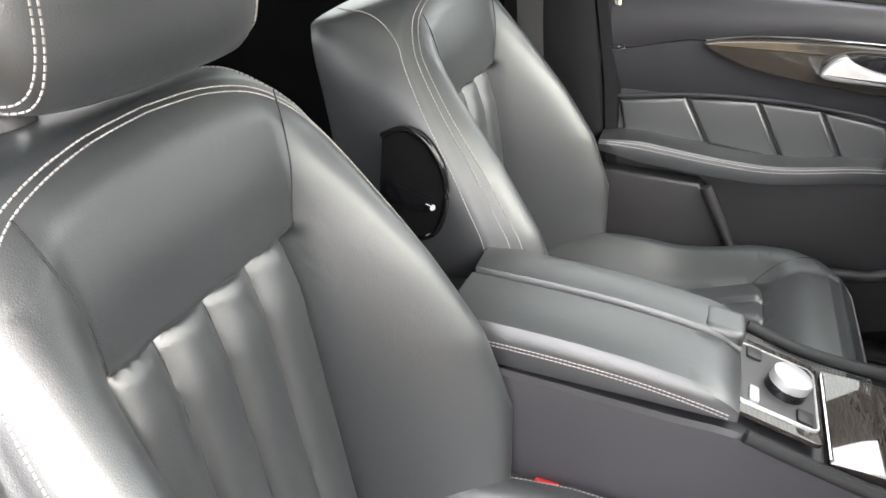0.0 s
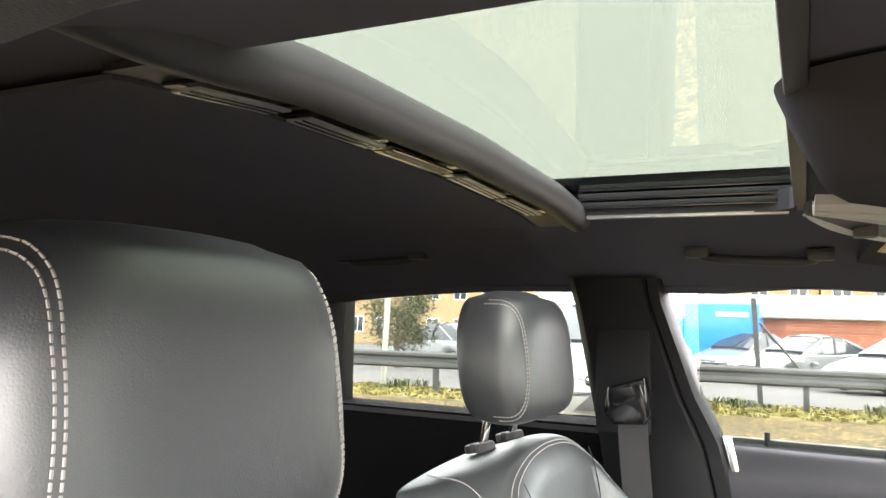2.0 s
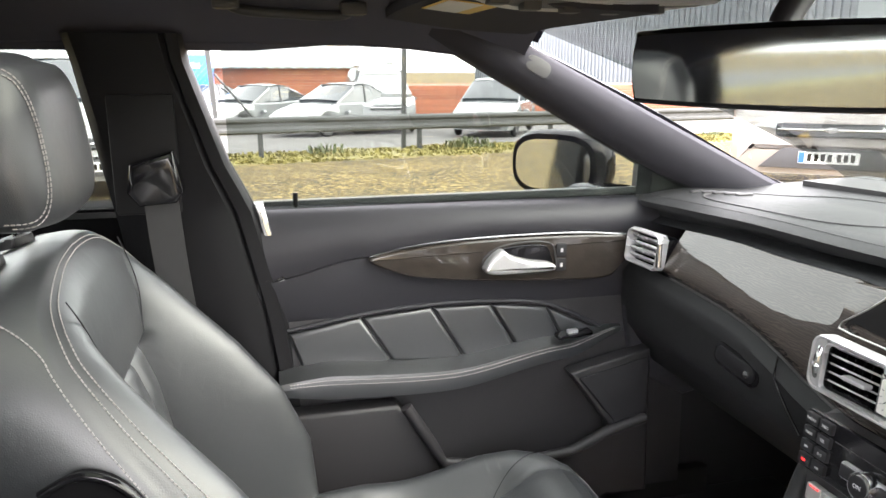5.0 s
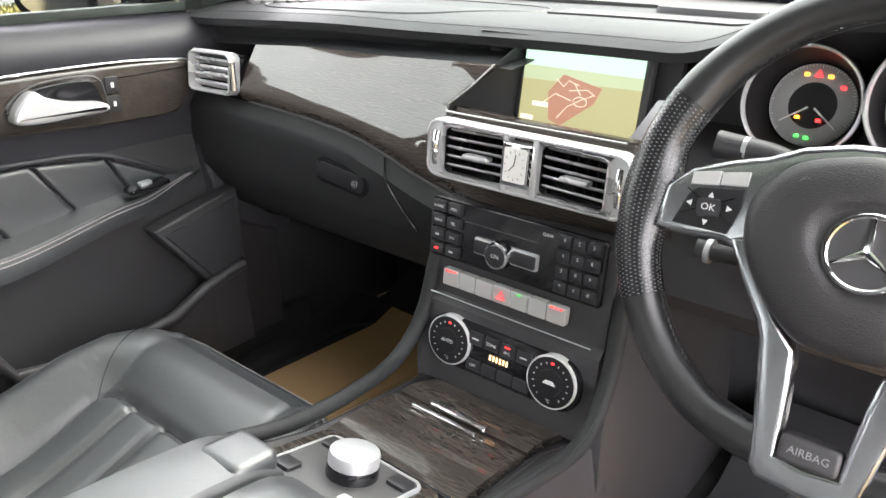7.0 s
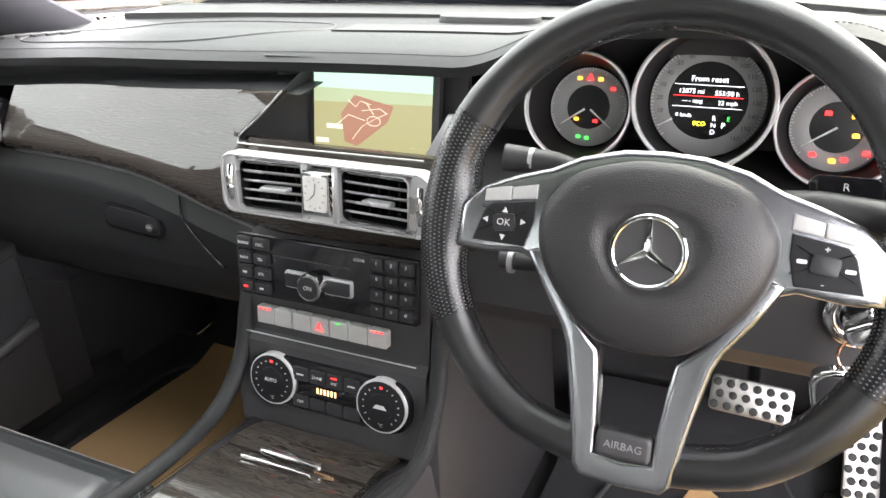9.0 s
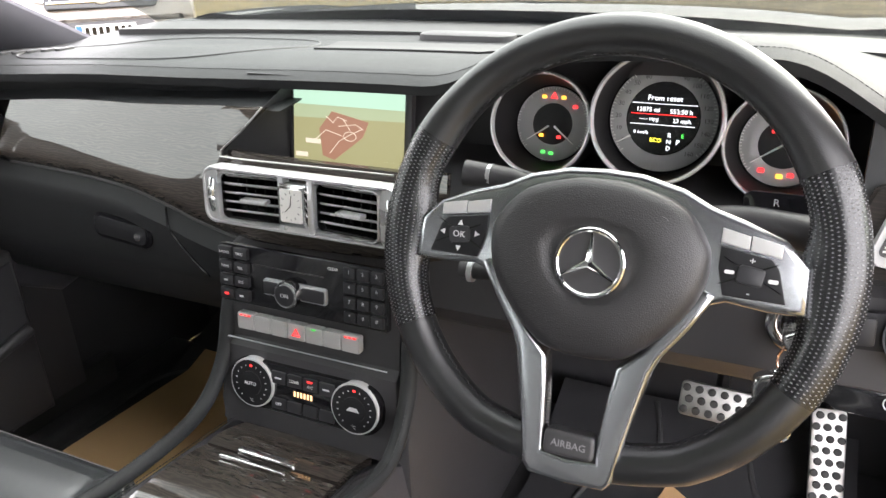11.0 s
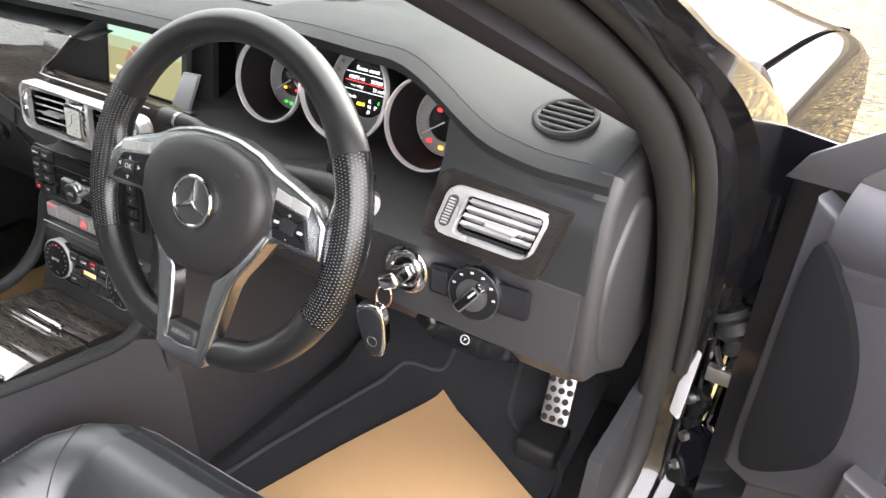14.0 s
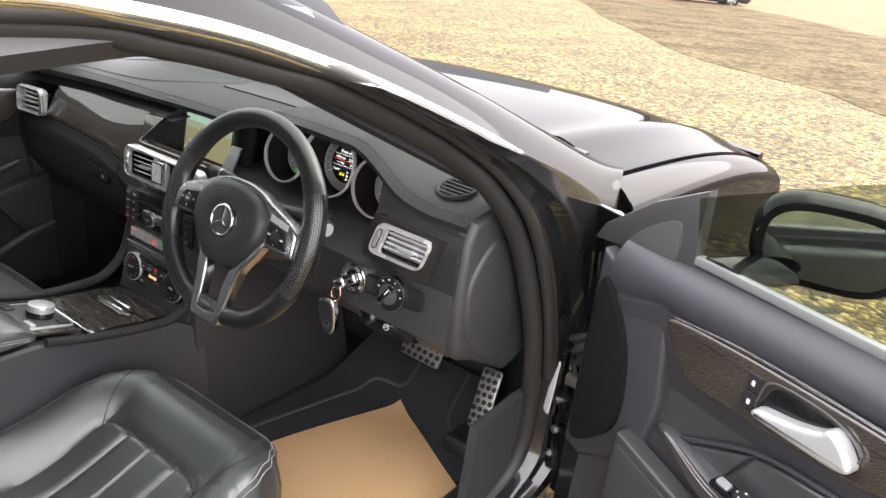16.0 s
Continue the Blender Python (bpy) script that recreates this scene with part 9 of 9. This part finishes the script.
for i in range(9):
    house(-52 + 0.4 * (i % 3), -52 + 7.0 * i, 6.9, 5.8 + 0.2 * (i % 2), 3)
hall = thing("clad_hall", "large grey metal clad industrial hall", "building", (-40, 24, -1))
part("hall_body", loft([[(-75, 22, -2), (-30, 27, -2), (-30, 27, 5.0), (-52, 24.5, 5.6), (-75, 22, 4.2)], [(-75, 60, -2), (-30, 60, -2), (-30, 60, 5.0), (-52, 60, 5.6), (-75, 60, 4.2)]]), CLAD, hall, smooth=False)
for i in range(90):
    x = -75 + 0.5 * i
    y = 22 + (x + 75) / 45 * 5
    part("cladding_rib", box((x, y - 0.08, -2), (x + 0.12, y + 0.02, 4.3 + (0.03 * i if i < 45 else 1.3 - 0.012 * (i - 45))), 0.0), CLAD, hall, smooth=False)
lorry = thing("blue_lorry", "blue box lorry parked behind the cars", "lorry", (-28.5, -3.2, -0.85))
part("lorry_box", box((-31.2, -4.4, -0.2), (-28.2, -1.85, 1.72), 0.06, 3), BLUE, lorry)
part("lorry_sign", box((-28.21, -3.3, 1.25), (-28.17, -2.2, 1.42), 0.01), MARK, lorry)
part("lorry_cab", box((-30.8, -6.0, -0.5), (-28.4, -4.4, 1.2), 0.15, 4), BLUE, lorry)
for yy in (-5.3, -2.5):
    part("lorry_wheel", disc(frame_at((-28.4, yy, -0.45), (0, 1, 0), (0, 0, 1)), 0.42, 0.3, 24, 0.04), TYRE, lorry)
pump = thing("vending_cabinet", "red and blue metal cabinet behind the fence", "cabinet", (-18.2, -8.05, -0.55))
part("cabinet_blue", box((-18.6, -8.55, -0.55), (-18.0, -8.07, 0.6), 0.02), BLUE, pump)
part("cabinet_red", box((-18.6, -8.05, -0.55), (-18.0, -7.58, 0.6), 0.02), REDP, pump)
part("cabinet_top", box((-18.62, -8.5, 0.6), (-17.98, -7.75, 1.1), 0.02), ROOFW, pump)
part("cabinet_sign", box((-18.0, -8.3, 0.25), (-17.97, -7.9, 0.5), 0.01), MARK, pump)


def tree(x, y, h, seed):
    """A scrubby tree: trunk, limbs and a crown of many leaves."""
    rng = random.Random(seed)
    t = thing("scrub_tree", "bare-twigged scrubby tree with sparse green leaves", "tree", (x, y, ground_z(x)), group="scrub trees")
    z0 = ground_z(x)
    limbs = bmesh.new()
    tips = []
    tube([(x, y, z0 - 0.1), (x + 0.1, y, z0 + h * 0.35), (x + 0.05, y + 0.15, z0 + h * 0.7)], lambda k: 0.10 * (1 - 0.6 * k), 8, bm=limbs)
    for i in range(26):
        a, f = rng.uniform(0, 6.28), rng.uniform(0.2, 0.68)
        r = h * rng.uniform(0.2, 0.42)
        p0 = Vector((x + 0.07, y + 0.05, z0 + h * f))
        p2 = p0 + Vector((math.cos(a) * r, math.sin(a) * r, h * rng.uniform(0.08, 0.3)))
        p1 = p0.lerp(p2, 0.5) + Vector((0, 0, -0.08))
        tube([p0, p1, p2], lambda k: 0.03 * (1 - 0.8 * k), 5, bm=limbs)
        tips += [p1.lerp(p2, k / 4) for k in range(1, 5)]
    part("trunk", limbs, material("bark", (0.12, 0.09, 0.06), 0.9), t)
    verts, faces = [], []
    for p in tips:
        for _ in range(26):
            c = p + Vector([rng.gauss(0, 0.16) for _ in range(3)])
            u = Vector([rng.gauss(0, 1) for _ in range(3)]).normalized() * rng.uniform(0.03, 0.06)
            w = u.orthogonal() * 0.6
            k = len(verts)
            verts += [c - u, c + w, c + u, c - w]
            faces.append((k, k + 1, k + 2, k + 3))
    me = bpy.data.meshes.new("crown")
    me.from_pydata(verts, [], faces)
    part("crown", me, LEAF, t, smooth=False)
    return t


tree(-19.5, -11.6, 2.6, 4)
tree(-27.0, -15.5, 3.8, 7)
tree(-24.5, -19.0, 3.4, 9)
